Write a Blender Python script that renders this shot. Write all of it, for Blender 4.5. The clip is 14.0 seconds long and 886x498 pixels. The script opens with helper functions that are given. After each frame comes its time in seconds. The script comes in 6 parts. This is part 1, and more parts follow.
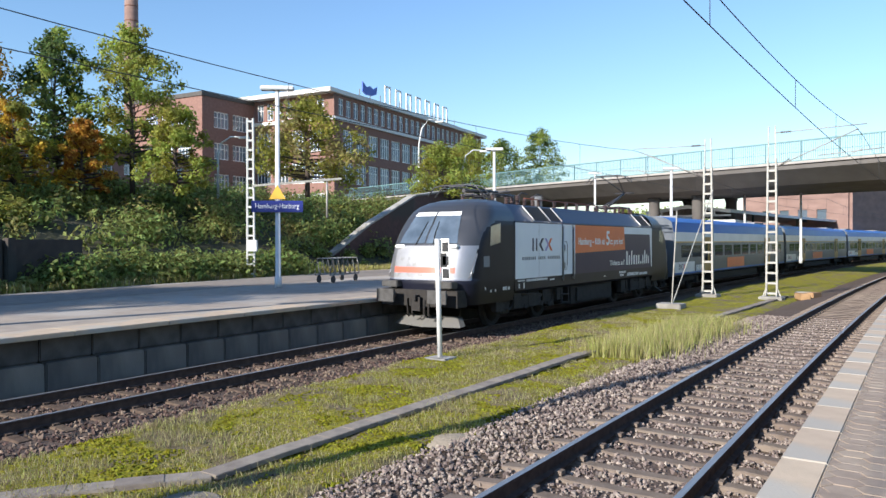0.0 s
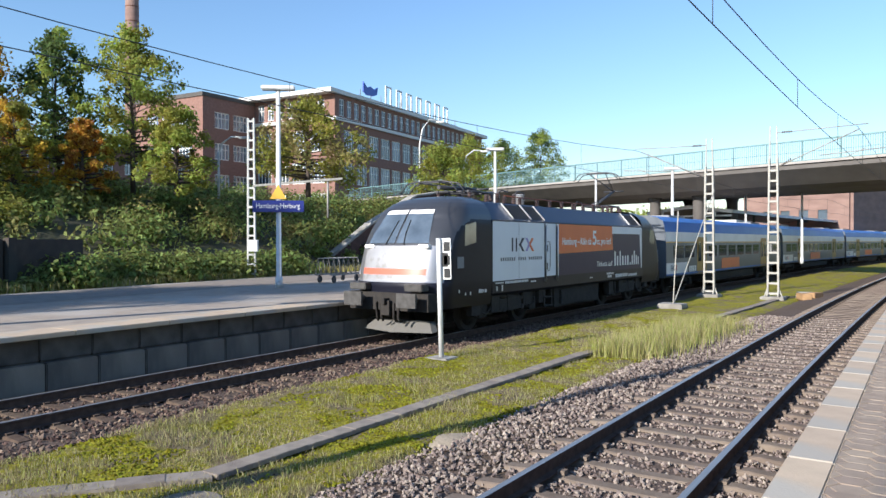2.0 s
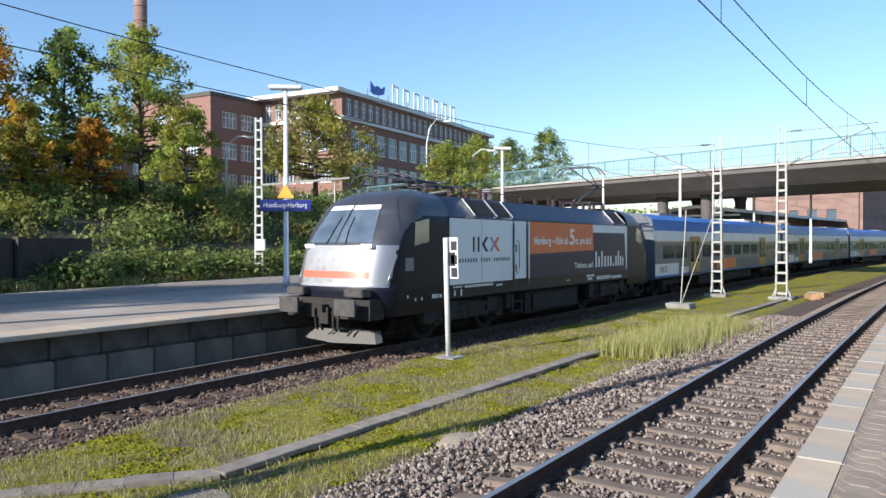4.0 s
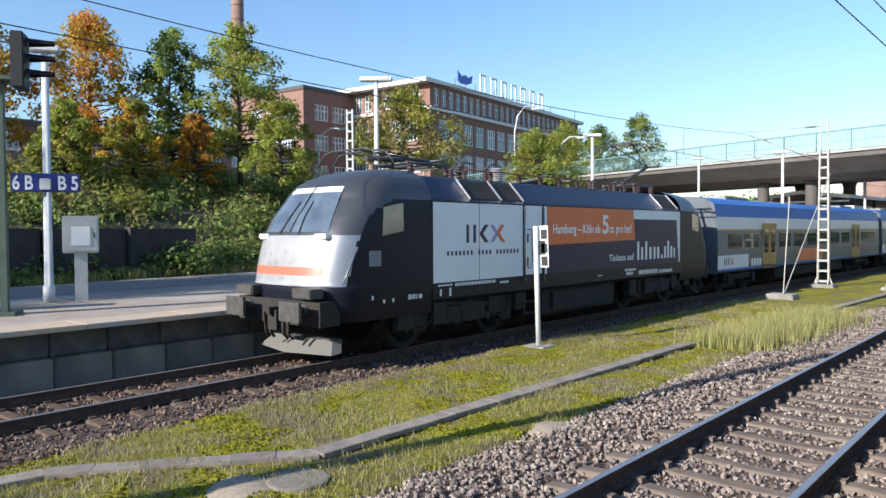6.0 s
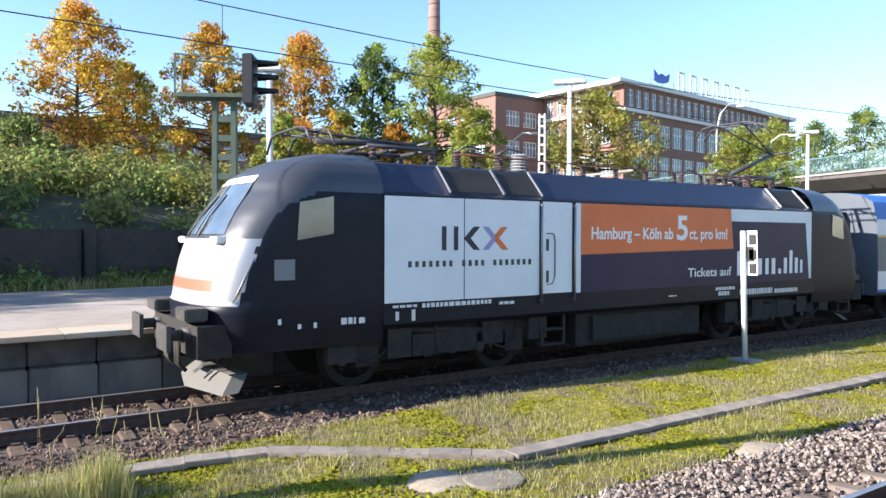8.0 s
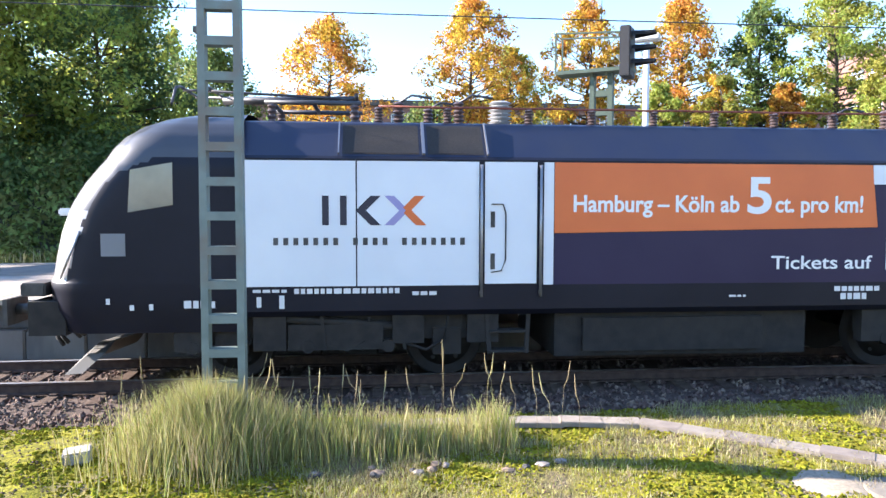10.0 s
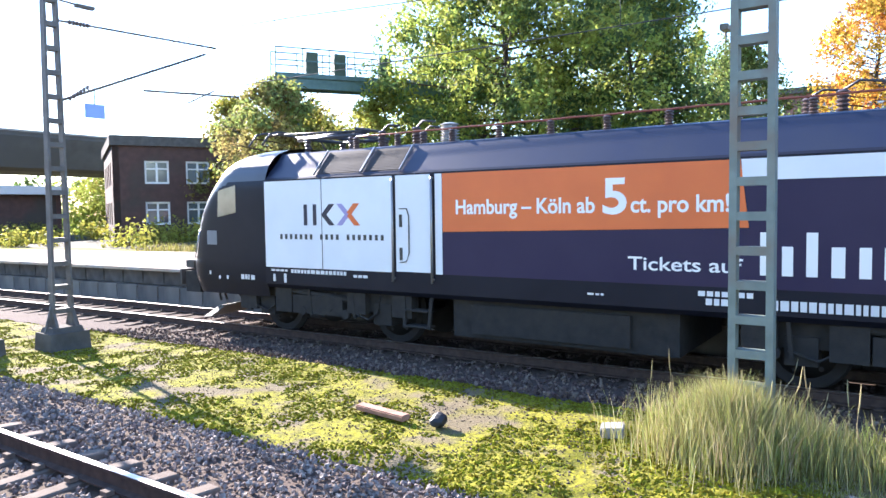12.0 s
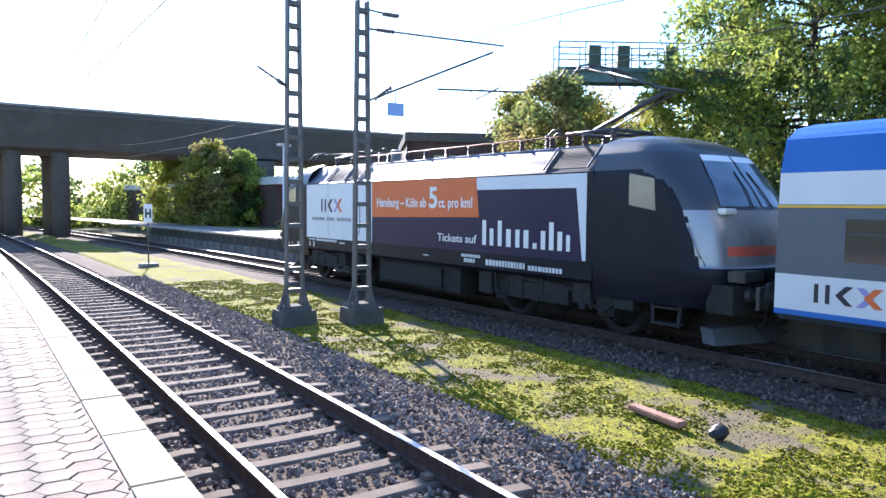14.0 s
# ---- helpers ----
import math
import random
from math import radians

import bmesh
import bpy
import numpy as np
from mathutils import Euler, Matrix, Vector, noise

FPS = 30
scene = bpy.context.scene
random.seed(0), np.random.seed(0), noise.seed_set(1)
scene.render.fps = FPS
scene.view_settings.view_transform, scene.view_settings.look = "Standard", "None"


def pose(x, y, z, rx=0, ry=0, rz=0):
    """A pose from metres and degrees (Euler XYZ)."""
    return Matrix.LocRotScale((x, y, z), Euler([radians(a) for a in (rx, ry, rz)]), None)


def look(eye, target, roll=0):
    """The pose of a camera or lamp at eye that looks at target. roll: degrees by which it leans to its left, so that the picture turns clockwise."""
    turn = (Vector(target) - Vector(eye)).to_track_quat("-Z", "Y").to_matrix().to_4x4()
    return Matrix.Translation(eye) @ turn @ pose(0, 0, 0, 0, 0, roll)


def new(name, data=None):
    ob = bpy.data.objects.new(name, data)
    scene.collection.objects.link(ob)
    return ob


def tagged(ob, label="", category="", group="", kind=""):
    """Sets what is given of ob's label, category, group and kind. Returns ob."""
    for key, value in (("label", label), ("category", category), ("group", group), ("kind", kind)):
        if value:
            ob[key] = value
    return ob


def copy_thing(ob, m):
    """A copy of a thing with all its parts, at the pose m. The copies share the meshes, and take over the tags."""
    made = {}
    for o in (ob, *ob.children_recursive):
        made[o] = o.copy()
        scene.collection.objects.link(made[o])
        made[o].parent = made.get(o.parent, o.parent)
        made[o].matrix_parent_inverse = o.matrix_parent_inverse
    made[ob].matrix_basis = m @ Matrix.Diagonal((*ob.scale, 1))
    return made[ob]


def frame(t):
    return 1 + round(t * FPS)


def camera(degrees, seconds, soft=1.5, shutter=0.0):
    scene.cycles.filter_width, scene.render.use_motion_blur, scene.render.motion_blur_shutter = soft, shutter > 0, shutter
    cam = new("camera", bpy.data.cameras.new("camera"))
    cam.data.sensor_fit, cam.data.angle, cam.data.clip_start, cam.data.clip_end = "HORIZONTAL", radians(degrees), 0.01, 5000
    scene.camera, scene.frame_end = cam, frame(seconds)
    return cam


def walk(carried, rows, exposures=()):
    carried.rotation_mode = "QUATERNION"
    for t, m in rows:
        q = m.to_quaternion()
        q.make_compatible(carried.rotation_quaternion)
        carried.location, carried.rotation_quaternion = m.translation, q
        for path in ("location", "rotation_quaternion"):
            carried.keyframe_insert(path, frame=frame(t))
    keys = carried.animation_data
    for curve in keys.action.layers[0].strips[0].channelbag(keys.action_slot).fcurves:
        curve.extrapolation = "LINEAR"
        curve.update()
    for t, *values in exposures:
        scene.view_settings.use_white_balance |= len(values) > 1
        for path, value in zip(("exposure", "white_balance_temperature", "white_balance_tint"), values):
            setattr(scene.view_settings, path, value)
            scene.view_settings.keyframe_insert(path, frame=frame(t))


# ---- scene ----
cam = camera(63.45, 14.0)
EYE = 1.54
ROWS = [
    (0.0, 0.000, 0.000, -0.000, 34.60, -0.56, 0.14),
    (0.5, -0.033, 0.029, -0.020, 35.44, -0.23, 0.17),
    (1.0, -0.043, 0.013, -0.020, 35.13, -0.59, 0.05),
    (1.5, -0.059, 0.032, -0.032, 34.75, -0.75, 0.06),
    (2.0, -0.037, 0.020, -0.021, 34.64, -0.52, 0.13),
    (2.5, -0.037, 0.024, -0.024, 34.57, -0.49, 0.03),
    (5.0, -0.042, -0.007, -0.022, 37.44, -0.86, 0.29),
    (5.5, -0.049, -0.036, -0.027, 40.17, -1.11, 0.35),
    (6.0, -0.065, -0.035, -0.033, 42.17, -1.42, 0.30),
    (6.5, -0.077, -0.042, -0.032, 44.52, -1.55, 0.07),
    (7.0, -0.105, -0.054, -0.033, 48.15, -1.30, 0.05),
    (9.5, -0.140, -0.161, -0.076, 77.00, -2.63, -0.35),
    (10.0, -0.092, -0.165, -0.041, 86.26, -3.35, -0.13),
    (10.5, -0.209, -0.232, -0.092, 96.94, -2.79, -0.45),
    (11.0, 0.036, -0.127, -0.039, 106.78, -2.47, -0.52),
    (11.5, 0.043, -0.167, -0.065, 115.81, -2.81, -0.37),
    (12.0, 0.140, -0.186, -0.033, 126.16, -3.11, 0.80),
    (12.5, 0.176, -0.203, -0.046, 133.95, -3.04, -0.01),
    (13.0, 0.147, -0.232, -0.040, 139.60, -3.34, -0.35),
    (13.5, 0.170, -0.236, -0.045, 144.18, -3.42, -0.70),
    (14.0, 0.127, -0.272, -0.064, 147.86, -3.46, -0.49),
]
EXPOSURES = [(0.0, 0.93, 5640, 13), (5.0, 0.88, 5620, 13), (7.0, 1.22, 5700, 14), (9.5, 2.18, 5750, 18), (11.5, 2.48, 5700, 20), (12.5, 2.44, 5560, 20), (14.0, 1.92, 5360, 19)]
walk(cam, [(t, pose(x, y, z + EYE, 90 + pitch, roll, yaw)) for t, x, y, z, yaw, pitch, roll in ROWS], EXPOSURES)

# ---- world and sun ----
SUN_EL, SUN_X, SUN_Y = 25.0, -0.22, -0.975
world = bpy.data.worlds.new("world")
scene.world = world
world.use_nodes = True
wn = world.node_tree
sky = wn.nodes.new("ShaderNodeTexSky")
sky.sky_type, sky.sun_disc = "NISHITA", False
sky.sun_elevation, sky.sun_rotation = radians(SUN_EL), math.atan2(SUN_X, SUN_Y)
sky.air_density, sky.dust_density, sky.ozone_density = 1.35, 0.2, 3.6
wn.nodes["Background"].inputs["Strength"].default_value = 0.095
wn.links.new(sky.outputs[0], wn.nodes["Background"].inputs["Color"])
sun = new("sun", bpy.data.lights.new("sun", "SUN"))
sun.data.energy, sun.data.angle, sun.data.color = 5.0, radians(0.55), (1.0, 0.87, 0.68)
sun_dir = Vector((SUN_X, SUN_Y, math.hypot(SUN_X, SUN_Y) * math.tan(radians(SUN_EL))))
sun.matrix_world = look(sun_dir * 60, (0, 0, 0))

# ---- materials ----
MATS = {}


def mat(name, col, rough=0.7, metal=0.0, col2=None, scale=6.0, bump=0.0, bscale=40.0, island=0.0, obj=0.0, emit=None, spec=0.5, stretch=(1, 1, 1), thin=0.0, col3=None, scale3=0.6, edge=0.18, coat=0.0, lo3=0.5):
    """A procedural surface: two colours by fine noise, a third by coarse noise, relief, and tint from piece to piece."""
    if name in MATS:
        return MATS[name]
    m = bpy.data.materials.new(name)
    m.use_nodes = True
    nt = m.node_tree
    N, L = nt.nodes, nt.links
    b = N["Principled BSDF"]
    b.inputs["Roughness"].default_value, b.inputs["Metallic"].default_value = rough, metal
    b.inputs["Specular IOR Level"].default_value = spec
    b.inputs["Coat Weight"].default_value = coat
    rgb = lambda c: (*c, 1.0)
    tc = N.new("ShaderNodeTexCoord")
    mp = N.new("ShaderNodeMapping")
    mp.inputs["Scale"].default_value = stretch
    L.new(tc.outputs["Object"], mp.inputs[0])

    def noise_tex(sc, detail):
        n = N.new("ShaderNodeTexNoise")
        n.inputs["Scale"].default_value, n.inputs["Detail"].default_value = sc, detail
        L.new(mp.outputs[0], n.inputs["Vector"])
        return n

    def mix(fac, a, c):
        x = N.new("ShaderNodeMix")
        x.data_type = "RGBA"
        L.new(fac, x.inputs[0])
        for s, v in ((6, a), (7, c)):
            if isinstance(v, tuple):
                x.inputs[s].default_value = rgb(v)
            else:
                L.new(v, x.inputs[s])
        return x.outputs[2]

    def ramp(src, lo, hi):
        r = N.new("ShaderNodeMapRange")
        r.inputs["From Min"].default_value, r.inputs["From Max"].default_value = lo, hi
        L.new(src, r.inputs[0])
        return r.outputs[0]

    c = col
    if col2 is not None:
        n1 = noise_tex(scale, 6)
        c = mix(ramp(n1.outputs["Fac"], 0.5 - edge, 0.5 + edge), col, col2)
    if col3 is not None:
        n3 = noise_tex(scale3, 5)
        c = mix(ramp(n3.outputs["Fac"], lo3, lo3 + 0.12), c, col3)
    if island or obj:
        src = N.new("ShaderNodeNewGeometry").outputs["Random Per Island"] if island else N.new("ShaderNodeObjectInfo").outputs["Random"]
        hv = N.new("ShaderNodeHueSaturation")
        k = island or obj
        r = N.new("ShaderNodeMapRange")
        r.inputs["To Min"].default_value, r.inputs["To Max"].default_value = 1 - k, 1 + k
        L.new(src, r.inputs[0])
        L.new(r.outputs[0], hv.inputs["Value"])
        r2 = N.new("ShaderNodeMapRange")
        r2.inputs["To Min"].default_value, r2.inputs["To Max"].default_value = 0.5 - 0.05 * k, 0.5 + 0.05 * k
        L.new(src, r2.inputs[0])
        L.new(r2.outputs[0], hv.inputs["Hue"])
        if isinstance(c, tuple):
            hv.inputs["Color"].default_value = rgb(c)
        else:
            L.new(c, hv.inputs["Color"])
        c = hv.outputs[0]
    if isinstance(c, tuple):
        b.inputs["Base Color"].default_value = rgb(c)
    else:
        L.new(c, b.inputs["Base Color"])
    if bump:
        n2 = noise_tex(bscale, 4)
        bp = N.new("ShaderNodeBump")
        bp.inputs["Strength"].default_value, bp.inputs["Distance"].default_value = bump, 0.02
        L.new(n2.outputs["Fac"], bp.inputs["Height"])
        L.new(bp.outputs[0], b.inputs["Normal"])
    if thin:
        tr = N.new("ShaderNodeBsdfTranslucent")
        if isinstance(c, tuple):
            tr.inputs["Color"].default_value = rgb(c)
        else:
            L.new(c, tr.inputs["Color"])
        ms = N.new("ShaderNodeMixShader")
        ms.inputs[0].default_value = thin
        L.new(b.outputs[0], ms.inputs[1])
        L.new(tr.outputs[0], ms.inputs[2])
        L.new(ms.outputs[0], N["Material Output"].inputs[0])
    if emit:
        b.inputs["Emission Color"].default_value, b.inputs["Emission Strength"].default_value = rgb(emit[0]), emit[1]
    MATS[name] = m
    return m


def glass(name, tint=(0.9, 0.95, 0.95), rough=0.02):
    m = bpy.data.materials.new(name)
    m.use_nodes = True
    b = m.node_tree.nodes["Principled BSDF"]
    b.inputs["Base Color"].default_value = (*tint, 1)
    b.inputs["Roughness"].default_value, b.inputs["Transmission Weight"].default_value, b.inputs["IOR"].default_value = rough, 1.0, 1.45
    MATS[name] = m
    return m


M_CONC = mat("concrete", (0.36, 0.35, 0.32), 0.85, col2=(0.27, 0.26, 0.24), scale=3, bump=0.25, col3=(0.2, 0.19, 0.17), scale3=0.5, obj=0.06, spec=0.12)
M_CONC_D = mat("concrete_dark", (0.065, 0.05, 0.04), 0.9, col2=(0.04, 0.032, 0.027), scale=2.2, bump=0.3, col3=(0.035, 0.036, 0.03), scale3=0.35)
M_WALLC = mat("platform_wall_concrete", (0.22, 0.195, 0.165), 0.9, col2=(0.155, 0.138, 0.115), scale=2.5, bump=0.3, col3=(0.12, 0.112, 0.1), scale3=1.1, obj=0.14, stretch=(1, 1, 0.35), lo3=0.54, spec=0.12)
M_SLEEP = mat("sleeper_concrete", (0.19, 0.152, 0.122), 0.9, col2=(0.135, 0.108, 0.086), scale=5, bump=0.3, obj=0.12, spec=0.12)
M_FOOT = mat("weathered_foot", (0.13, 0.12, 0.105), 0.95, col2=(0.085, 0.08, 0.07), scale=4, bump=0.4, spec=0.12)
M_SLEEPW = mat("sleeper_wood", (0.13, 0.095, 0.07), 0.9, col2=(0.075, 0.054, 0.04), scale=8, bump=0.4, obj=0.15, spec=0.12)
M_RAIL = mat("rail_rust", (0.1, 0.066, 0.05), 0.85, 0.0, col2=(0.06, 0.04, 0.032), scale=9, bump=0.15, spec=0.15)
M_RAILTOP = mat("rail_steel", (0.6, 0.55, 0.5), 0.45, 0.9, col2=(0.45, 0.41, 0.37), scale=2, stretch=(8, 0.2, 1))
M_STONE = mat("ballast_stone", (0.18, 0.125, 0.1), 0.95, col2=(0.09, 0.068, 0.056), scale=20, island=0.55, spec=0.12)
M_STONE2 = mat("ballast_stone_grey", (0.29, 0.235, 0.205), 0.95, col2=(0.15, 0.125, 0.11), scale=20, island=0.5, spec=0.12)
M_BED = mat("ballast_bed", (0.14, 0.105, 0.085), 0.95, col2=(0.07, 0.054, 0.045), scale=28, bump=1.0, bscale=24, col3=(0.1, 0.075, 0.055), scale3=0.4, spec=0.12)
M_MOSS = mat("mossy_ground", (0.27, 0.25, 0.02), 0.95, col2=(0.13, 0.125, 0.022), scale=14, bump=1.0, bscale=34, col3=(0.165, 0.135, 0.08), scale3=1.3, edge=0.12, lo3=0.505, spec=0.12)
M_GROUND = mat("far_ground", (0.16, 0.15, 0.1), 0.95, col2=(0.1, 0.1, 0.06), scale=0.8, bump=0.4, col3=(0.12, 0.12, 0.05), scale3=0.1, spec=0.12)
M_PAVE = mat("paver", (0.32, 0.257, 0.2), 0.85, col2=(0.26, 0.21, 0.165), scale=7, bump=0.2, bscale=60, obj=0.1, spec=0.12)
M_PAVEJ = mat("paver_rest", (0.32, 0.257, 0.2), 0.85, col2=(0.26, 0.21, 0.165), scale=7, bump=0.2, bscale=60, island=0.1, spec=0.12)
M_JOINT = mat("paver_joint", (0.16, 0.14, 0.11), 0.95, col2=(0.1, 0.09, 0.06), scale=12, spec=0.12)
M_KERB = mat("kerb", (0.48, 0.385, 0.285), 0.85, col2=(0.41, 0.33, 0.245), scale=4, bump=0.15, col3=(0.38, 0.35, 0.3), scale3=0.9, obj=0.06, spec=0.12)
M_FPAVE = mat("far_platform_paving", (0.36, 0.31, 0.255), 0.85, col2=(0.29, 0.25, 0.21), scale=2.6, bump=0.2, col3=(0.38, 0.345, 0.3), scale3=0.25, spec=0.12)
M_ASPH = mat("asphalt", (0.12, 0.112, 0.104), 0.9, col2=(0.085, 0.08, 0.074), scale=5, bump=0.3, spec=0.12)
M_LOCO = mat("loco_black", (0.007, 0.008, 0.016), 0.4, 0.0, col2=(0.011, 0.012, 0.021), scale=1.2, spec=0.2)
M_LROOF = mat("loco_roof_blue_black", (0.016, 0.022, 0.05), 0.42, 0.0, col2=(0.024, 0.029, 0.05), scale=1.5, spec=0.45)
M_LSILV = mat("loco_silver", (0.34, 0.34, 0.35), 0.38, 0.7, col2=(0.28, 0.28, 0.29), scale=1.2, coat=0.2)
M_LFRONT = mat("loco_front_pale", (0.33, 0.335, 0.345), 0.45, 0.2, col2=(0.27, 0.272, 0.28), scale=2.5, coat=0.1, col3=(0.24, 0.235, 0.225), scale3=4.0, lo3=0.58)
M_LRED = mat("loco_red", (0.66, 0.13, 0.08), 0.4)
M_LANTH = mat("loco_anthracite", (0.07, 0.073, 0.082), 0.4, 0.45, col2=(0.06, 0.063, 0.07), scale=1.3, coat=0.2)
M_LWHITE = mat("decal_white", (0.72, 0.75, 0.78), 0.4, col2=(0.66, 0.69, 0.73), scale=1.1)
M_LORANGE = mat("decal_orange", (0.68, 0.155, 0.03), 0.42, col2=(0.62, 0.135, 0.027), scale=1.4)
M_LPURP = mat("decal_night_violet", (0.022, 0.016, 0.05), 0.4, col2=(0.028, 0.021, 0.056), scale=1.2, spec=0.25)
M_LILAC = mat("decal_lilac", (0.3, 0.27, 0.5), 0.45)
M_DARKB = mat("decal_dark", (0.02, 0.018, 0.035), 0.5)
M_LETTER = mat("letter_white", (0.8, 0.8, 0.78), 0.5)
# near-black: the shade below the bodies is put into this colour
M_UNDER = mat("underframe", (0.016, 0.0145, 0.0135), 0.9, col2=(0.03, 0.026, 0.022), scale=6, bump=0.2)
M_UNDER_L = mat("plough_grey", (0.13, 0.127, 0.118), 0.7, col2=(0.14, 0.135, 0.12), scale=5)
M_BUFF = mat("buffer_steel", (0.085, 0.083, 0.08), 0.6, 0.3, col2=(0.045, 0.043, 0.04), scale=7)
# wheels darkened too, to match the shade painted into the underframe
M_WHEEL = mat("wheel_steel", (0.025, 0.021, 0.019), 0.75, 0.2, col2=(0.016, 0.014, 0.013), scale=8)
M_INS = mat("insulator", (0.09, 0.065, 0.06), 0.35)
M_INSG = mat("insulator_grey", (0.4, 0.4, 0.4), 0.4)
M_PANT = mat("pantograph_steel", (0.07, 0.07, 0.075), 0.5, 0.5)
M_REDBAR = mat("busbar_copper", (0.22, 0.07, 0.045), 0.5, 0.4)
M_MESHG = mat("vent_grille", (0.05, 0.045, 0.04), 0.7, col2=(0.025, 0.022, 0.02), scale=60)
M_GLASS_D = mat("dark_glass", (0.02, 0.025, 0.028), 0.06, 0.0, spec=1.0)
# base colour lifted to stand in for sky mirrored in the screen
M_SCREEN = mat("windscreen_glass", (0.2, 0.25, 0.3), 0.09, 0.4, spec=1.0, col2=(0.1, 0.13, 0.16), scale=1.6)
M_GLASS_L = mat("bright_glass", (0.17, 0.2, 0.2), 0.1, 0.0, spec=1.0, col2=(0.09, 0.11, 0.11), scale=1.1)
M_BLUE = mat("coach_blue", (0.035, 0.13, 0.42), 0.45, col2=(0.045, 0.15, 0.45), scale=0.8, spec=0.3)
M_CWHITE = mat("coach_white", (0.68, 0.69, 0.7), 0.4, col2=(0.6, 0.61, 0.62), scale=0.9)
M_CGREY = mat("coach_anthracite", (0.075, 0.09, 0.11), 0.4, col2=(0.09, 0.105, 0.125), scale=0.8)
M_CROOF = mat("coach_roof_grey", (0.22, 0.23, 0.25), 0.5, col2=(0.17, 0.18, 0.2), scale=1.0)
M_YELLOW = mat("yellow_paint", (0.72, 0.42, 0.05), 0.45)
M_CDOOR = mat("coach_door_ochre", (0.4, 0.25, 0.06), 0.5, col2=(0.34, 0.21, 0.05), scale=1.5)
M_MASTW = mat("mast_pale_steel", (0.36, 0.355, 0.32), 0.6, 0.2, col2=(0.26, 0.25, 0.22), scale=6, bump=0.1)
M_MASTG = mat("mast_green_steel", (0.19, 0.235, 0.21), 0.6, 0.15, col2=(0.145, 0.18, 0.16), scale=5, bump=0.1, col3=(0.17, 0.15, 0.12), scale3=1.1)
M_MASTD = mat("mast_weathered_steel", (0.15, 0.14, 0.125), 0.65, 0.2, col2=(0.1, 0.09, 0.08), scale=5, bump=0.1)
M_GREEN = mat("signal_green_steel", (0.07, 0.105, 0.075), 0.6, 0.1, col2=(0.05, 0.075, 0.055), scale=5)
M_GANTRY = mat("gantry_blue_green", (0.1, 0.18, 0.18), 0.6, 0.1, col2=(0.075, 0.14, 0.14), scale=4)
M_WIRE = mat("wire", (0.05, 0.055, 0.055), 0.6, 0.4)
M_LAMPW = mat("lamp_post_pale", (0.62, 0.63, 0.62), 0.5, col2=(0.52, 0.53, 0.52), scale=3)
M_SIGNB = mat("sign_blue", (0.02, 0.03, 0.2), 0.4)
M_BOXG = mat("cabinet_grey", (0.52, 0.53, 0.5), 0.55, col2=(0.44, 0.45, 0.42), scale=3)
M_BLACK = mat("signal_black", (0.015, 0.016, 0.018), 0.6)
M_BRICK = mat("red_brick", (0.25, 0.145, 0.115), 0.9, col2=(0.19, 0.105, 0.083), scale=3, bump=0.15, col3=(0.215, 0.118, 0.092), scale3=0.15)
M_BRICKP = mat("pale_brick", (0.25, 0.165, 0.135), 0.9, col2=(0.18, 0.115, 0.095), scale=1.2, stretch=(0.3, 0.3, 1))
M_BRICKD = mat("brown_brick_wall", (0.1, 0.055, 0.045), 0.9, col2=(0.07, 0.04, 0.033), scale=3, bump=0.2, col3=(0.06, 0.05, 0.04), scale3=0.3)
M_WFRAME = mat("window_frame_white", (0.72, 0.72, 0.7), 0.5)
M_ROOFW = mat("roof_edge_pale", (0.62, 0.62, 0.6), 0.6)
M_WINDOW = mat("window_glass", (0.1, 0.13, 0.16), 0.08, 0, spec=1.0, obj=0.6)
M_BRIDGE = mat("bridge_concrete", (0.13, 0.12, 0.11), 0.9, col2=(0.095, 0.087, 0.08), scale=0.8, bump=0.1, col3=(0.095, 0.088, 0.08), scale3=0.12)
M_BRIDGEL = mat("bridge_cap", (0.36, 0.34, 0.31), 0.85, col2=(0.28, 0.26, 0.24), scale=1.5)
M_RAILB = mat("bridge_railing", (0.13, 0.23, 0.23), 0.6, 0.1)
M_BARK = mat("bark", (0.09, 0.07, 0.055), 0.95, col2=(0.05, 0.038, 0.03), scale=7, bump=0.5, stretch=(1, 1, 0.25))
M_RUST = mat("rusty_steel", (0.2, 0.085, 0.045), 0.85, col2=(0.12, 0.05, 0.03), scale=9, bump=0.2)
M_SAND = mat("pale_gravel", (0.38, 0.32, 0.24), 0.95, col2=(0.26, 0.22, 0.16), scale=28, bump=0.3, bscale=70, spec=0.12)


def leaf_mat(name, a, b, k=0.35):
    return mat(name, a, 0.6, col2=b, scale=0.7, island=k, thin=0.6, spec=0.25)


L_DARK = leaf_mat("leaf_dark_green", (0.085, 0.135, 0.045), (0.125, 0.18, 0.055))
L_GREEN = leaf_mat("leaf_green", (0.28, 0.36, 0.07), (0.37, 0.39, 0.08))
L_YELL = leaf_mat("leaf_yellow_green", (0.34, 0.31, 0.05), (0.24, 0.26, 0.055))
L_ORNG = leaf_mat("leaf_orange", (0.58, 0.25, 0.05), (0.5, 0.32, 0.055), 0.45)
L_GOLD = leaf_mat("leaf_gold", (0.55, 0.35, 0.04), (0.42, 0.3, 0.045), 0.4)
L_SHRUB = leaf_mat("leaf_shrub", (0.17, 0.23, 0.06), (0.27, 0.29, 0.09), 0.6)
L_SHRUB2 = leaf_mat("leaf_shrub_olive", (0.33, 0.26, 0.1), (0.22, 0.23, 0.07), 0.5)
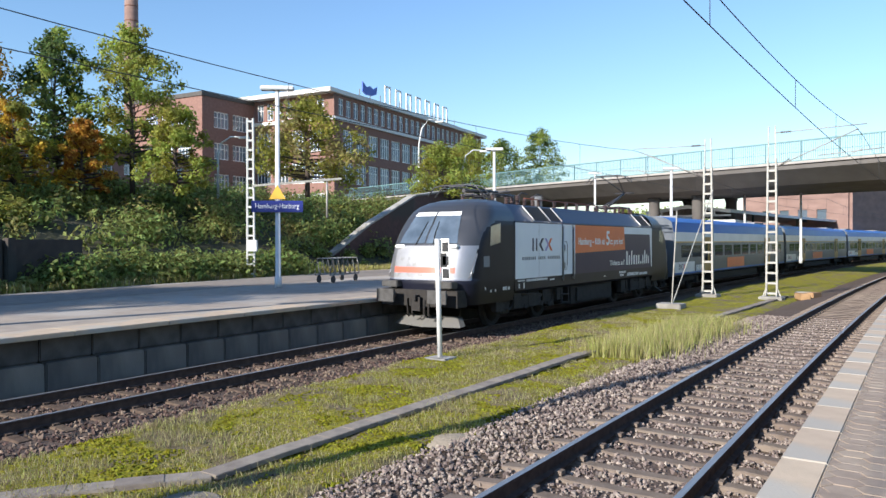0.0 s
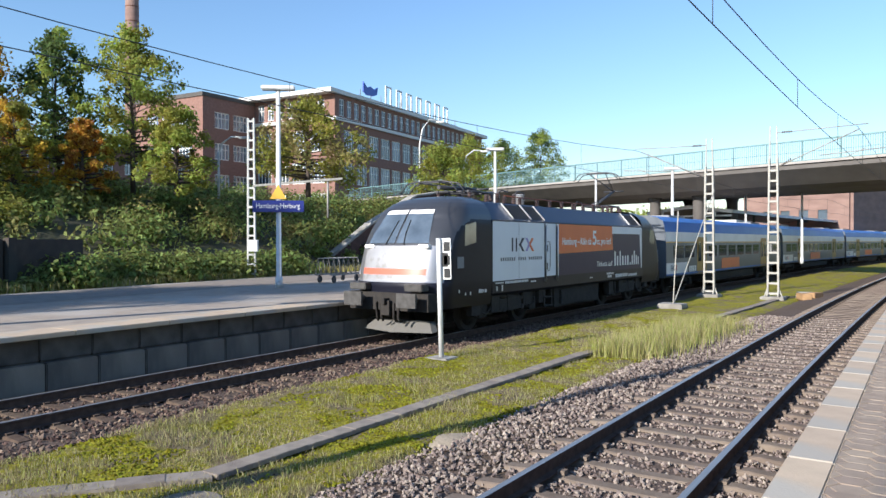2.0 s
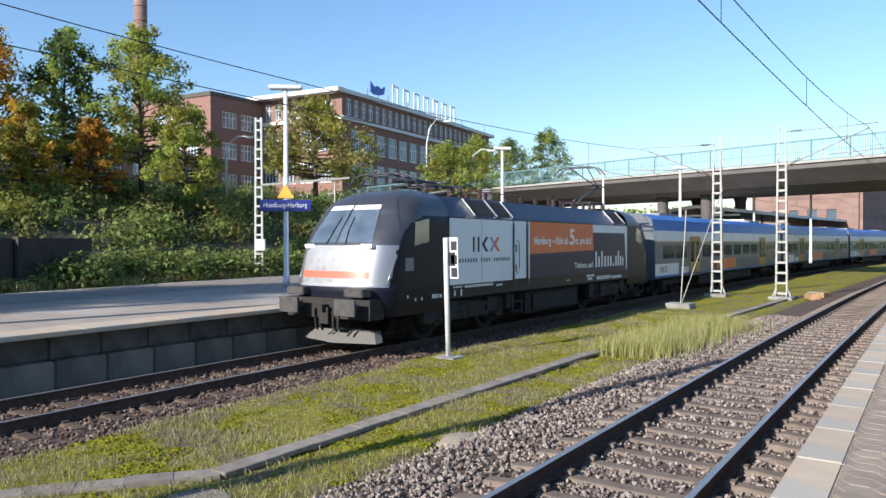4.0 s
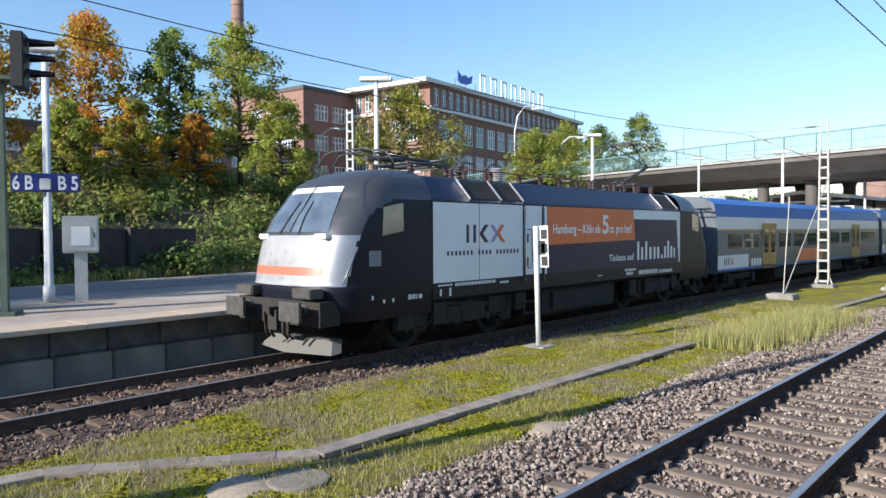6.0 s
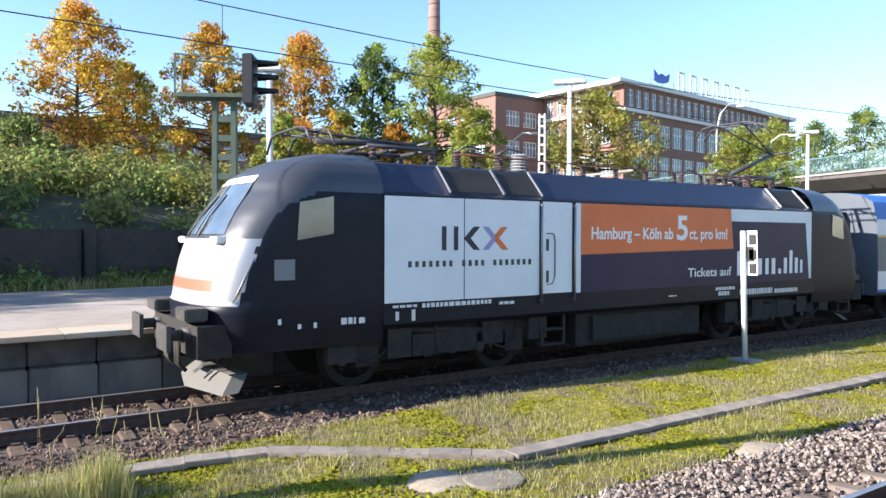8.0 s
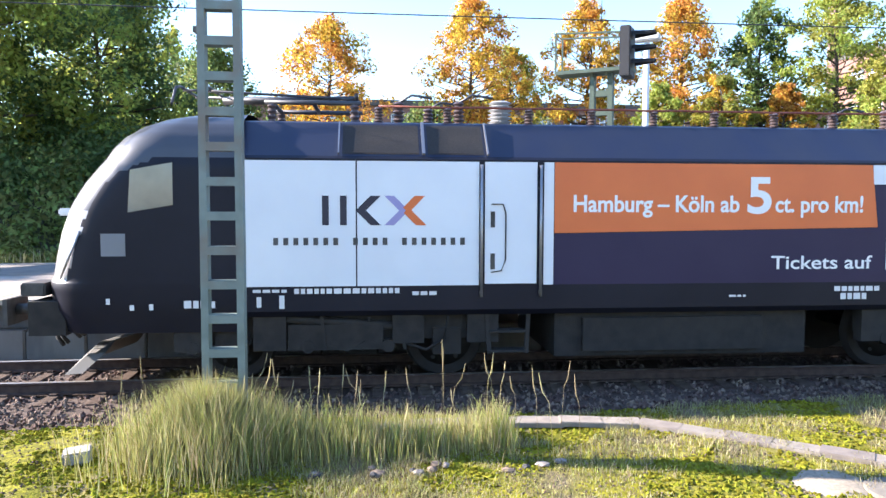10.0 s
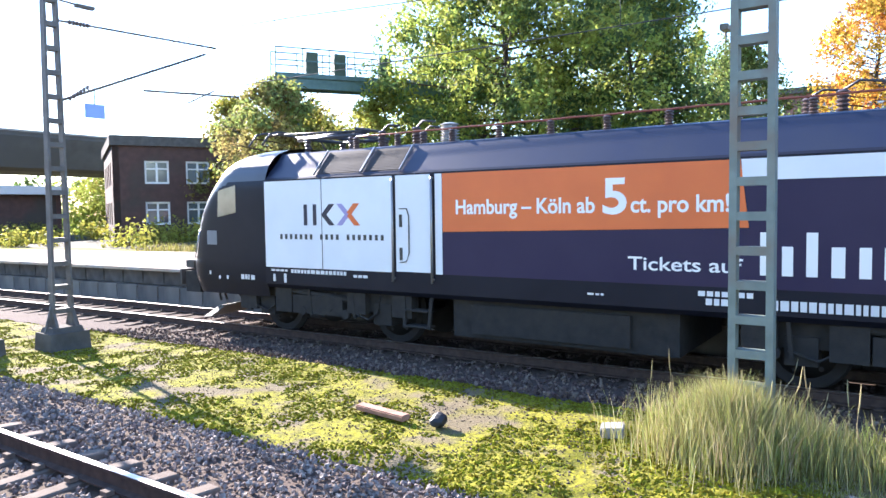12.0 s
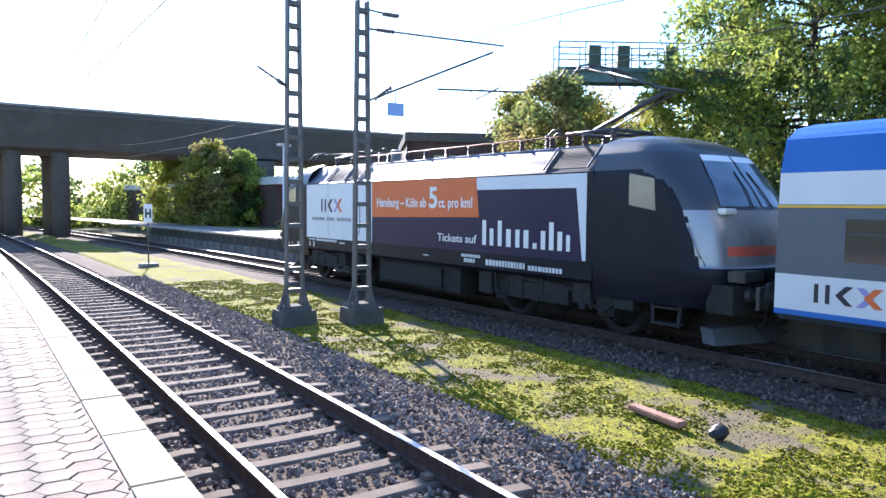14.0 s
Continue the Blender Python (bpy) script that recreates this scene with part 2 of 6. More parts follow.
M_GRASS = mat("grass_blade", (0.27, 0.3, 0.07), 0.7, col2=(0.36, 0.34, 0.13), scale=2.0, island=0.4, thin=0.35, spec=0.2)
M_GRASSD = mat("grass_dry", (0.5, 0.41, 0.24), 0.8, col2=(0.36, 0.32, 0.15), scale=2.0, island=0.35, thin=0.35, spec=0.2)


# ---- mesh tools ----
def box(bm, x0, x1, y0, y1, z0, z1, m=0):
    v = [bm.verts.new(p) for p in ((x0, y0, z0), (x1, y0, z0), (x1, y1, z0), (x0, y1, z0), (x0, y0, z1), (x1, y0, z1), (x1, y1, z1), (x0, y1, z1))]
    for f in ((3, 2, 1, 0), (4, 5, 6, 7), (0, 1, 5, 4), (1, 2, 6, 5), (2, 3, 7, 6), (3, 0, 4, 7)):
        bm.faces.new([v[i] for i in f]).material_index = m


def bbox(x0, x1, y0, y1, z0, z1, bevel=0.0):
    """A box with bevelled edges as a bmesh."""
    bm = bmesh.new()
    box(bm, x0, x1, y0, y1, z0, z1)
    if bevel:
        bmesh.ops.bevel(bm, geom=bm.edges[:], offset=bevel, segments=2, affect="EDGES")
    return bm


def beam(bm, a, b, w, h=None, m=0, up=(0, 0, 1)):
    """A square bar from a to b, w wide and h deep."""
    a, b = Vector(a), Vector(b)
    h = h or w
    d = (b - a).normalized()
    u = Vector(up)
    if abs(d.dot(u)) > 0.95:
        u = Vector((0, 1, 0))
    s = d.cross(u).normalized() * w / 2
    n = s.cross(d).normalized() * h / 2
    v = [bm.verts.new(p + i * s + j * n) for p in (a, b) for i, j in ((-1, -1), (1, -1), (1, 1), (-1, 1))]
    for f in ((3, 2, 1, 0), (4, 5, 6, 7), (0, 1, 5, 4), (1, 2, 6, 5), (2, 3, 7, 6), (3, 0, 4, 7)):
        bm.faces.new([v[i] for i in f]).material_index = m


def tube(bm, pts, radii, n=8, m=0, smooth=True):
    """A round tube through pts with the radius at each."""
    rings = []
    pts = [Vector(p) for p in pts]
    if not isinstance(radii, (list, tuple)):
        radii = [radii] * len(pts)
    for i, p in enumerate(pts):
        d = (pts[min(i + 1, len(pts) - 1)] - pts[max(i - 1, 0)]).normalized()
        u = Vector((0, 0, 1)) if abs(d.z) < 0.9 else Vector((0, 1, 0))
        s = d.cross(u).normalized()
        w = s.cross(d)
        rings.append([bm.verts.new(p + radii[i] * (math.cos(a) * s + math.sin(a) * w)) for a in (2 * math.pi * k / n for k in range(n))])
    for r, q in zip(rings, rings[1:]):
        for k in range(n):
            f = bm.faces.new((r[k], r[(k + 1) % n], q[(k + 1) % n], q[k]))
            f.smooth, f.material_index = smooth, m
    for r in (rings[0], rings[-1]):
        bm.faces.new(r).material_index = m


def mesh_of(name, bm, *mats):
    me = bpy.data.meshes.new(name)
    bmesh.ops.recalc_face_normals(bm, faces=bm.faces[:])
    bm.to_mesh(me)
    bm.free()
    for m in mats:
        me.materials.append(m)
    return me


def part(name, bm, material, parent=None, label="", m=None):
    """Links a bmesh as one mesh object under a thing or part."""
    mats = material if isinstance(material, (list, tuple)) else [material]
    ob = new(name, mesh_of(name, bm, *mats))
    if parent is not None:
        ob.parent = parent
    if m is not None:
        ob.matrix_basis = m
    if label:
        ob["label"] = label
    return ob


def thing(name, label, category, m=None, group="", kind=""):
    """An Empty at a thing's base, which parents its parts."""
    ob = new(name)
    ob.empty_display_size = 0.1
    if m is not None:
        ob.matrix_basis = m
    return tagged(ob, label, category, group, kind)


def raw_mesh(name, verts, faces, material, smooth=False):
    me = bpy.data.meshes.new(name)
    me.from_pydata(verts, [], faces)
    if isinstance(material, (list, tuple)):
        for m in material:
            me.materials.append(m)
    else:
        me.materials.append(material)
    if smooth:
        me.polygons.foreach_set("use_smooth", [True] * len(me.polygons))
    me.update()
    return me


# ---- the lie of the tracks ----
def near_x(y):
    c = max(-110, min(110, y))
    return -2.567 - 0.0188 * c + 0.00053 * c * c + (y - c) * (-0.0188 + 0.00106 * c)


def far_x(y):
    c = max(-110, min(110, y))
    return -11.39 - 0.0375 * c + 0.00076 * c * c + (y - c) * (-0.0375 + 0.00152 * c)


def far_turn(y):
    c = max(-110, min(110, y))
    return -math.degrees(math.atan(-0.0375 + 0.00152 * c))


def near_turn(y):
    c = max(-110, min(110, y))
    return -math.degrees(math.atan(-0.0188 + 0.00106 * c))


NEAR_RAIL, FAR_RAIL, GRASS, FAR_PLAT = -0.76, -0.98, -1.01, -0.085


def ribbon(name, left, right, zf, ys, nx, material, smooth=True, jitter=0.0):
    """A sheet between two lines of the plan; zf gives the height at x, y and the share across."""
    verts, faces = [], []
    for y in ys:
        a, b = left(y), right(y)
        for i in range(nx + 1):
            u = i / nx
            x = a + (b - a) * u
            verts.append((x, y, zf(x, y, u)))
    for j in range(len(ys) - 1):
        for i in range(nx):
            k = j * (nx + 1) + i
            faces.append((k, k + 1, k + nx + 2, k + nx + 1))
    ob = new(name, raw_mesh(name, verts, faces, material, smooth))
    return ob


def span(a, b, step):
    n = max(1, round((b - a) / step))
    return [a + (b - a) * i / n for i in range(n + 1)]


RAIL_PROFILE = [(-0.07, 0), (0.07, 0), (0.07, 0.015), (0.012, 0.03), (0.01, 0.125), (0.036, 0.138), (0.034, 0.168), (0.028, 0.172), (-0.028, 0.172), (-0.034, 0.168), (-0.036, 0.138), (-0.01, 0.125), (-0.012, 0.03), (-0.07, 0.015)]


def rail_mesh(xf, off, ztop, y0, y1):
    verts, faces, mi = [], [], []
    ys = span(y0, y1, 2.0)
    n = len(RAIL_PROFILE)
    for y in ys:
        for px, pz in RAIL_PROFILE:
            verts.append((xf(y) + off + px, y, ztop - 0.172 + pz))
    for j in range(len(ys) - 1):
        for i in range(n):
            a, b = j * n + i, j * n + (i + 1) % n
            faces.append((a, b, b + n, a + n))
            mi.append(1 if i in (6, 7, 8) else 0)
    me = raw_mesh("rail", verts, faces, [M_RAIL, M_RAILTOP])
    me.polygons.foreach_set("material_index", mi)
    return me


# ---- ground ----
def ground_z(x, y, u):
    return -1.34


tagged(ribbon("ground", lambda y: -900, lambda y: 900, ground_z, span(-900, 900, 100), 18, M_GROUND), "flat dull earth and low growth reaching far off", "ground", kind="structure")


def strip_left(y):
    """Distance from the far track's middle to the edge of the moss; the ballast spreads wider southwards."""
    return 2.1 + 0.45 * max(0.0, min(1.0, (7 - y) / 7))


def grass_z(x, y, u):
    e = min(u, 1 - u)
    hump = 0.05 * noise.noise((x * 0.5, y * 0.35, 3.1)) + 0.03 * noise.noise((x * 2.1, y * 2.1, 7.7))
    return GRASS - 0.02 + hump - 0.16 * max(0, 0.06 - e) / 0.06


tagged(ribbon("grass_strip", lambda y: far_x(y) + strip_left(y), lambda y: near_x(y) - 2.35, grass_z, span(-70, 120, 0.3), 26, M_MOSS), "mossy yellow-green strip with bare gravel between two tracks", "grass", kind="structure")


def bed_z(rail):
    def f(x, y, u):
        return rail - 0.205 + 0.02 * noise.noise((x * 3, y * 3, 1.5)) - 0.12 * max(0, 0.12 - min(u, 1 - u)) / 0.12
    return f


tagged(ribbon("near_ballast", lambda y: near_x(y) - 2.6, lambda y: near_x(y) + 1.72, bed_z(NEAR_RAIL - 0.03), span(-120, 150, 0.5), 16, M_BED), "brown-grey ballast bed of the near track", "ballast", kind="structure")
tagged(ribbon("far_ballast", lambda y: far_x(y) - 1.75, lambda y: far_x(y) + strip_left(y) + 0.2, bed_z(FAR_RAIL), span(-120, 160, 0.5), 16, M_BED), "dark brown ballast bed of the far track", "ballast", kind="structure")


# ---- platforms ----
def near_edge(y):
    return near_x(y) + 1.74


slab = ribbon("near_platform", lambda y: near_edge(y) + 0.05, lambda y: near_edge(y) + 9.0, lambda x, y, u: -0.035, span(-90, 110, 2), 4, M_JOINT)
tagged(slab, "pale honeycomb-paved station platform with a slab edge", "platform", kind="structure")
wall_v, wall_f = [], []
for i, y in enumerate(span(-90, 110, 2)):
    wall_v += [(near_edge(y) + 0.06, y, -1.35), (near_edge(y) + 0.06, y, -0.03), (near_edge(y) + 0.3, y, -1.35), (near_edge(y) + 0.3, y, -0.03)]
    if i:
        k = 4 * (i - 1)
        wall_f += [(k, k + 4, k + 5, k + 1), (k + 2, k + 3, k + 7, k + 6), (k + 1, k + 5, k + 7, k + 3)]
tagged(new("near_platform_wall", raw_mesh("near_platform_wall", wall_v, wall_f, M_WALLC)), "grey concrete platform wall below the paving", "wall", kind="structure")


def far_edge(y):
    return far_x(y) - 1.68


def far_back(y):
    return far_edge(y) - max(3.5, min(14.0, 9.8 + 0.13 * y))


deck = ribbon("far_platform", lambda y: far_back(y), lambda y: far_edge(y) - 0.02, lambda x, y, u: FAR_PLAT - 0.02, span(-150, 120, 1.5), 8, M_FPAVE)
tagged(deck, "grey paved island platform across the tracks", "platform", kind="structure")
tagged(ribbon("far_platform_path", lambda y: far_back(y) + 0.6, lambda y: far_back(y) + 4.2, lambda x, y, u: FAR_PLAT - 0.012, span(-60, 100, 1.5), 2, mat("back_path", (0.27, 0.235, 0.2), 0.9, col2=(0.21, 0.185, 0.16), scale=3, bump=0.2, spec=0.12)), "darker asphalt band along the back of the platform", "path", kind="structure")

# ---- tracks ----
near_track = thing("near_track", "curved railway track with bright worn rails on concrete sleepers", "track", kind="structure")
far_track = thing("far_track", "railway track with dark rusty rails below the far platform", "track", kind="structure")
for tr, xf, z, a, b in ((near_track, near_x, NEAR_RAIL, -130, 160), (far_track, far_x, FAR_RAIL, -130, 170)):
    for off in (-0.75, 0.75):
        ob = new("rail", rail_mesh(xf, off, z, a, b))
        ob.parent = tr


def sleeper_mesh(name, material, dip):
    bm = bmesh.new()
    xs = (-1.3, -1.0, -0.5, 0.0, 0.5, 1.0, 1.3)
    zs = (-0.02, 0, -dip, -dip * 1.15, -dip, 0, -0.02)
    rings = []
    for x, z in zip(xs, zs):
        rings.append([bm.verts.new((x, yy, zz)) for yy, zz in ((-0.14, -0.2), (-0.095, z - 0.012), (-0.075, z), (0.075, z), (0.095, z - 0.012), (0.14, -0.2))])
    for r, q in zip(rings, rings[1:]):
        for k in range(6):
            bm.faces.new((r[k], r[(k + 1) % 6], q[(k + 1) % 6], q[k]))
    bm.faces.new(rings[0])
    bm.faces.new(rings[-1])
    for sx in (-0.75, 0.75):
        box(bm, sx - 0.15, sx - 0.07, -0.05, 0.05, -0.02, 0.025)
        box(bm, sx + 0.07, sx + 0.15, -0.05, 0.05, -0.02, 0.025)
    return mesh_of(name, bm, material)


me_near, me_far = sleeper_mesh("sleeper", M_SLEEP, 0.04), sleeper_mesh("sleeper", M_SLEEPW, 0.005)
for k in range(270):
    y = -62 + 0.6 * k
    ob = new("sleeper", me_near)
    ob.parent, ob.matrix_basis = near_track, pose(near_x(y), y, NEAR_RAIL - 0.165, 0, 0, near_turn(y))
for k in range(250):
    y = -70 + 0.65 * k
    ob = new("sleeper", me_far)
    ob.parent, ob.matrix_basis = far_track, pose(far_x(y), y, FAR_RAIL - 0.168, 0, 0, far_turn(y) + random.uniform(-1.5, 1.5))


def scatter_stones(name, material, count, place, size, seed, label):
    """Many small angular stones in one mesh."""
    rng = np.random.default_rng(seed)
    base = np.array([(1, 0, 0), (-1, 0, 0), (0, 1, 0), (0, -1, 0), (0, 0, 1), (0, 0, -1)], float)
    tris = np.array([(0, 2, 4), (2, 1, 4), (1, 3, 4), (3, 0, 4), (2, 0, 5), (1, 2, 5), (3, 1, 5), (0, 3, 5)])
    pos = np.array([place(rng) for _ in range(count)])
    v = base[None] * rng.uniform(0.55, 1.25, (count, 6, 1))
    v = v * (rng.uniform(0.7, 1.35, (count, 1, 3)) * rng.uniform(size * 0.6, size * 1.4, (count, 1, 1)))
    a = rng.uniform(0, 6.28, (count, 3))
    for ax, (i, j) in enumerate(((0, 1), (1, 2), (0, 2))):
        c, s = np.cos(a[:, ax])[:, None], np.sin(a[:, ax])[:, None]
        p, q = v[:, :, i].copy(), v[:, :, j].copy()
        v[:, :, i], v[:, :, j] = c * p - s * q, s * p + c * q
    v += pos[:, None, :]
    f = tris[None] + 6 * np.arange(count)[:, None, None]
    ob = new(name, raw_mesh(name, v.reshape(-1, 3).tolist(), f.reshape(-1, 3).tolist(), material))
    return tagged(ob, label, "stones", kind="stuff")


def place_near(rng):
    while True:
        y = rng.uniform(-1, 1)
        y = 26 * y * abs(y) ** 0.35
        o = rng.uniform(-2.75, 1.65)
        on_sleeper = abs(o) < 1.34 and abs((y + 62.3) % 0.6 - 0.3) < 0.125
        if abs(abs(o) - 0.75) > 0.09 and not on_sleeper:
            break
    return near_x(y) + o, y, NEAR_RAIL - 0.222 + 0.02 * min(1.0, max(0.0, (abs(o) - 0.5) / 0.5)) + rng.uniform(-0.012, 0.014) - 0.12 * max(0.0, (-o - 2.2) / 0.5)


def place_far(rng):
    while True:
        y = rng.uniform(-16, 26)
        o = rng.uniform(-1.6, 2.35 + strip_left(y) - 2.1)
        on_sleeper = abs(o) < 1.34 and abs((y + 70.325) % 0.65 - 0.325) < 0.12
        if abs(abs(o) - 0.75) > 0.09 and not on_sleeper:
            break
    return far_x(y) + o, y, FAR_RAIL - 0.18 + rng.uniform(-0.02, 0.02) + 0.1 * max(0.0, (o - 1.9) / 0.6)


scatter_stones("ballast_stones", [M_STONE2], 46000, place_near, 0.026, 5, "loose angular grey-brown ballast stones round the near track")
scatter_stones("ballast_stones", [M_STONE], 14000, place_far, 0.032, 6, "loose brown ballast stones beside the far track")


# ---- locomotive ----
NOSE = 2.6  # squareness of the nose in plan


def ring_outline(w, yf, y0, n=NOSE, k=22):
    """Half-plan of a cab: from the side at y0 round the nose to the other side."""
    pts = []
    for i in range(k + 1):
        a = math.pi * i / k
        c, s = math.cos(a), math.sin(a)
        x = w * math.copysign(abs(c) ** (2 / n), c)
        y = y0 - (y0 - yf) * abs(s) ** (2 / n)
        pts.append((x, y))
    return pts


# height, half width, foremost point, start of the rounding
CAB = [(0.78, 1.42, -8.86, -8.1), (1.1, 1.48, -9.02, -8.15), (1.45, 1.5, -9.04, -8.15), (1.49, 1.5, -9.0, -8.1), (1.66, 1.5, -8.97, -8.08), (1.82, 1.5, -8.94, -8.05), (2.1, 1.5, -8.88, -7.98), (2.42, 1.5, -8.77, -7.88), (2.55, 1.5, -8.7, -7.82), (2.8, 1.5, -8.54, -7.66), (3.02, 1.495, -8.36, -7.46), (3.13, 1.475, -8.26, -7.38), (3.27, 1.44, -8.18, -7.26), (3.44, 1.36, -8.02, -7.14), (3.58, 1.24, -7.8, -7.0), (3.69, 1.06, -7.52, -6.86), (3.78, 0.78, -7.12, -6.64), (3.83, 0.3, -6.6, -6.4)]


def cab_row(z):
    for a, b in zip(CAB, CAB[1:]):
        if a[0] <= z <= b[0]:
            u = (z - a[0]) / (b[0] - a[0])
            return [p + (q - p) * u for p, q in zip(a, b)]
    return list(CAB[-1])


def cab_y(x, z):
    """The front surface of the cab at a distance x from the middle."""
    _, w, yf, y0 = cab_row(z)
    return y0 - (y0 - yf) * (1 - min(1, abs(x) / w) ** NOSE) ** (1 / NOSE)


def arch_y(z):
    """Edge of the black side field, an arch over the driver's door."""
    pts = ((1.4, -8.56), (2.35, -8.26), (2.72, -8.06), (2.93, -7.82), (3.06, -7.5), (3.12, -7.2), (3.13, -6.3))
    for (za, ya), (zb, yb) in zip(pts, pts[1:]):
        if za <= z <= zb:
            return ya + (yb - ya) * (z - za) / (zb - za)
    return -9.9 if z < 1.4 else 0.0


def cab_mesh():
    bm = bmesh.new()
    rows, zs = [], []
    k = 56
    levels = sorted({round(q, 3) for a, b in zip(CAB, CAB[1:]) for q in np.linspace(a[0], b[0], 4)})
    for z in levels:
        _, w, yf, y0 = cab_row(z)
        side = span(-6.25, y0, 0.09)[:-1]
        ring = [(w, y) for y in side] + ring_outline(w, yf, y0, NOSE, k) + [(-w, y) for y in reversed(side)]
        if not rows:
            n_side = len(side)
        if len(side) != n_side:
            step = (y0 + 6.25) / n_side
            side = [-6.25 + step * i for i in range(n_side)]
            ring = [(w, y) for y in side] + ring_outline(w, yf, y0, NOSE, k) + [(-w, y) for y in reversed(side)]
        rows.append([bm.verts.new((x, y, z)) for x, y in ring])
    for j, (r, q) in enumerate(zip(rows, rows[1:])):
        z = (levels[j] + levels[j + 1]) / 2
        for i in range(len(r) - 1):
            f = bm.faces.new((r[i], r[i + 1], q[i + 1], q[i]))
            f.smooth = True
            c = f.calc_center_median()
            if z < 1.47:
                f.material_index = 0
            elif c.y > arch_y(z) and abs(c.x) > 1.0:
                f.material_index = 0
            elif z < 2.42:
                f.material_index = 4 if abs(c.x) > 1.02 else 2 if 1.64 < z < 1.82 else 1
            else:
                f.material_index = 3
    bm.faces.new(rows[-1])
    return mesh_of("cab", bm, M_LOCO, M_LFRONT, M_LRED, M_LANTH, M_LSILV)


def strip(bm, y0, y1, z0, z1, x=1.505, t=0.004, m=0):
    box(bm, x, x + t, y0, y1, z0, z1, m)


def poly_plate(bm, pts, x=1.505, t=0.004, m=0):
    """A thin plate on the side of a body, from points along and up."""
    a = [bm.verts.new((x, y, z)) for y, z in pts]
    b = [bm.verts.new((x + t, y, z)) for y, z in pts]
    bm.faces.new(a).material_index = m
    bm.faces.new(b).material_index = m
    for i in range(len(pts)):
        j = (i + 1) % len(pts)
        bm.faces.new((a[i], a[j], b[j], b[i])).material_index = m


def text_part(body, y, z, size, parent, material, x=1.512, width=None, name="lettering", m=None, bold=0.0):
    cu = bpy.data.curves.new(name, "FONT")
    cu.body, cu.size, cu.extrude, cu.offset = body, size, 0.001, bold
    tmp = bpy.data.objects.new("tmp", cu)
    scene.collection.objects.link(tmp)
    dg = bpy.context.evaluated_depsgraph_get()
    me = bpy.data.meshes.new_from_object(tmp.evaluated_get(dg))
    bpy.data.objects.remove(tmp)
    me.materials.clear()
    me.materials.append(material)
    ob = new(name, me)
    ob.parent = parent
    xs = [v.co.x for v in me.vertices]
    s = width / (max(xs) - min(xs)) if width else 1.0
    lo = min(xs)
    for v in me.vertices:
        v.co.x = (v.co.x - lo) * s
    ob.matrix_basis = m if m is not None else pose(x, y, z, 90, 0, 90)
    return ob


def wheelset(parent, y, r, gauge=1.5):
    bm = bmesh.new()
    for sx in (-1, 1):
        tube(bm, [(sx * (gauge / 2 - 0.07), 0, 0), (sx * (gauge / 2 - 0.04), 0, 0), (sx * (gauge / 2 - 0.04), 0, 0), (sx * (gauge / 2 + 0.07), 0, 0)], [r + 0.03, r + 0.03, r, r - 0.01], 28)
        tube(bm, [(sx * (gauge / 2 + 0.07), 0, 0), (sx * (gauge / 2 + 0.1), 0, 0)], [r * 0.75, r * 0.3], 20)
        for k in range(6):
            a = k * math.pi / 3
            tube(bm, [(sx * (gauge / 2 + 0.06), 0.6 * r * math.cos(a), 0.6 * r * math.sin(a)), (sx * (gauge / 2 + 0.085), 0.6 * r * math.cos(a), 0.6 * r * math.sin(a))], 0.035, 6)
    tube(bm, [(-0.95, 0, 0), (0.95, 0, 0)], 0.09, 10)
    return part("wheelset", bm, M_WHEEL, parent, m=pose(0, y, r))


def insulator(parent, x, y, z, h, r, n, material=None):
    """A ribbed insulator as one turned piece."""
    bm = bmesh.new()
    pts, rad = [], []
    for k in range(2 * n + 1):
        pts.append((x, y, z + h * k / (2 * n)))
        rad.append(r if k % 2 else r * 0.6)
    tube(bm, pts, rad, 12, smooth=False)
    return part("insulator", bm, material or M_INS, parent)


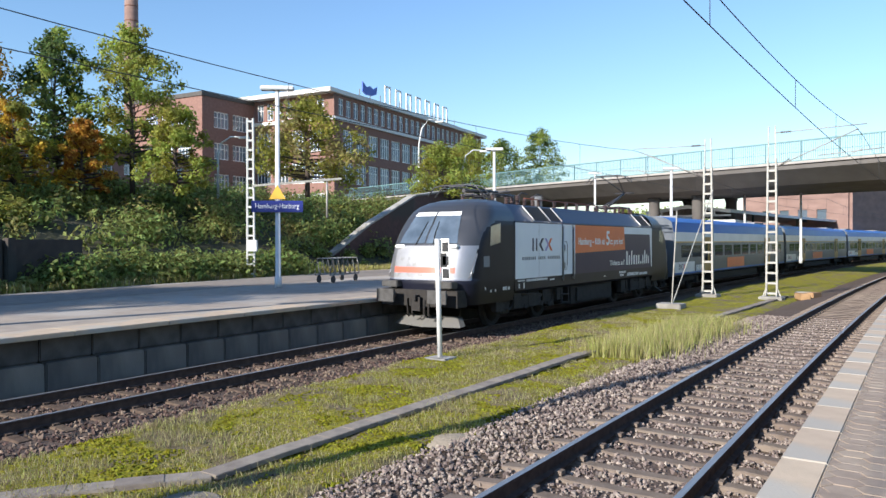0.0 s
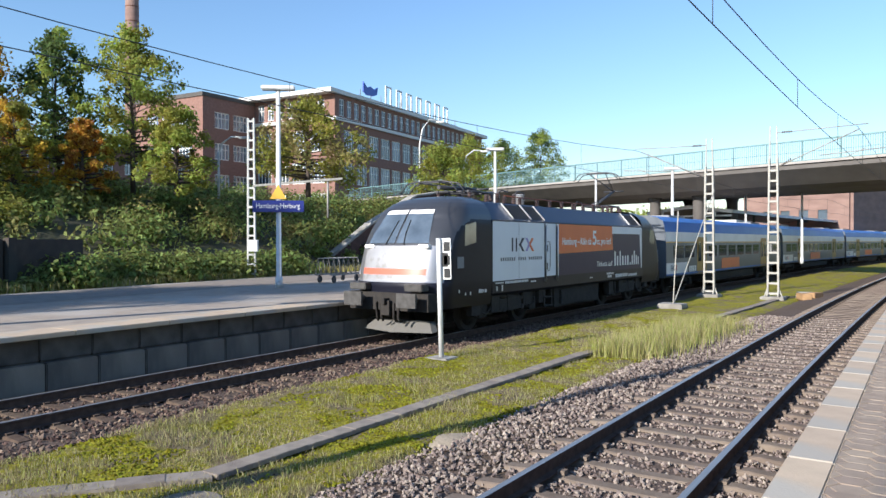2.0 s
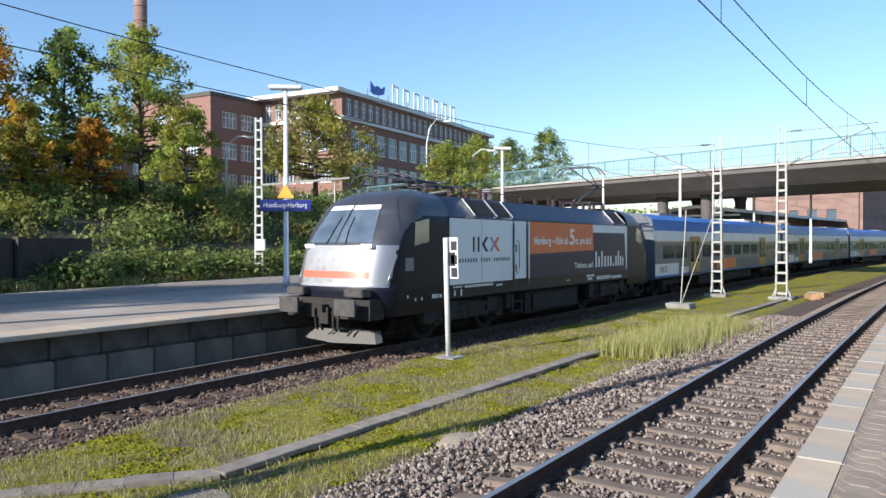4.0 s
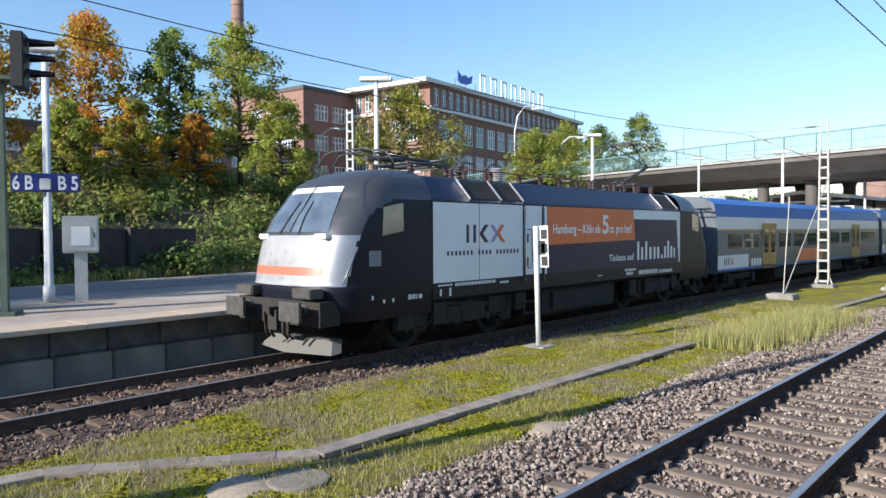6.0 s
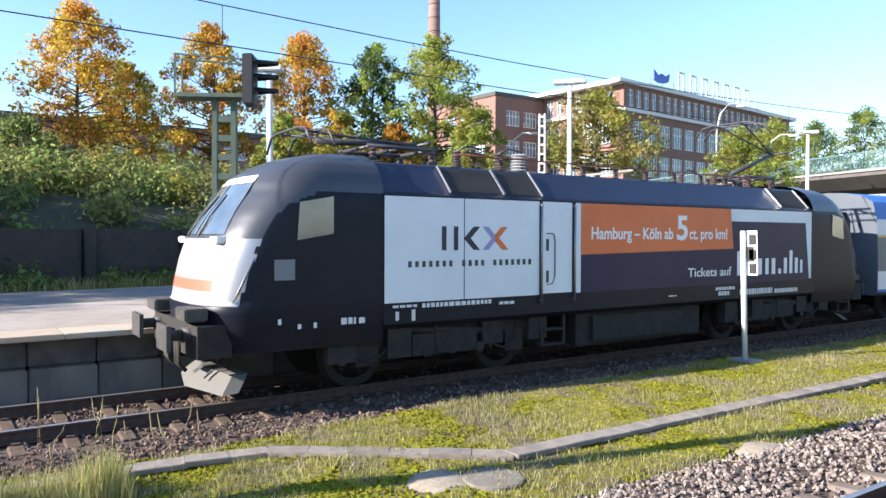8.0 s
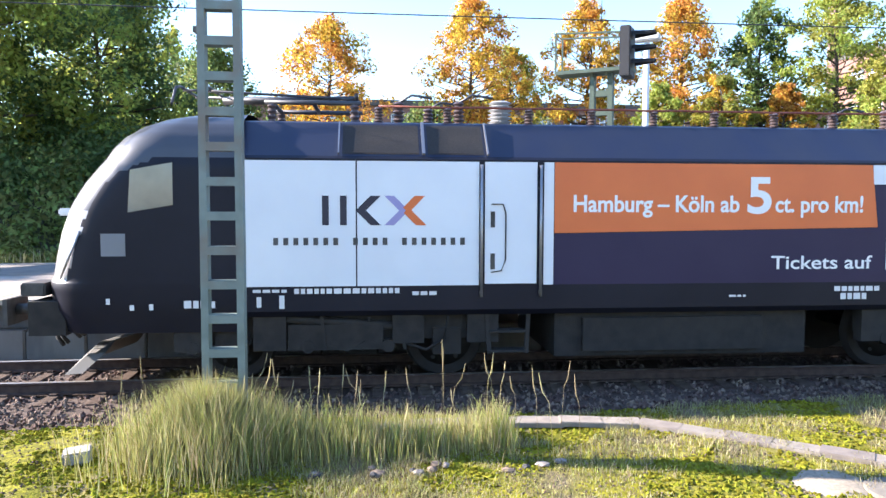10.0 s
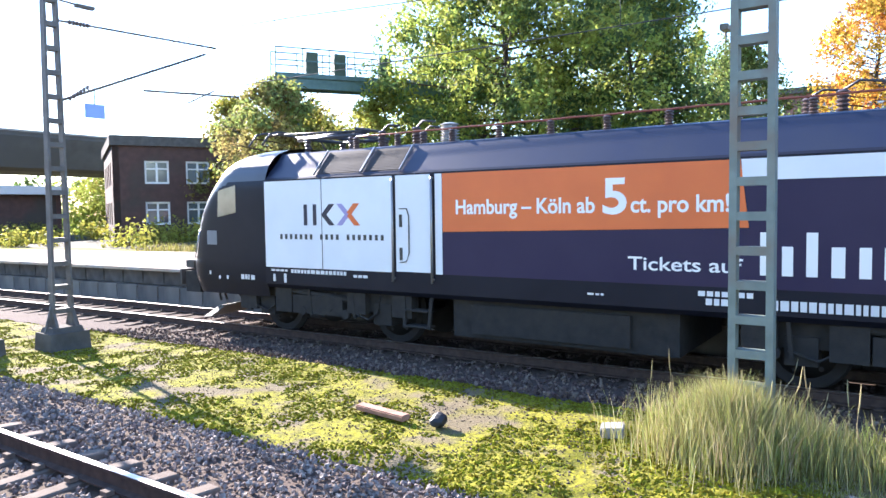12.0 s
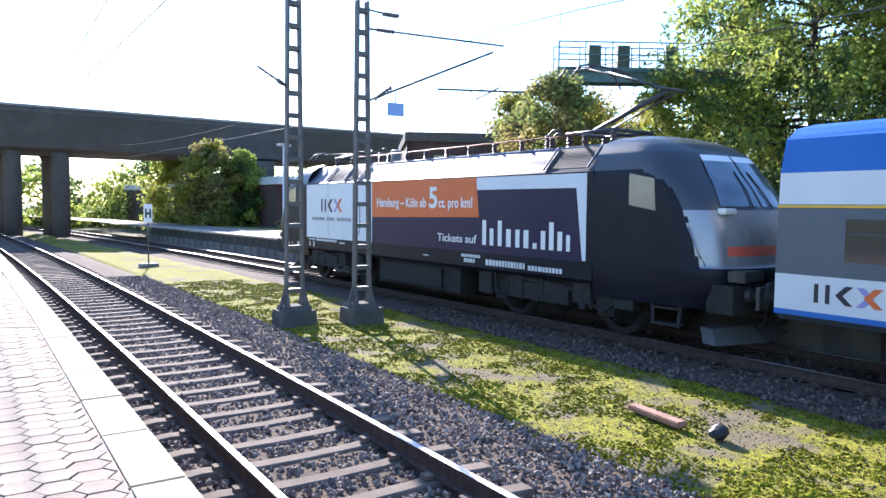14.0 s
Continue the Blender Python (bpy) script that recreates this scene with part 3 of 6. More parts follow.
def pantograph(parent, y, raised, flip=1):
    base = bmesh.new()
    for sx in (-0.55, 0.55):
        tube(base, [(sx, -0.7, 0.02), (sx, 0.7, 0.02)], 0.035, 8)
    for sy in (-0.6, 0, 0.6):
        tube(base, [(-0.55, sy, 0.02), (0.55, sy, 0.02)], 0.035, 8)
    p = part("pantograph_base", base, M_PANT, parent, m=pose(0, y, 3.98, 0, 0, 0 if flip > 0 else 180))
    for sx in (-0.55, 0.55):
        for sy in (-0.6, 0.6):
            insulator(p, sx, sy, -0.3, 0.3, 0.075, 4)
    bm = bmesh.new()
    if raised:
        elbow, head = (0, -1.5, 0.75), (0, 0.35, 1.38)
    else:
        elbow, head = (0, 0.62, 0.16), (0, -1.7, 0.2)
    tube(bm, [(0, -1.4 if not raised else 0.4, 0.1), elbow], [0.06, 0.05], 8)
    tube(bm, [(0.3, 0.4, 0.08), (elbow[0] + 0.12, elbow[1], elbow[2] - 0.08)], 0.02, 6)
    for sx in (-1, 1):
        tube(bm, [elbow, (sx * 0.35, head[1], head[2])], 0.022, 6)
        tube(bm, [(sx * 0.35, head[1] - 0.2, head[2]), (sx * 0.35, head[1] + 0.2, head[2])], 0.02, 6)
    tube(bm, [(-0.45, elbow[1], elbow[2]), (0.45, elbow[1], elbow[2])], 0.03, 8)
    part("arm", bm, M_PANT, p)
    bm = bmesh.new()
    for dy in (-0.2, 0.2):
        tube(bm, [(-0.98, head[1] + dy, head[2] - 0.28), (-0.75, head[1] + dy, head[2] - 0.02), (-0.5, head[1] + dy, head[2] + 0.03), (0.5, head[1] + dy, head[2] + 0.03), (0.75, head[1] + dy, head[2] - 0.02), (0.98, head[1] + dy, head[2] - 0.28)], 0.022, 6)
    part("collector_head", bm, M_PANT, p)


def locomotive():
    lo = thing("locomotive", "black electric locomotive with white, orange and violet advertising sides", "locomotive")
    # middle body: side walls, sloped roof flanks and flat roof
    prof = [(1.42, 0.98), (1.5, 1.06), (1.5, 3.13), (1.44, 3.17), (0.98, 3.66), (0.9, 3.69), (-0.9, 3.69), (-0.98, 3.66), (-1.44, 3.17), (-1.5, 3.13), (-1.5, 1.06), (-1.42, 0.98)]
    bm = bmesh.new()
    a = [bm.verts.new((x, -6.27, z)) for x, z in prof]
    b = [bm.verts.new((x, 6.27, z)) for x, z in prof]
    for i in range(len(prof)):
        j = (i + 1) % len(prof)
        f = bm.faces.new((a[i], a[j], b[j], b[i]))
        f.material_index = 1 if 3 <= i <= 7 else 0
    bm.faces.new(a)
    bm.faces.new(b)
    part("body", bm, [M_LOCO, M_LROOF], lo)
    me = cab_mesh()
    for turn in (0, 180):
        ob = new("cab", me)
        ob.parent, ob.matrix_basis = lo, pose(0, 0, 0, 0, 0, turn)
        ob["label"] = "rounded driver's cab with a silver front and a red band"
        # windscreen halves set into the sloped front
        for sx in (-1, 1):
            bm = bmesh.new()
            grid = []
            for i in range(9):
                row = []
                for z, wd in ((2.48, 1.0), (2.65, 0.96), (2.82, 0.92), (3.0, 0.87), (3.27, 0.8), (3.38, 0.76)):
                    x = 0.03 + (wd - 0.03) * i / 8
                    row.append(bm.verts.new((sx * x, cab_y(x, z) - 0.014, z + 0.004)))
                grid.append(row)
            for r, q in zip(grid, grid[1:]):
                for k in range(5):
                    f = bm.faces.new((r[k], r[k + 1], q[k + 1], q[k]))
                    f.smooth = True
                    # top row white: a pale reflection put into the pane's colour
                    f.material_index = 1 if k == 4 else 0
            part("windscreen", bm, [M_SCREEN, M_LETTER], ob, "dark sloped windscreen pane with a pale reflection painted across its top")
            bm = bmesh.new()
            tube(bm, [(sx * 0.3, cab_y(0.3, 2.45) - 0.04, 2.45), (sx * 0.24, cab_y(0.24, 2.75) - 0.04, 2.75), (sx * 0.2, cab_y(0.2, 3.1) - 0.04, 3.1)], 0.012, 6)
            part("wiper", bm, M_BLACK, ob)
            part("headlamp", bbox(sx * 0.9 - 0.17, sx * 0.9 + 0.17, cab_y(0.9, 2.4) - 0.08, cab_y(0.9, 2.4) + 0.1, 2.35, 2.45, 0.02), M_LETTER, ob)
            # side window, door plate and handrail
            bm = bmesh.new()
            poly_plate(bm, [(-7.70, 2.40), (-7.12, 2.50), (-7.12, 3.06), (-7.66, 2.96)], 1.492 if sx > 0 else -1.497, 0.012 if sx > 0 else -0.012)
            part("side_window", bm, M_GLASS_L, ob)
            bm = bmesh.new()
            tube(bm, [(sx * 1.38, cab_y(1.38, 1.55) - 0.05, 1.52), (sx * 1.42, cab_y(1.42, 1.65) - 0.06, 1.65), (sx * 1.46, cab_y(1.46, 2.1) - 0.03, 2.15)], 0.016, 6)
            part("handrail", bm, M_LSILV, ob)
            # buffer with plate
            bm = bmesh.new()
            tube(bm, [(sx * 0.88, -8.9, 1.05), (sx * 0.88, -9.18, 1.05)], [0.12, 0.11], 12)
            tube(bm, [(sx * 0.88, -9.18, 1.05), (sx * 0.88, -9.4, 1.05)], [0.08, 0.08], 12)
            box(bm, sx * 0.88 - 0.3, sx * 0.88 + 0.3, -9.46, -9.4, 0.86, 1.22)
            part("buffer", bm, M_BUFF, ob)
            part("step_box", bbox(sx * 0.92 - 0.28, sx * 0.92 + 0.28, -9.22, -8.9, 1.26, 1.44, 0.02), M_BUFF, ob)
        bm = bmesh.new()
        box(bm, -1.3, 1.3, -9.08, -8.6, 0.74, 1.2)
        for x in (-0.32, -0.18, 0.2, 0.34):
            tube(bm, [(x, -8.95, 1.1), (x * 1.1, -9.12, 0.9), (x * 1.05, -9.1, 0.55), (x * 1.2, -9.0, 0.45)], 0.03, 6)
        box(bm, -0.06, 0.06, -9.3, -8.95, 0.92, 1.06)
        box(bm, -0.14, 0.14, -9.2, -9.1, 0.62, 1.0)
        part("buffer_beam", bm, M_UNDER, ob)
        bm = bmesh.new()
        a = [bm.verts.new(p) for p in ((-1.15, -8.7, 0.17), (0, -8.93, 0.15), (1.15, -8.7, 0.17), (0.92, -8.48, 0.4), (0, -8.64, 0.42), (-0.92, -8.48, 0.4))]
        b = [bm.verts.new(Vector(v.co) + Vector((0, 0.24, 0.02))) for v in a]
        bm.faces.new((a[0], a[1], a[4], a[5]))
        bm.faces.new((a[1], a[2], a[3], a[4]))
        bm.faces.new((b[0], b[5], b[4], b[1]))
        bm.faces.new((b[1], b[4], b[3], b[2]))
        for i in range(6):
            bm.faces.new((a[i], b[i], b[(i + 1) % 6], a[(i + 1) % 6]))
        part("snow_plough", bm, M_UNDER_L, ob, "pale grey snow plough")
    # side panels on both sides, lettering on the platform side
    for side in (1, -1):
        sx = 1.505 * side
        t = 0.004 * side
        bm = bmesh.new()
        poly_plate(bm, [(-6.25, 1.40), (-4.72, 1.40), (-4.72, 3.10), (-6.25, 3.10)], sx, t)
        poly_plate(bm, [(-4.70, 1.40), (-3.03, 1.40), (-3.03, 3.10), (-4.70, 3.10)], sx, t)
        part("white_panel", bm, M_LWHITE, lo, "white advertising panel")
        bm = bmesh.new()
        poly_plate(bm, [(-2.95, 1.42), (-2.22, 1.42), (-2.22, 3.10), (-2.95, 3.10)], sx, t * 3)
        door = part("machine_room_door", bm, M_LWHITE, lo, "white flush door")
        bm = bmesh.new()
        for y in (-3.0, -2.17):
            tube(bm, [(side * 1.55, y, 1.24), (side * 1.55, y, 3.06)], 0.02, 8)
            for z in (1.3, 3.04):
                beam(bm, (side * 1.5, y, z), (side * 1.56, y, z), 0.04)
        part("handrail", bm, M_LSILV, lo)
        bm = bmesh.new()
        tube(bm, [(side * 1.53, -2.86, 2.52), (side * 1.53, -2.7, 2.52), (side * 1.53, -2.66, 2.4), (side * 1.53, -2.66, 1.75), (side * 1.53, -2.72, 1.6), (side * 1.53, -2.86, 1.58)], 0.01, 6)
        box(bm, side * 1.515 - 0.012, side * 1.515 + 0.012, -2.87, -2.81, 2.2, 2.42)
        box(bm, side * 1.515 - 0.012, side * 1.515 + 0.012, -2.87, -2.81, 1.62, 1.84)
        part("door_handle", bm, M_BUFF, door)
        bm = bmesh.new()
        poly_plate(bm, [(-2.12, 1.40), (-1.98, 1.40), (-1.98, 3.10), (-2.12, 3.10)], sx, t)
        part("white_strip", bm, M_LWHITE, lo)
        bm = bmesh.new()
        poly_plate(bm, [(2.76, 2.82), (6.11, 2.82), (6.11, 3.10), (2.74, 3.10)], sx, t)
        part("white_strip", bm, M_LWHITE, lo)
        bm = bmesh.new()
        poly_plate(bm, [(6.02, 1.42), (6.11, 1.42), (6.11, 2.82), (5.84, 2.82)], sx, t)
        part("white_strip", bm, M_LWHITE, lo)
        bm = bmesh.new()
        poly_plate(bm, [(-1.97, 2.12), (2.84, 2.20), (2.73, 3.10), (-1.97, 3.10)], sx, t)
        part("orange_panel", bm, M_LORANGE, lo, "orange advertising panel")
        bm = bmesh.new()
        poly_plate(bm, [(-1.97, 1.40), (6.0, 1.40), (5.83, 2.81), (2.77, 2.81), (2.85, 2.19), (-1.97, 2.11)], sx, t * 0.6)
        part("violet_panel", bm, M_LPURP, lo, "night-violet advertising panel")
    # emblem of plain bars and arrowheads
    bm = bmesh.new()
    for y in (-5.17, -4.93):
        poly_plate(bm, [(y, 2.23), (y + 0.09, 2.23), (y + 0.09, 2.63), (y, 2.63)], 1.512, 0.003)
    poly_plate(bm, [(-4.72, 2.43), (-4.52, 2.63), (-4.38, 2.63), (-4.58, 2.43), (-4.38, 2.23), (-4.52, 2.23)], 1.512, 0.003)
    part("emblem", bm, M_DARKB, lo)
    bm = bmesh.new()
    poly_plate(bm, [(-4.33, 2.63), (-4.2, 2.63), (-4.0, 2.43), (-4.2, 2.23), (-4.33, 2.23), (-4.13, 2.43)], 1.512, 0.003)
    part("emblem", bm, M_LILAC, lo)
    bm = bmesh.new()
    poly_plate(bm, [(-3.78, 2.63), (-3.92, 2.63), (-4.08, 2.47), (-4.0, 2.40)], 1.513, 0.003)
    poly_plate(bm, [(-4.07, 2.40), (-3.9, 2.23), (-3.76, 2.23), (-4.0, 2.47)], 1.516, 0.003)
    part("emblem", bm, M_LORANGE, lo)
    y = -5.82
    for i in range(20):
        if i not in (7, 12):
            bm = bmesh.new()
            poly_plate(bm, [(y, 1.96), (y + 0.065, 1.96), (y + 0.065, 2.06), (y, 2.06)], 1.512, 0.002)
            part("lettering_block", bm, M_BUFF, lo)
        y += 0.133
    text_part("Hamburg \u2013 K\u00f6ln ab", -1.70, 2.42, 0.33, lo, M_LETTER, width=2.42, bold=0.007)
    text_part("5", 0.84, 2.41, 0.72, lo, M_LETTER, width=0.36, bold=0.016)
    text_part("ct. pro km!", 1.26, 2.42, 0.33, lo, M_LETTER, width=1.34, bold=0.007)
    text_part("Tickets auf", 1.22, 1.60, 0.27, lo, M_LETTER, width=1.55, bold=0.003)
    # web address as plain blocks of two heights
    for y0, w, top in ((2.98, 0.13, 2.14), (3.24, 0.13, 1.96), (3.52, 0.13, 2.14), (3.80, 0.15, 1.96), (4.10, 0.13, 1.96), (4.36, 0.15, 1.96), (4.64, 0.12, 1.70), (4.88, 0.13, 1.96), (5.12, 0.13, 2.14), (5.36, 0.13, 1.96), (5.60, 0.1, 1.90)):
        bm = bmesh.new()
        poly_plate(bm, [(y0, 1.58), (y0 + w, 1.58), (y0 + w, top), (y0, top)], 1.512, 0.003)
        part("lettering_block", bm, M_LETTER, lo)
    # small stencilled marks along the sill as plain bars
    bm = bmesh.new()
    rng = random.Random(4)
    for y0, y1, z, h in ((-5.55, -4.1, 1.30, 0.07), (-6.1, -5.65, 1.32, 0.04), (-6.05, -5.95, 1.12, 0.14), (-5.75, -5.65, 1.1, 0.18), (-3.95, -3.6, 1.27, 0.05), (0.6, 0.85, 1.2, 0.03), (2.2, 2.9, 1.27, 0.07), (2.3, 2.7, 1.15, 0.09), (3.1, 4.4, 1.13, 0.13), (4.5, 5.5, 1.12, 0.1), (-7.0, -6.75, 1.12, 0.1), (-6.7, -6.55, 1.12, 0.09), (-7.7, -7.64, 1.1, 0.07), (-7.45, -7.38, 1.1, 0.08), (-8.0, -7.95, 1.18, 0.08)):
        y = y0
        while y < y1 - 0.03:
            w = min(rng.uniform(0.05, 0.11), y1 - y)
            poly_plate(bm, [(y, z), (y + w, z), (y + w, z + h), (y, z + h)], 1.507, 0.003)
            y += w + 0.025
    tagged(part("stencilling", bm, M_CWHITE, lo), kind="stuff")
    bm = bmesh.new()
    poly_plate(bm, [(-8.05, 1.82), (-7.74, 1.82), (-7.74, 2.12), (-8.05, 2.12)], 1.497, 0.01)
    part("maker_plate", bm, M_CROOF, lo)
    # roof grilles
    for y0, y1, side in ((-4.95, -3.8, 1), (-3.78, -2.9, 1), (4.85, 6.05, 1), (-4.95, -3.8, -1), (4.85, 6.05, -1)):
        bm = bmesh.new()
        for k in range(14):
            u0, u1 = k / 14, (k + 0.6) / 14
            p = lambda u: (side * (1.41 - 0.39 * u + 0.012), 3.21 + 0.42 * u + 0.012)
            (xa, za), (xb, zb) = p(u0), p(u1)
            v = [bm.verts.new(c) for c in ((xa, y0 + 0.06, za), (xa, y1 - 0.06, za), (xb, y1 - 0.06, zb), (xb, y0 + 0.06, zb))]
            bm.faces.new(v)
        v = [bm.verts.new(c) for c in ((side * 1.415, y0 + 0.05, 3.2), (side * 1.415, y1 - 0.05, 3.2), (side * 1.02, y1 - 0.05, 3.635), (side * 1.02, y0 + 0.05, 3.635))]
        bm.faces.new(v)
        g = part("roof_grille", bm, M_MESHG, lo)
        for y in (y0, y1):
            bm = bmesh.new()
            beam(bm, (side * 1.45, y, 3.2), (side * 1.02, y, 3.67), 0.02, 0.04)
            part("grille_rib", bm, M_LSILV, g)
    # roof gear: insulators, bus bar, breaker
    for y in [-4.4, -3.4] + [-2.2 + 0.95 * k for k in range(9)]:
        insulator(lo, 0.82, y, 3.69, 0.22, 0.07, 5)
    bm = bmesh.new()
    tube(bm, [(0.82, -4.4, 3.93)] + [(0.82, -3.4 + 0.5 * k, 3.92 + 0.01 * (k % 2)) for k in range(18)], 0.018, 6)
    part("busbar", bm, M_REDBAR, lo)
    insulator(lo, 0.35, -2.55, 3.69, 0.4, 0.19, 7, M_INSG)["label"] = "grey ribbed main insulator"
    for y, x in ((-4.1, 0.4), (-3.6, -0.3), (-3.2, 0.5), (3.8, 0.3), (3.3, -0.3)):
        insulator(lo, x, y, 3.69, 0.36, 0.09, 6)
        bm = bmesh.new()
        tube(bm, [(x, y, 4.04), (x + 0.05, y + 0.2, 4.15), (x + 0.1, y + 0.5, 4.1)], 0.02, 6)
        part("roof_cable", bm, M_PANT, lo)
    pantograph(lo, -5.35, False)
    pantograph(lo, 5.3, True, -1)
    # underframe
    bm = bmesh.new()
    box(bm, -1.3, 1.3, -1.9, 1.9, 0.34, 1.0)
    box(bm, -1.38, 1.38, -1.5, 1.2, 0.42, 0.9)
    part("transformer_case", bm, M_UNDER, lo)
    for yb in (-4.95, 4.95):
        bm = bmesh.new()
        for sx in (-1, 1):
            beam(bm, (sx * 1.12, yb - 2.1, 0.72), (sx * 1.12, yb + 2.1, 0.72), 0.16, 0.22)
            for dy in (-1.5, 1.5):
                box(bm, sx * 1.12 - 0.18, sx * 1.12 + 0.18, yb + dy - 0.2, yb + dy + 0.2, 0.4, 0.78)
                tube(bm, [(sx * 1.2, yb + dy - 0.42, 0.62), (sx * 1.2, yb + dy - 0.42, 1.02)], 0.1, 10)
                tube(bm, [(sx * 1.2, yb + dy + 0.42, 0.62), (sx * 1.2, yb + dy + 0.42, 1.02)], 0.1, 10)
            box(bm, sx * 1.3 - 0.08, sx * 1.3 + 0.08, yb - 0.7, yb + 0.6, 0.5, 0.85)
            tube(bm, [(sx * 1.32, yb - 0.9, 0.95), (sx * 1.32, yb + 0.9, 0.8)], 0.06, 8)
            box(bm, sx * 1.2 - 0.05, sx * 1.2 + 0.05, yb - 2.2, yb + 2.2, 0.62, 0.98)
            for dy in (-2.0, -0.95, 0.95, 2.0):
                box(bm, sx * 1.3 - 0.09, sx * 1.3 + 0.09, yb + dy - 0.22, yb + dy + 0.22, 0.5 + 0.08 * (dy > 0), 0.98)
        part("bogie_frame", bm, M_UNDER, lo)
    for side in (1, -1):
        for y0 in (-6.75, -5.2, -4.1, 3.3, 4.8, 6.1):
            bm = bmesh.new()
            beam(bm, (side * 1.36, y0, 0.98), (side * 1.36, y0 + 0.05, 0.5), 0.07, 0.05)
            tube(bm, [(side * 1.3, y0 - 0.18, 0.55), (side * 1.4, y0 - 0.18, 0.55)], 0.09, 10)
            tube(bm, [(side * 1.36, y0, 0.6), (side * 1.36, y0 + 0.35, 0.48), (side * 1.36, y0 + 0.6, 0.62), (side * 1.36, y0 + 0.66, 0.95)], 0.022, 6)
            part("brake_hose", bm, M_UNDER, lo)
        for y in (-2.6, 7.9):
            bm = bmesh.new()
            for dy in (-0.26, 0.26):
                beam(bm, (side * 1.38, y + dy * 1.15, 0.98), (side * 1.42, y + dy, 0.42), 0.04, 0.06)
            for z in (0.44, 0.72):
                box(bm, side * 1.34 - 0.12, side * 1.34 + 0.12, y - 0.26, y + 0.26, z, z + 0.03)
            part("step", bm, M_UNDER, lo)
    return lo


loco = locomotive()
LOCO_AXLES = [wheelset(loco, y, 0.56) for y in (-6.45, -3.45, 3.45, 6.45)]


# ---- coaches ----
def coach():
    L = 12.35
    co = thing("passenger_coach", "blue, white and anthracite passenger coach with dark window band", "railway coach", group="coaches of the train")
    prof = [(1.3, 0.8), (1.42, 0.9), (1.45, 1.5), (1.43, 2.35), (1.42, 2.52), (1.40, 2.98), (1.28, 3.48), (1.0, 3.66), (0.5, 3.76), (0, 3.79)]
    prof = prof + [(-x, z) for x, z in prof[-2::-1]]
    mi = {0: 2, 1: 3, 2: 2, 3: 2, 4: 1, 5: 0, 6: 0, 7: 0, 8: 4}
    bm = bmesh.new()
    a = [bm.verts.new((x, -L, z)) for x, z in prof]
    b = [bm.verts.new((x, L, z)) for x, z in prof]
    n = len(prof)
    for i in range(n - 1):
        f = bm.faces.new((a[i], a[i + 1], b[i + 1], b[i]))
        f.material_index = mi.get(i if i < 9 else n - 2 - i, 2)
    bm.faces.new(a).material_index = 2
    bm.faces.new(b).material_index = 2
    bm.faces.new((a[0], b[0], b[-1], a[-1])).material_index = 2
    part("body", bm, [M_BLUE, M_CWHITE, M_CGREY, M_CGREY, M_CROOF], co)
    for side in (1, -1):
        for y in (-10.6, -8.9) + tuple(-4.9 + 1.95 * k for k in range(6)) + (8.9, 10.6):
            bm = bmesh.new()
            poly_plate(bm, [(y - 0.75, 1.72), (y + 0.75, 1.72), (y + 0.75, 2.32), (y - 0.75, 2.32)], side * 1.437, side * 0.01)
            w = part("window", bm, M_GLASS_D, co)
            bm = bmesh.new()
            poly_plate(bm, [(y - 0.75, 2.1), (y + 0.75, 2.1), (y + 0.75, 2.13), (y - 0.75, 2.13)], side * 1.447, side * 0.006)
            part("window_bar", bm, M_BUFF, w)
        for y in (-6.9, 6.9):
            bm = bmesh.new()
            for dy in (-0.42, 0.42):
                poly_plate(bm, [(y + dy - 0.4, 0.86), (y + dy + 0.4, 0.86), (y + dy + 0.4, 2.75), (y + dy - 0.4, 2.75)], side * 1.45, side * 0.008)
            d = part("door", bm, M_CDOOR, co, "yellow double door")
            bm = bmesh.new()
            for dy in (-0.42, 0.42):
                poly_plate(bm, [(y + dy - 0.25, 1.5), (y + dy + 0.25, 1.5), (y + dy + 0.25, 2.5), (y + dy - 0.25, 2.5)], side * 1.459, side * 0.006)
            part("door_window", bm, M_GLASS_D, d)
        bm = bmesh.new()
        poly_plate(bm, [(-L, 2.47), (L, 2.47), (L, 2.51), (-L, 2.51)], side * 1.432, side * 0.006)
        part("gold_line", bm, M_YELLOW, co)
        bm = bmesh.new()
        poly_plate(bm, [(-L, 0.9), (L, 0.9), (L, 0.98), (-L, 0.98)], side * 1.452, side * 0.006)
        part("sill_stripe", bm, M_BLUE, co)
        bm = bmesh.new()
        poly_plate(bm, [(-L, 0.98), (-9.3, 0.98), (-9.3, 1.5), (-L, 1.5)], side * 1.447, side * 0.005)
        part("white_panel", bm, M_CWHITE, co)
        bm = bmesh.new()
        poly_plate(bm, [(-3.2, 1.0), (0.6, 1.0), (0.6, 1.58), (-3.2, 1.58)], side * 1.452, side * 0.006)
        part("orange_panel", bm, M_LORANGE, co)
        bm = bmesh.new()
        for y0, y1 in ((-9.0, -8.8), (-8.7, -8.5), (-8.4, -8.2), (-8.1, -7.9)):
            poly_plate(bm, [(y0, 1.0), (y1, 1.0), (y1, 1.3), (y0, 1.3)], side * 1.452, side * 0.006)
        part("lettering_block", bm, M_LETTER, co)
        bm = bmesh.new()
        for y0 in (-11.75, -11.59):
            poly_plate(bm, [(y0, 1.12), (y0 + 0.06, 1.12), (y0 + 0.06, 1.39), (y0, 1.39)], side * 1.453, side * 0.006)
        poly_plate(bm, [(-11.45, 1.255), (-11.31, 1.39), (-11.21, 1.39), (-11.35, 1.255), (-11.21, 1.12), (-11.31, 1.12)], side * 1.453, side * 0.006)
        part("emblem", bm, M_DARKB, co)
        bm = bmesh.new()
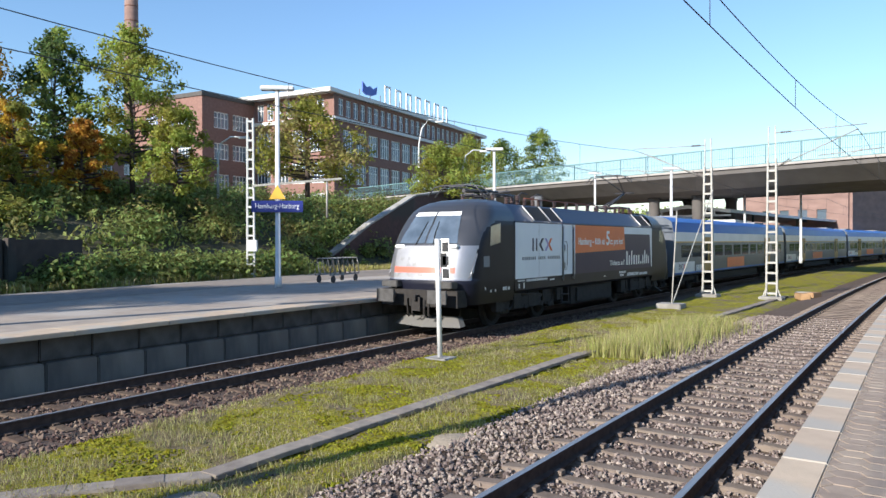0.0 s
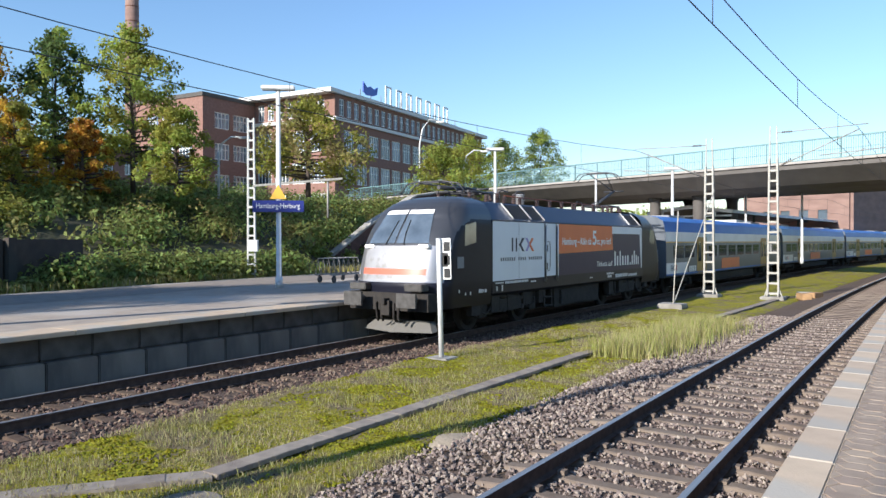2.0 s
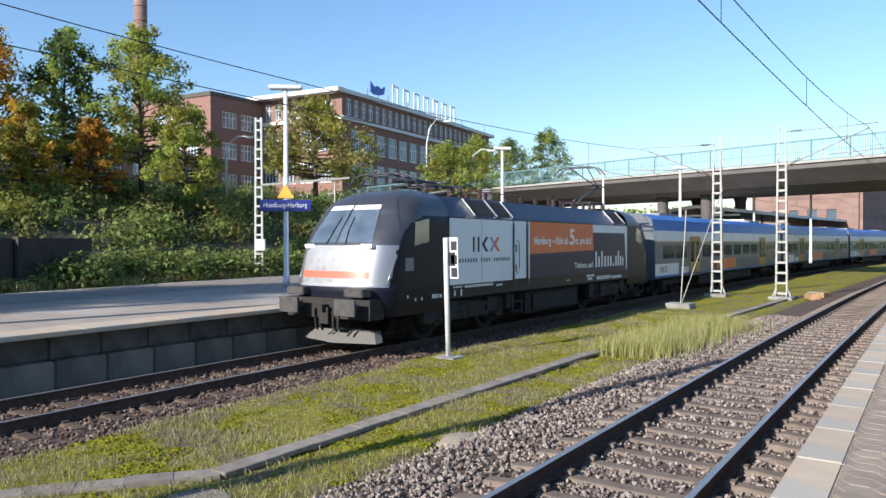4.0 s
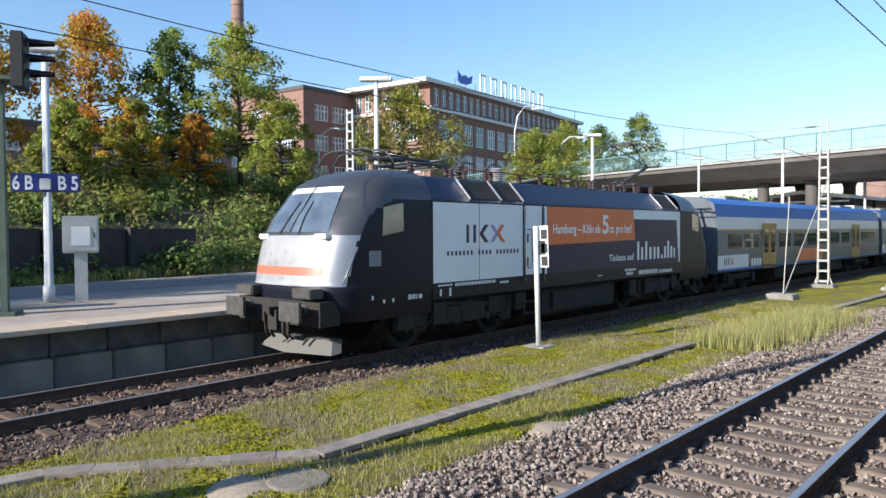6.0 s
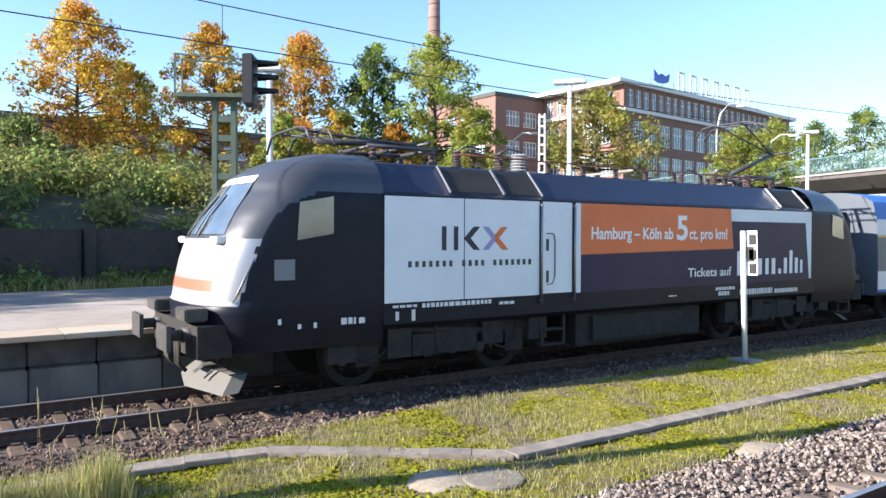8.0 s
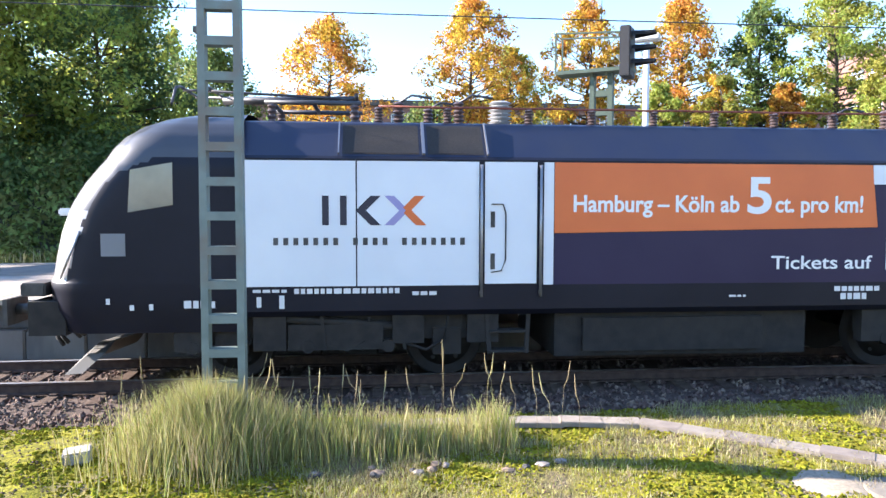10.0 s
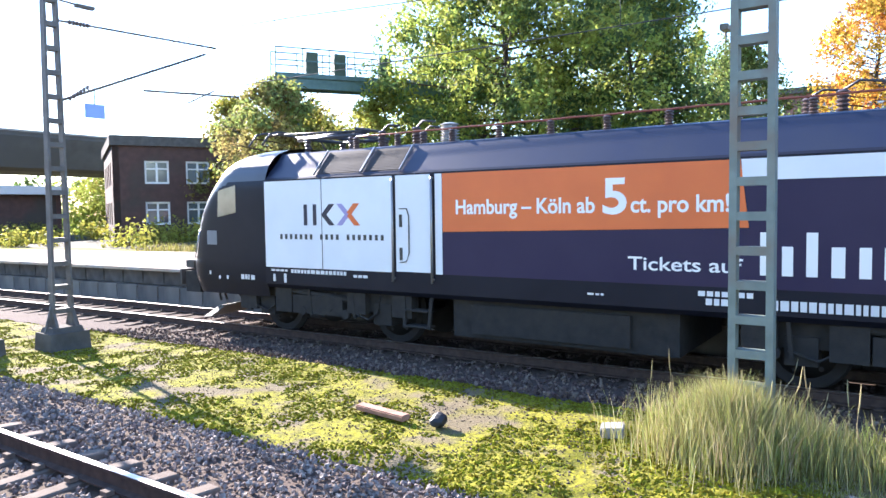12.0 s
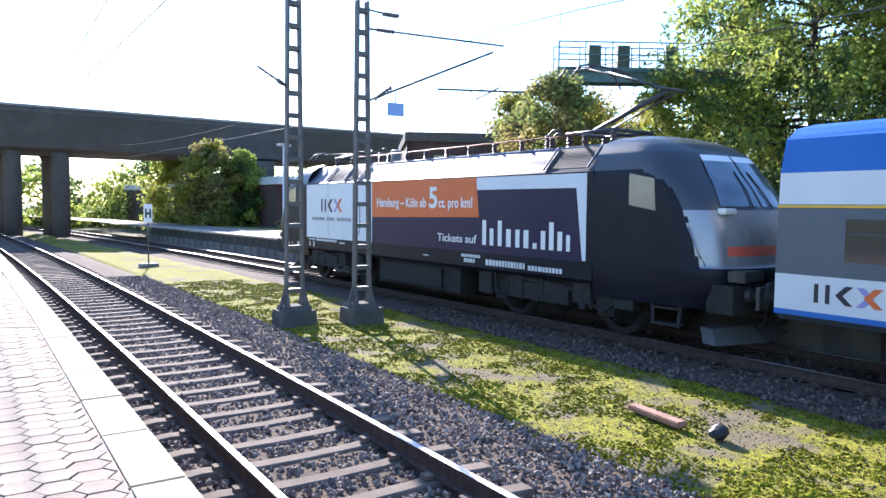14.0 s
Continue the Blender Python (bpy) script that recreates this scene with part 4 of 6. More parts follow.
        poly_plate(bm, [(-11.17, 1.39), (-11.06, 1.39), (-10.93, 1.255), (-11.06, 1.12), (-11.17, 1.12), (-11.04, 1.255)], side * 1.451, side * 0.004)
        part("emblem", bm, M_LILAC, co)
        bm = bmesh.new()
        poly_plate(bm, [(-10.82, 1.39), (-10.93, 1.39), (-11.07, 1.255), (-10.93, 1.12), (-10.82, 1.12), (-10.96, 1.255)], side * 1.453, side * 0.006)
        part("emblem", bm, M_LORANGE, co)
    for e in (-1, 1):
        bm = bmesh.new()
        box(bm, -0.55, 0.55, e * (L + 0.25) - 0.25, e * (L + 0.25) + 0.25, 1.1, 3.2)
        part("gangway_bellows", bm, M_UNDER, co)
        for x in (-0.88, 0.88):
            bm = bmesh.new()
            tube(bm, [(x, e * L, 1.05), (x, e * (L + 0.38), 1.05), (x, e * (L + 0.38), 1.05), (x, e * (L + 0.42), 1.05)], [0.1, 0.09, 0.24, 0.24], 12)
            part("buffer", bm, M_BUFF, co)
    for y in (-9.3, 9.3):
        bm = bmesh.new()
        box(bm, -1.0, 1.0, y - 0.3, y + 0.3, 0.5, 0.66)
        for sx in (-1, 1):
            beam(bm, (sx * 1.05, y - 1.6, 0.6), (sx * 1.05, y + 1.6, 0.6), 0.14, 0.2)
            for dy in (-1.25, 1.25):
                box(bm, sx * 1.05 - 0.15, sx * 1.05 + 0.15, y + dy - 0.18, y + dy + 0.18, 0.34, 0.66)
        part("bogie_frame", bm, M_UNDER, co)
    bm = bmesh.new()
    box(bm, -1.2, 1.2, -5.5, 5.0, 0.35, 0.74)
    part("underfloor_box", bm, M_UNDER, co)
    axles = [wheelset(co, y, 0.46) for y in (-10.55, -8.05, 8.05, 10.55)]
    for y in (-8.25, 8.25):
        part("roof_unit", bbox(-0.6, 0.6, y - 1.25, y + 1.25, 3.7, 3.86, 0.03), M_CROOF, co)
    return co


coach_a = coach()
coaches = [coach_a] + [copy_thing(coach_a, pose(0, 0, 0)) for _ in range(5)]


# ---- masts and wires ----
def lattice_mast(x, y, z0, h, w0, w1, material, label, turn=0.0, solid=0.0, step=0.45, foot=True, post=0.075, block=None):
    """Two channel posts joined by flat battens, on a concrete foot."""
    t = thing("catenary_mast", label, "mast", pose(x, y, z0, 0, 0, turn), "catenary masts")
    for s in (-1, 1):
        bm = bmesh.new()
        beam(bm, (s * w0 / 2, 0, 0.0), (s * w1 / 2, 0, h), post, 0.16, up=(0, 1, 0))
        part("post", bm, material, t)
    k, z = 0, 0.25
    while z < h - 0.1:
        w = w0 + (w1 - w0) * z / h
        bm = bmesh.new()
        box(bm, -w / 2, w / 2, -0.075, 0.075, z - 0.045, z + 0.045)
        part("batten", bm, material, t)
        z += step
    if foot:
        if block:
            bm = bmesh.new()
            for a, b, c, d in ((0.4, 0.34, -0.3, 0.3), (0.3, 0.24, 0.3, 0.4)):
                q = bmesh.ops.create_cube(bm, size=1.0)["verts"]
                for v in q:
                    k = 1.0 if v.co.z < 0 else 0.9
                    v.co = Vector((v.co.x * 2 * a * k, v.co.y * 2 * b * k, c if v.co.z < 0 else d))
            part("concrete_foot", bm, block, t)
        else:
            part("concrete_foot", bbox(-0.48, 0.48, -0.42, 0.42, -0.35, 0.12, 0.03), M_CONC, t)
        zb, zt = (0.28, 0.8) if block else (0.12, 0.5)
        for s in (-1, 1):
            for dx, dy in ((0.14, 0), (0, -0.22), (0, 0.22)):
                bm = bmesh.new()
                beam(bm, (s * (w0 / 2 + dx), dy, zb), (s * w0 / 2, 0, zt), 0.05)
                part("foot_brace", bm, material, t)
    return t


def cantilever(mast, sgn, reach, z, material):
    """Bracket arm of a mast towards a track: stay above, sloped tube and steady arm below."""
    bm = bmesh.new()
    tube(bm, [(sgn * 0.15, 0, z - 1.5), (sgn * reach, 0, z - 0.1)], 0.026, 8)
    tube(bm, [(sgn * 0.15, 0, z), (sgn * (reach + 0.3), 0, z + 0.08)], 0.022, 6)
    tube(bm, [(sgn * reach * 0.55, 0, z - 1.1), (sgn * (reach + 0.9), 0, z - 0.95)], 0.025, 6)
    tube(bm, [(sgn * (reach + 0.2), 0, z - 0.9), (sgn * (reach - 0.5), 0, z - 1.25)], 0.018, 6)
    arm = part("bracket_arm", bm, material, mast)
    bm = bmesh.new()
    for s0, zz in ((0.3, z - 1.44), (0.35, z + 0.01)):
        for k in range(6):
            tube(bm, [(sgn * (s0 + 0.07 * k), 0, zz + 0.05 * k * (zz < z - 1)), (sgn * (s0 + 0.035 + 0.07 * k), 0, zz + 0.05 * k * (zz < z - 1))], [0.035, 0.055], 8)
    part("insulator", bm, M_INS, arm)


mA = lattice_mast(-8.75, 34.3, GRASS, 6.0, 0.44, 0.32, M_MASTW, "pale steel lattice mast on a concrete foot", 0)
cantilever(mA, -1, 3.2, 7.0, M_MASTW)
mB = lattice_mast(-6.0, 34.2, GRASS, 6.2, 0.44, 0.32, M_MASTW, "pale steel lattice mast on a concrete foot", 0)
cantilever(mB, 1, 3.3, 7.3, M_MASTW)
mL = lattice_mast(-5.15, -14.45, GRASS, 7.9, 0.36, 0.22, M_MASTD, "weathered lattice mast on a concrete block", 0, post=0.045, block=M_FOOT)
bm = bmesh.new()
tube(bm, [(0.1, 0, 4.85), (0.75, 0, 5.22)], 0.024, 8)
tube(bm, [(0.2, 0, 4.91), (0.24, 0, 4.93), (0.32, 0, 4.975), (0.36, 0, 5.0)], [0.03, 0.05, 0.05, 0.03], 8)
part("bracket_arm", bm, M_MASTD, mL)
mR = lattice_mast(-6.55, -14.15, GRASS, 6.75, 0.36, 0.22, M_MASTD, "weathered lattice mast on a concrete block", 0, post=0.045, block=M_FOOT)
cantilever(mR, -1, 3.4, 6.2, M_MASTD)
bm = bmesh.new()
tube(bm, [(-0.1, 0, 6.6), (-0.75, 0.1, 6.52)], 0.02, 6)
box(bm, -0.8, -0.45, 0.04, 0.16, 6.5, 6.56)
part("lamp_arm", bm, M_MASTD, mR)
bm = bmesh.new()
box(bm, -1.0, -0.6, 0.0, 0.02, 4.42, 4.7)
beam(bm, (-0.8, 0.01, 4.68), (-0.8, 0.01, 5.1), 0.02)
part("hanging_plate", bm, mat("plate_blue", (0.3, 0.42, 0.7), 0.5), mR, "small pale blue plate hung from the arm")
for mm, h0, h1 in ((mA, 5.9, 7.3), (mB, 6.1, 7.6)):
    for s in (-1, 1):
        bm = bmesh.new()
        beam(bm, (s * 0.15, 0, h0), (s * 0.13, 0, h1), 0.05, 0.05)
        part("top_post", bm, M_MASTW, mm)
m9 = lattice_mast(-7.75, -1.98, GRASS, 8.4, 0.37, 0.35, M_MASTG, "grey-green batten mast rising from tall grass", 92, step=0.36, foot=True)
bm = bmesh.new()
beam(bm, (-0.6, 0, 5.3), (0.6, 0, 5.3), 0.12, 0.12)
tube(bm, [(-0.35, 0.0, 5.45), (-0.4, 0, 5.1), (-0.3, 0, 5.0), (-0.18, 0, 5.15)], 0.04, 8)
part("bracket_arm", bm, M_MASTG, m9)
lattice_mast(6.0, 60.0, -1.0, 8.5, 0.6, 0.3, M_MASTW, "pale steel lattice mast near the road bridge")
lattice_mast(-1.8, 72.0, -1.0, 8.5, 0.6, 0.3, M_MASTW, "pale steel lattice mast near the road bridge")
mP = lattice_mast(-26.8, 22.8, FAR_PLAT - 0.1, 7.6, 0.34, 0.26, M_BOXG, "pale lattice mast behind the far platform", 35, foot=False)
bm = bmesh.new()
beam(bm, (0.1, -0.1, 4.4), (4.3, 0.1, 4.75), 0.1, 0.1)
tube(bm, [(3.6, 0.1, 4.7), (3.6, 0.1, 2.9)], 0.05, 8)
part("bracket_arm", bm, M_MASTW, mP)
part("switch_box", bbox(-0.1, 0.35, -0.25, -0.05, 1.3, 1.85, 0.02), M_LAMPW, mP)


def wires(name, xf, z, masts, label, sag=0.9):
    ys = span(-120, 150, 3)
    t = thing(name, label, "overhead line")
    bm = bmesh.new()
    tube(bm, [(xf(y), y, z) for y in ys], 0.010, 5)
    part("contact_wire", bm, M_WIRE, t)

    def zz(y):
        u = ((y - masts[0]) / (masts[1] - masts[0])) % 1.0
        return z + 0.55 + sag * (2 * u - 1) ** 2
    bm = bmesh.new()
    tube(bm, [(xf(y), y, zz(y)) for y in ys], 0.010, 5)
    part("carrying_wire", bm, M_WIRE, t)
    for y in span(-100, 130, 8):
        bm = bmesh.new()
        tube(bm, [(xf(y), y, z), (xf(y), y, zz(y))], 0.007, 4)
        part("dropper", bm, M_WIRE, t)


wires("overhead_line", lambda y: near_x(y) - 0.08, NEAR_RAIL + 5.5, (-14.3, 34.2), "dark overhead wires above the near track")
wires("overhead_line", far_x, FAR_RAIL + 5.45, (-14.3, 34.2), "dark overhead wires above the far track")

M_TIMBER = mat("raw_timber", (0.4, 0.25, 0.12), 0.85, col2=(0.28, 0.17, 0.08), scale=5, bump=0.2, stretch=(1, 0.2, 1))
for x, y, turn in ((-4.9, 35.1, 25), (-4.6, 36.0, -15)):
    tagged(part("timber_block", bbox(-0.2, 0.2, -0.45, 0.45, -0.05, 0.24, 0.02), M_TIMBER, m=pose(x, y, GRASS, 0, 0, turn)), "short raw timber baulk lying beside a mast foot", "timber", "timber by the mast")

# ---- things on the strip between the tracks ----
bm = bmesh.new()
beam(bm, (0, 0, 0), (0.22, -0.05, 3.7), 0.035)
stay = part("mast_stay", bm, M_MASTW, m=pose(-8.45, 27.8, GRASS))
tagged(stay, "slanted steel stay of a mast set in a concrete block", "mast stay")
bm = bmesh.new()
beam(bm, (0.02, 0, 0.1), (0.35, 4.8, 4.8), 0.03)
part("brace", bm, M_MASTW, stay)
part("concrete_block", bbox(-0.5, 0.45, -0.4, 0.4, -0.2, 0.16, 0.03), M_CONC, stay)
tagged(part("concrete_block", bbox(-0.45, 0.45, -0.3, 0.3, -0.2, 0.22, 0.03), M_CONC, m=pose(-4.95, 36.5, GRASS)), "pale concrete block lying beside the track", "block")

post = thing("dwarf_signal", "white pole with a small dark shunting signal turned away", "signal", pose(-8.95, 12.85, GRASS, 0, -1.6, 0))
bm = bmesh.new()
tube(bm, [(0, 0, -0.05), (0, 0, 2.62)], 0.055, 10)
part("pole", bm, M_LAMPW, post)
part("foot", bbox(-0.3, 0.3, -0.25, 0.25, -0.12, 0.03, 0.02), M_CONC, post)
part("white_plate", bbox(0.03, 0.27, 0.06, 0.075, 1.72, 2.62, 0.004), M_LETTER, post, "white back plate")
for z in (1.86, 2.14, 2.44):
    bm = bmesh.new()
    tube(bm, [(0.11, 0.075, z), (0.11, 0.16, z), (0.13, 0.2, z)], [0.085, 0.085, 0.07], 12)
    box(bm, 0.1, 0.25, 0.04, 0.06, z - 0.1, z + 0.1)
    part("signal_lamp", bm, M_BLACK, post)
bm = bmesh.new()
box(bm, 0.05, 0.2, 0.04, 0.058, 2.0, 2.3)
part("cable_box", bm, M_BLACK, post)

# cable trough of concrete lids
trough = thing("cable_trough", "grey concrete cable trough with separate lids, angled across the strip", "cable trough", kind="structure")
TROUGH = [(-5.75, 36.0), (-6.25, 21.0), (-6.6, 14.6), (-6.55, 7.2), (-6.5, 4.95), (-8.12, 2.65), (-8.25, 1.3), (-8.1, -0.6)]
lid = bbox(-0.14, 0.14, -0.246, 0.246, -0.06, 0.0, 0.008)
lid_me = mesh_of("lid", lid, mat("lid_concrete", (0.26, 0.225, 0.185), 0.9, col2=(0.18, 0.155, 0.13), scale=5, bump=0.3, obj=0.14))
for (xa, ya), (xb, yb) in zip(TROUGH, TROUGH[1:]):
    d = math.hypot(xb - xa, yb - ya)
    n = math.ceil(d / 0.5)
    for k in range(n):
        u = (k + 0.5) / n
        if 15.5 < ya + (yb - ya) * u < 20.5:
            continue
        ob = new("lid", lid_me)
        ob.parent = trough
        ob.matrix_basis = pose(xa + (xb - xa) * u, ya + (yb - ya) * u, GRASS + 0.045 + random.uniform(-0.006, 0.006), random.uniform(-1, 1), random.uniform(-1, 1), -math.degrees(math.atan2(xb - xa, yb - ya)) + random.uniform(-1.2, 1.2))

mh = bmesh.new()
tube(mh, [(0, 0, -0.1), (0, 0, 0.012), (0, 0, 0.018)], [0.32, 0.32, 0.305], 28, smooth=False)
tagged(part("manhole_cover", mh, mat("cover_concrete", (0.22, 0.195, 0.155), 0.9, col2=(0.16, 0.14, 0.11), scale=9, bump=0.4), m=pose(-6.02, 4.32, GRASS)), "round pale concrete manhole cover in the moss", "manhole cover")


def patch(name, x, y, rx, ry, h, material, label, category, seed=0, n=26):
    rng = random.Random(seed)
    verts, faces = [(x, y, GRASS + h)], []
    for ring, (s, hh) in enumerate(((0.6, h * 0.85), (1.0, -0.03))):
        for k in range(n):
            a = 2 * math.pi * k / n
            q = s * (1 + 0.22 * noise.noise((math.cos(a) * 1.5 + seed, math.sin(a) * 1.5, ring)))
            verts.append((x + rx * q * math.cos(a), y + ry * q * math.sin(a), GRASS + hh + rng.uniform(-0.006, 0.006)))
    for k in range(n):
        j = (k + 1) % n
        faces += [(0, 1 + k, 1 + j), (1 + k, 1 + n + k, 1 + n + j, 1 + j)]
    return tagged(new(name, raw_mesh(name, verts, faces, material, True)), label, category, kind="structure")


patch("sand_patch", -6.32, 3.85, 0.4, 0.36, 0.02, M_SAND, "pale sandy patch beside the manhole cover", "sand", 1)
patch("sand_patch", -5.15, 7.65, 0.34, 0.4, 0.025, M_SAND, "small pale heap of sand on the moss", "sand", 2)

tagged(part("steel_beam", bbox(-0.07, 0.07, -0.42, 0.42, 0, 0.07, 0.012), mat("rusty_bar", (0.34, 0.19, 0.13), 0.85, col2=(0.24, 0.12, 0.08), scale=9, bump=0.2), m=pose(-6.42, -5.95, GRASS + 0.015, 0, 3, -6)), "rusty steel bar lying on the moss", "scrap")
bm = bmesh.new()
bmesh.ops.create_icosphere(bm, subdivisions=2, radius=0.11)
for v in bm.verts:
    v.co *= 1 + 0.35 * noise.noise(v.co * 9)
    v.co.z *= 0.8
tagged(part("scrap_lump", bm, M_BLACK, m=pose(-6.5, -5.15, GRASS + 0.06)), "small black lump of scrap on the moss", "scrap")
bm = bbox(-0.1, 0.1, -0.13, 0.13, -0.02, 0.1, 0.015)
tagged(part("stone_block", bm, M_CONC, m=pose(-7.25, -3.3, GRASS + 0.02, 4, 6, 20)), "broken pale stone block in the moss", "stone")
brng = random.Random(11)
for k in range(16):
    bm = bmesh.new()
    bmesh.ops.create_icosphere(bm, subdivisions=1, radius=0.05)
    sx, sy, sz = brng.uniform(0.7, 1.6), brng.uniform(0.7, 1.6), brng.uniform(0.4, 0.7)
    for v in bm.verts:
        v.co = Vector((v.co.x * sx, v.co.y * sy, v.co.z * sz)) * (1 + 0.3 * noise.noise(v.co * 12 + Vector((k, 0, 0))))
    tagged(part("rubble_stone", bm, [M_STONE, M_BUFF, M_STONE2][k % 3], m=pose(brng.uniform(-6.95, -6.6), brng.uniform(-1.2, 1.5), GRASS + 0.01, 0, 0, brng.uniform(0, 180))), "grey broken stone lying in front of tall grass", "stone", "rubble by the grass")

hpost = thing("stop_board", "white board with a black letter on a thin post", "sign", pose(-5.05, -30.3, GRASS, 0, 0, 178))
bm = bmesh.new()
tube(bm, [(0, 0, 0), (0, 0, 2.5)], 0.03, 8)
part("pole", bm, M_MASTD, hpost)
part("board", bbox(-0.16, 0.16, -0.05, -0.03, 1.72, 2.45, 0.008), M_LETTER, hpost)
part("foot", bbox(-0.35, 0.35, -0.25, 0.25, -0.1, 0.12, 0.02), M_CONC, hpost)
text_part("H", 0, 0, 0.48, hpost, M_BLACK, m=pose(-0.11, -0.053, 1.92, 90, 0, 0), width=0.22, bold=0.02)


# ---- grass ----
def blades(name, place, count, h0, h1, width, materials, seed, label, lean=0.35):
    """Single grass blades, each a bent ribbon of two quads."""
    rng = np.random.default_rng(seed)
    verts, faces, mi = [], [], []
    for i in range(count):
        x, y, z, s = place(rng)
        h = rng.uniform(h0, h1) * s
        a, b = rng.uniform(0, 6.283), rng.uniform(0, 6.283)
        l = h * lean * rng.uniform(0.2, 1.3)
        dx, dy = math.cos(a) * l, math.sin(a) * l
        wx, wy = math.cos(b) * width, math.sin(b) * width
        k = len(verts)
        verts += [(x - wx, y - wy, z - 0.03), (x + wx, y + wy, z - 0.03), (x + dx * 0.35 + wx * 0.8, y + dy * 0.35 + wy * 0.8, z + h * 0.6), (x + dx * 0.35 - wx * 0.8, y + dy * 0.35 - wy * 0.8, z + h * 0.6), (x + dx, y + dy, z + h)]
        faces += [(k, k + 1, k + 2, k + 3), (k + 3, k + 2, k + 4)]
        c = 0 if rng.random() < 0.72 else len(materials) - 1
        mi += [c, c]
    me = raw_mesh(name, verts, faces, materials)
    me.polygons.foreach_set("material_index", mi)
    return tagged(new(name, me), label, "grass", kind="stuff")


def place_tall(rng):
    u = rng.random()
    if u < 0.5:
        a, r = rng.uniform(0, 6.283), abs(rng.normal(0, 0.42))
        return -7.35 + r * math.cos(a), -2.1 + r * math.sin(a) * 1.1, GRASS, 1.0 - 0.35 * min(1, r)
    y = -2.6 + 3.7 * rng.random() ** 1.3
    return -7.35 + rng.normal(0, 0.22) - 0.1 * (y + 2), y, GRASS, 0.66 - 0.08 * (y + 2.6) + 0.25 * noise.noise((y * 1.7, 0.0, 4.0))


blades("tall_grass", place_tall, 15000, 0.3, 0.9, 0.0038, [M_GRASS, M_GRASSD], 3, "tuft of tall yellow-green grass with dry stalks round the mast")


def place_b(rng):
    y = rng.uniform(15.0, 22.0)
    return -5.7 + rng.normal(0, 0.45) + 0.03 * (y - 15), y, GRASS, 1.0


blades("tall_grass", place_b, 9000, 0.22, 0.52, 0.006, [M_GRASS, M_GRASSD], 8, "patch of tall pale green grass beside the track")


def strip_spot(rng, far):
    """A spot on the strip between the tracks, denser near the platform's standing place."""
    while True:
        y = rng.uniform(-1, 1)
        y = far * y * abs(y) ** 0.4
        u = rng.uniform(0.02, 0.98)
        a, b = far_x(y) + strip_left(y), near_x(y) - 2.35
        x = a + (b - a) * u
        yield x, y, grass_z(x, y, u)


def place_moss(rng):
    for x, y, z in strip_spot(rng, 24):
        if noise.noise((x * 0.9, y * 0.9, 2.0)) + 0.5 * noise.noise((x * 3.1, y * 3.1, 5.0)) > -0.12 + 0.3 * max(0.0, min(1.0, (y + 2) / 7)):
            return x, y, z - 0.004


def place_grit(rng):
    for x, y, z in strip_spot(rng, 22):
        if noise.noise((x * 0.9, y * 0.9, 2.0)) < 0.15:
            return x, y, z + 0.002


M_CUSHION = mat("moss_cushion", (0.31, 0.3, 0.022), 0.95, col2=(0.19, 0.19, 0.025), scale=5, island=0.4, thin=0.5, spec=0.05)
moss = scatter_stones("moss_cushions", [M_CUSHION], 52000, place_moss, 0.024, 12, "small yellow-green cushions of moss on the strip")
tagged(moss, "small yellow-green cushions of moss on the strip", "moss", kind="stuff")
scatter_stones("grit", [M_STONE], 16000, place_grit, 0.012, 13, "brown grit scattered between the moss")


def place_dry(rng):
    for x, y, z in strip_spot(rng, 26):
        if noise.noise((x * 0.9, y * 0.9, 2.0)) + 0.5 * noise.noise((x * 3.1, y * 3.1, 5.0)) < 0.12 and y > -1.5 + 3 * noise.noise((x, y * 0.5, 1.0)):
            return x, y, z, 0.5 + 0.9 * max(0.0, noise.noise((x * 0.6, y * 0.6, 9.0)) + 0.3)


blades("dry_grass", place_dry, 60000, 0.025, 0.1, 0.004, [mat("dry_blade", (0.36, 0.3, 0.19), 0.85, col2=(0.24, 0.22, 0.1), scale=1.2, island=0.5, thin=0.35, spec=0.15), M_GRASS], 17, "short dry grey-tan grass between the moss", 0.9)
srng = np.random.default_rng(2)
stalk = bmesh.new()
for k in range(42):
    y = srng.uniform(-2.9, 1.7)
    x = -7.35 + srng.normal(0, 0.3)
    h = srng.uniform(0.6, 1.05)
    d = srng.normal(0, 0.07, 2)
    tube(stalk, [(x, y, GRASS), (x + d[0] * 0.5, y + d[1] * 0.5, GRASS + h * 0.7), (x + d[0], y + d[1], GRASS + h * 0.8), (x + d[0] * 1.2, y + d[1] * 1.2, GRASS + h * 0.92), (x + d[0] * 1.3, y + d[1] * 1.3, GRASS + h)], [0.002, 0.002, 0.007, 0.006, 0.002], 5)
tagged(part("seed_stalks", stalk, M_GRASSD), "dry brown seed heads standing above the tall grass", "grass", kind="stuff")


# ---- far platform: wall blocks, edge and furniture ----
fwall = thing("far_platform_wall", "stained grey concrete block wall under the platform edge", "wall", kind="structure")
blk = mesh_of("wall_block", bbox(-0.14, 0.14, -0.492, 0.492, -0.62, 0.0, 0.025), M_WALLC)
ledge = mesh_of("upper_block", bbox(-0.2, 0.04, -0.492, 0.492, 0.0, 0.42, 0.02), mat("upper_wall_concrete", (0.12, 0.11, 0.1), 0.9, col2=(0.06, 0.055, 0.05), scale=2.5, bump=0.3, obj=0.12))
edge = mesh_of("edge_slab", bbox(-0.75, 0.16, -0.998, 0.998, -0.09, 0.0, 0.012), M_KERB)
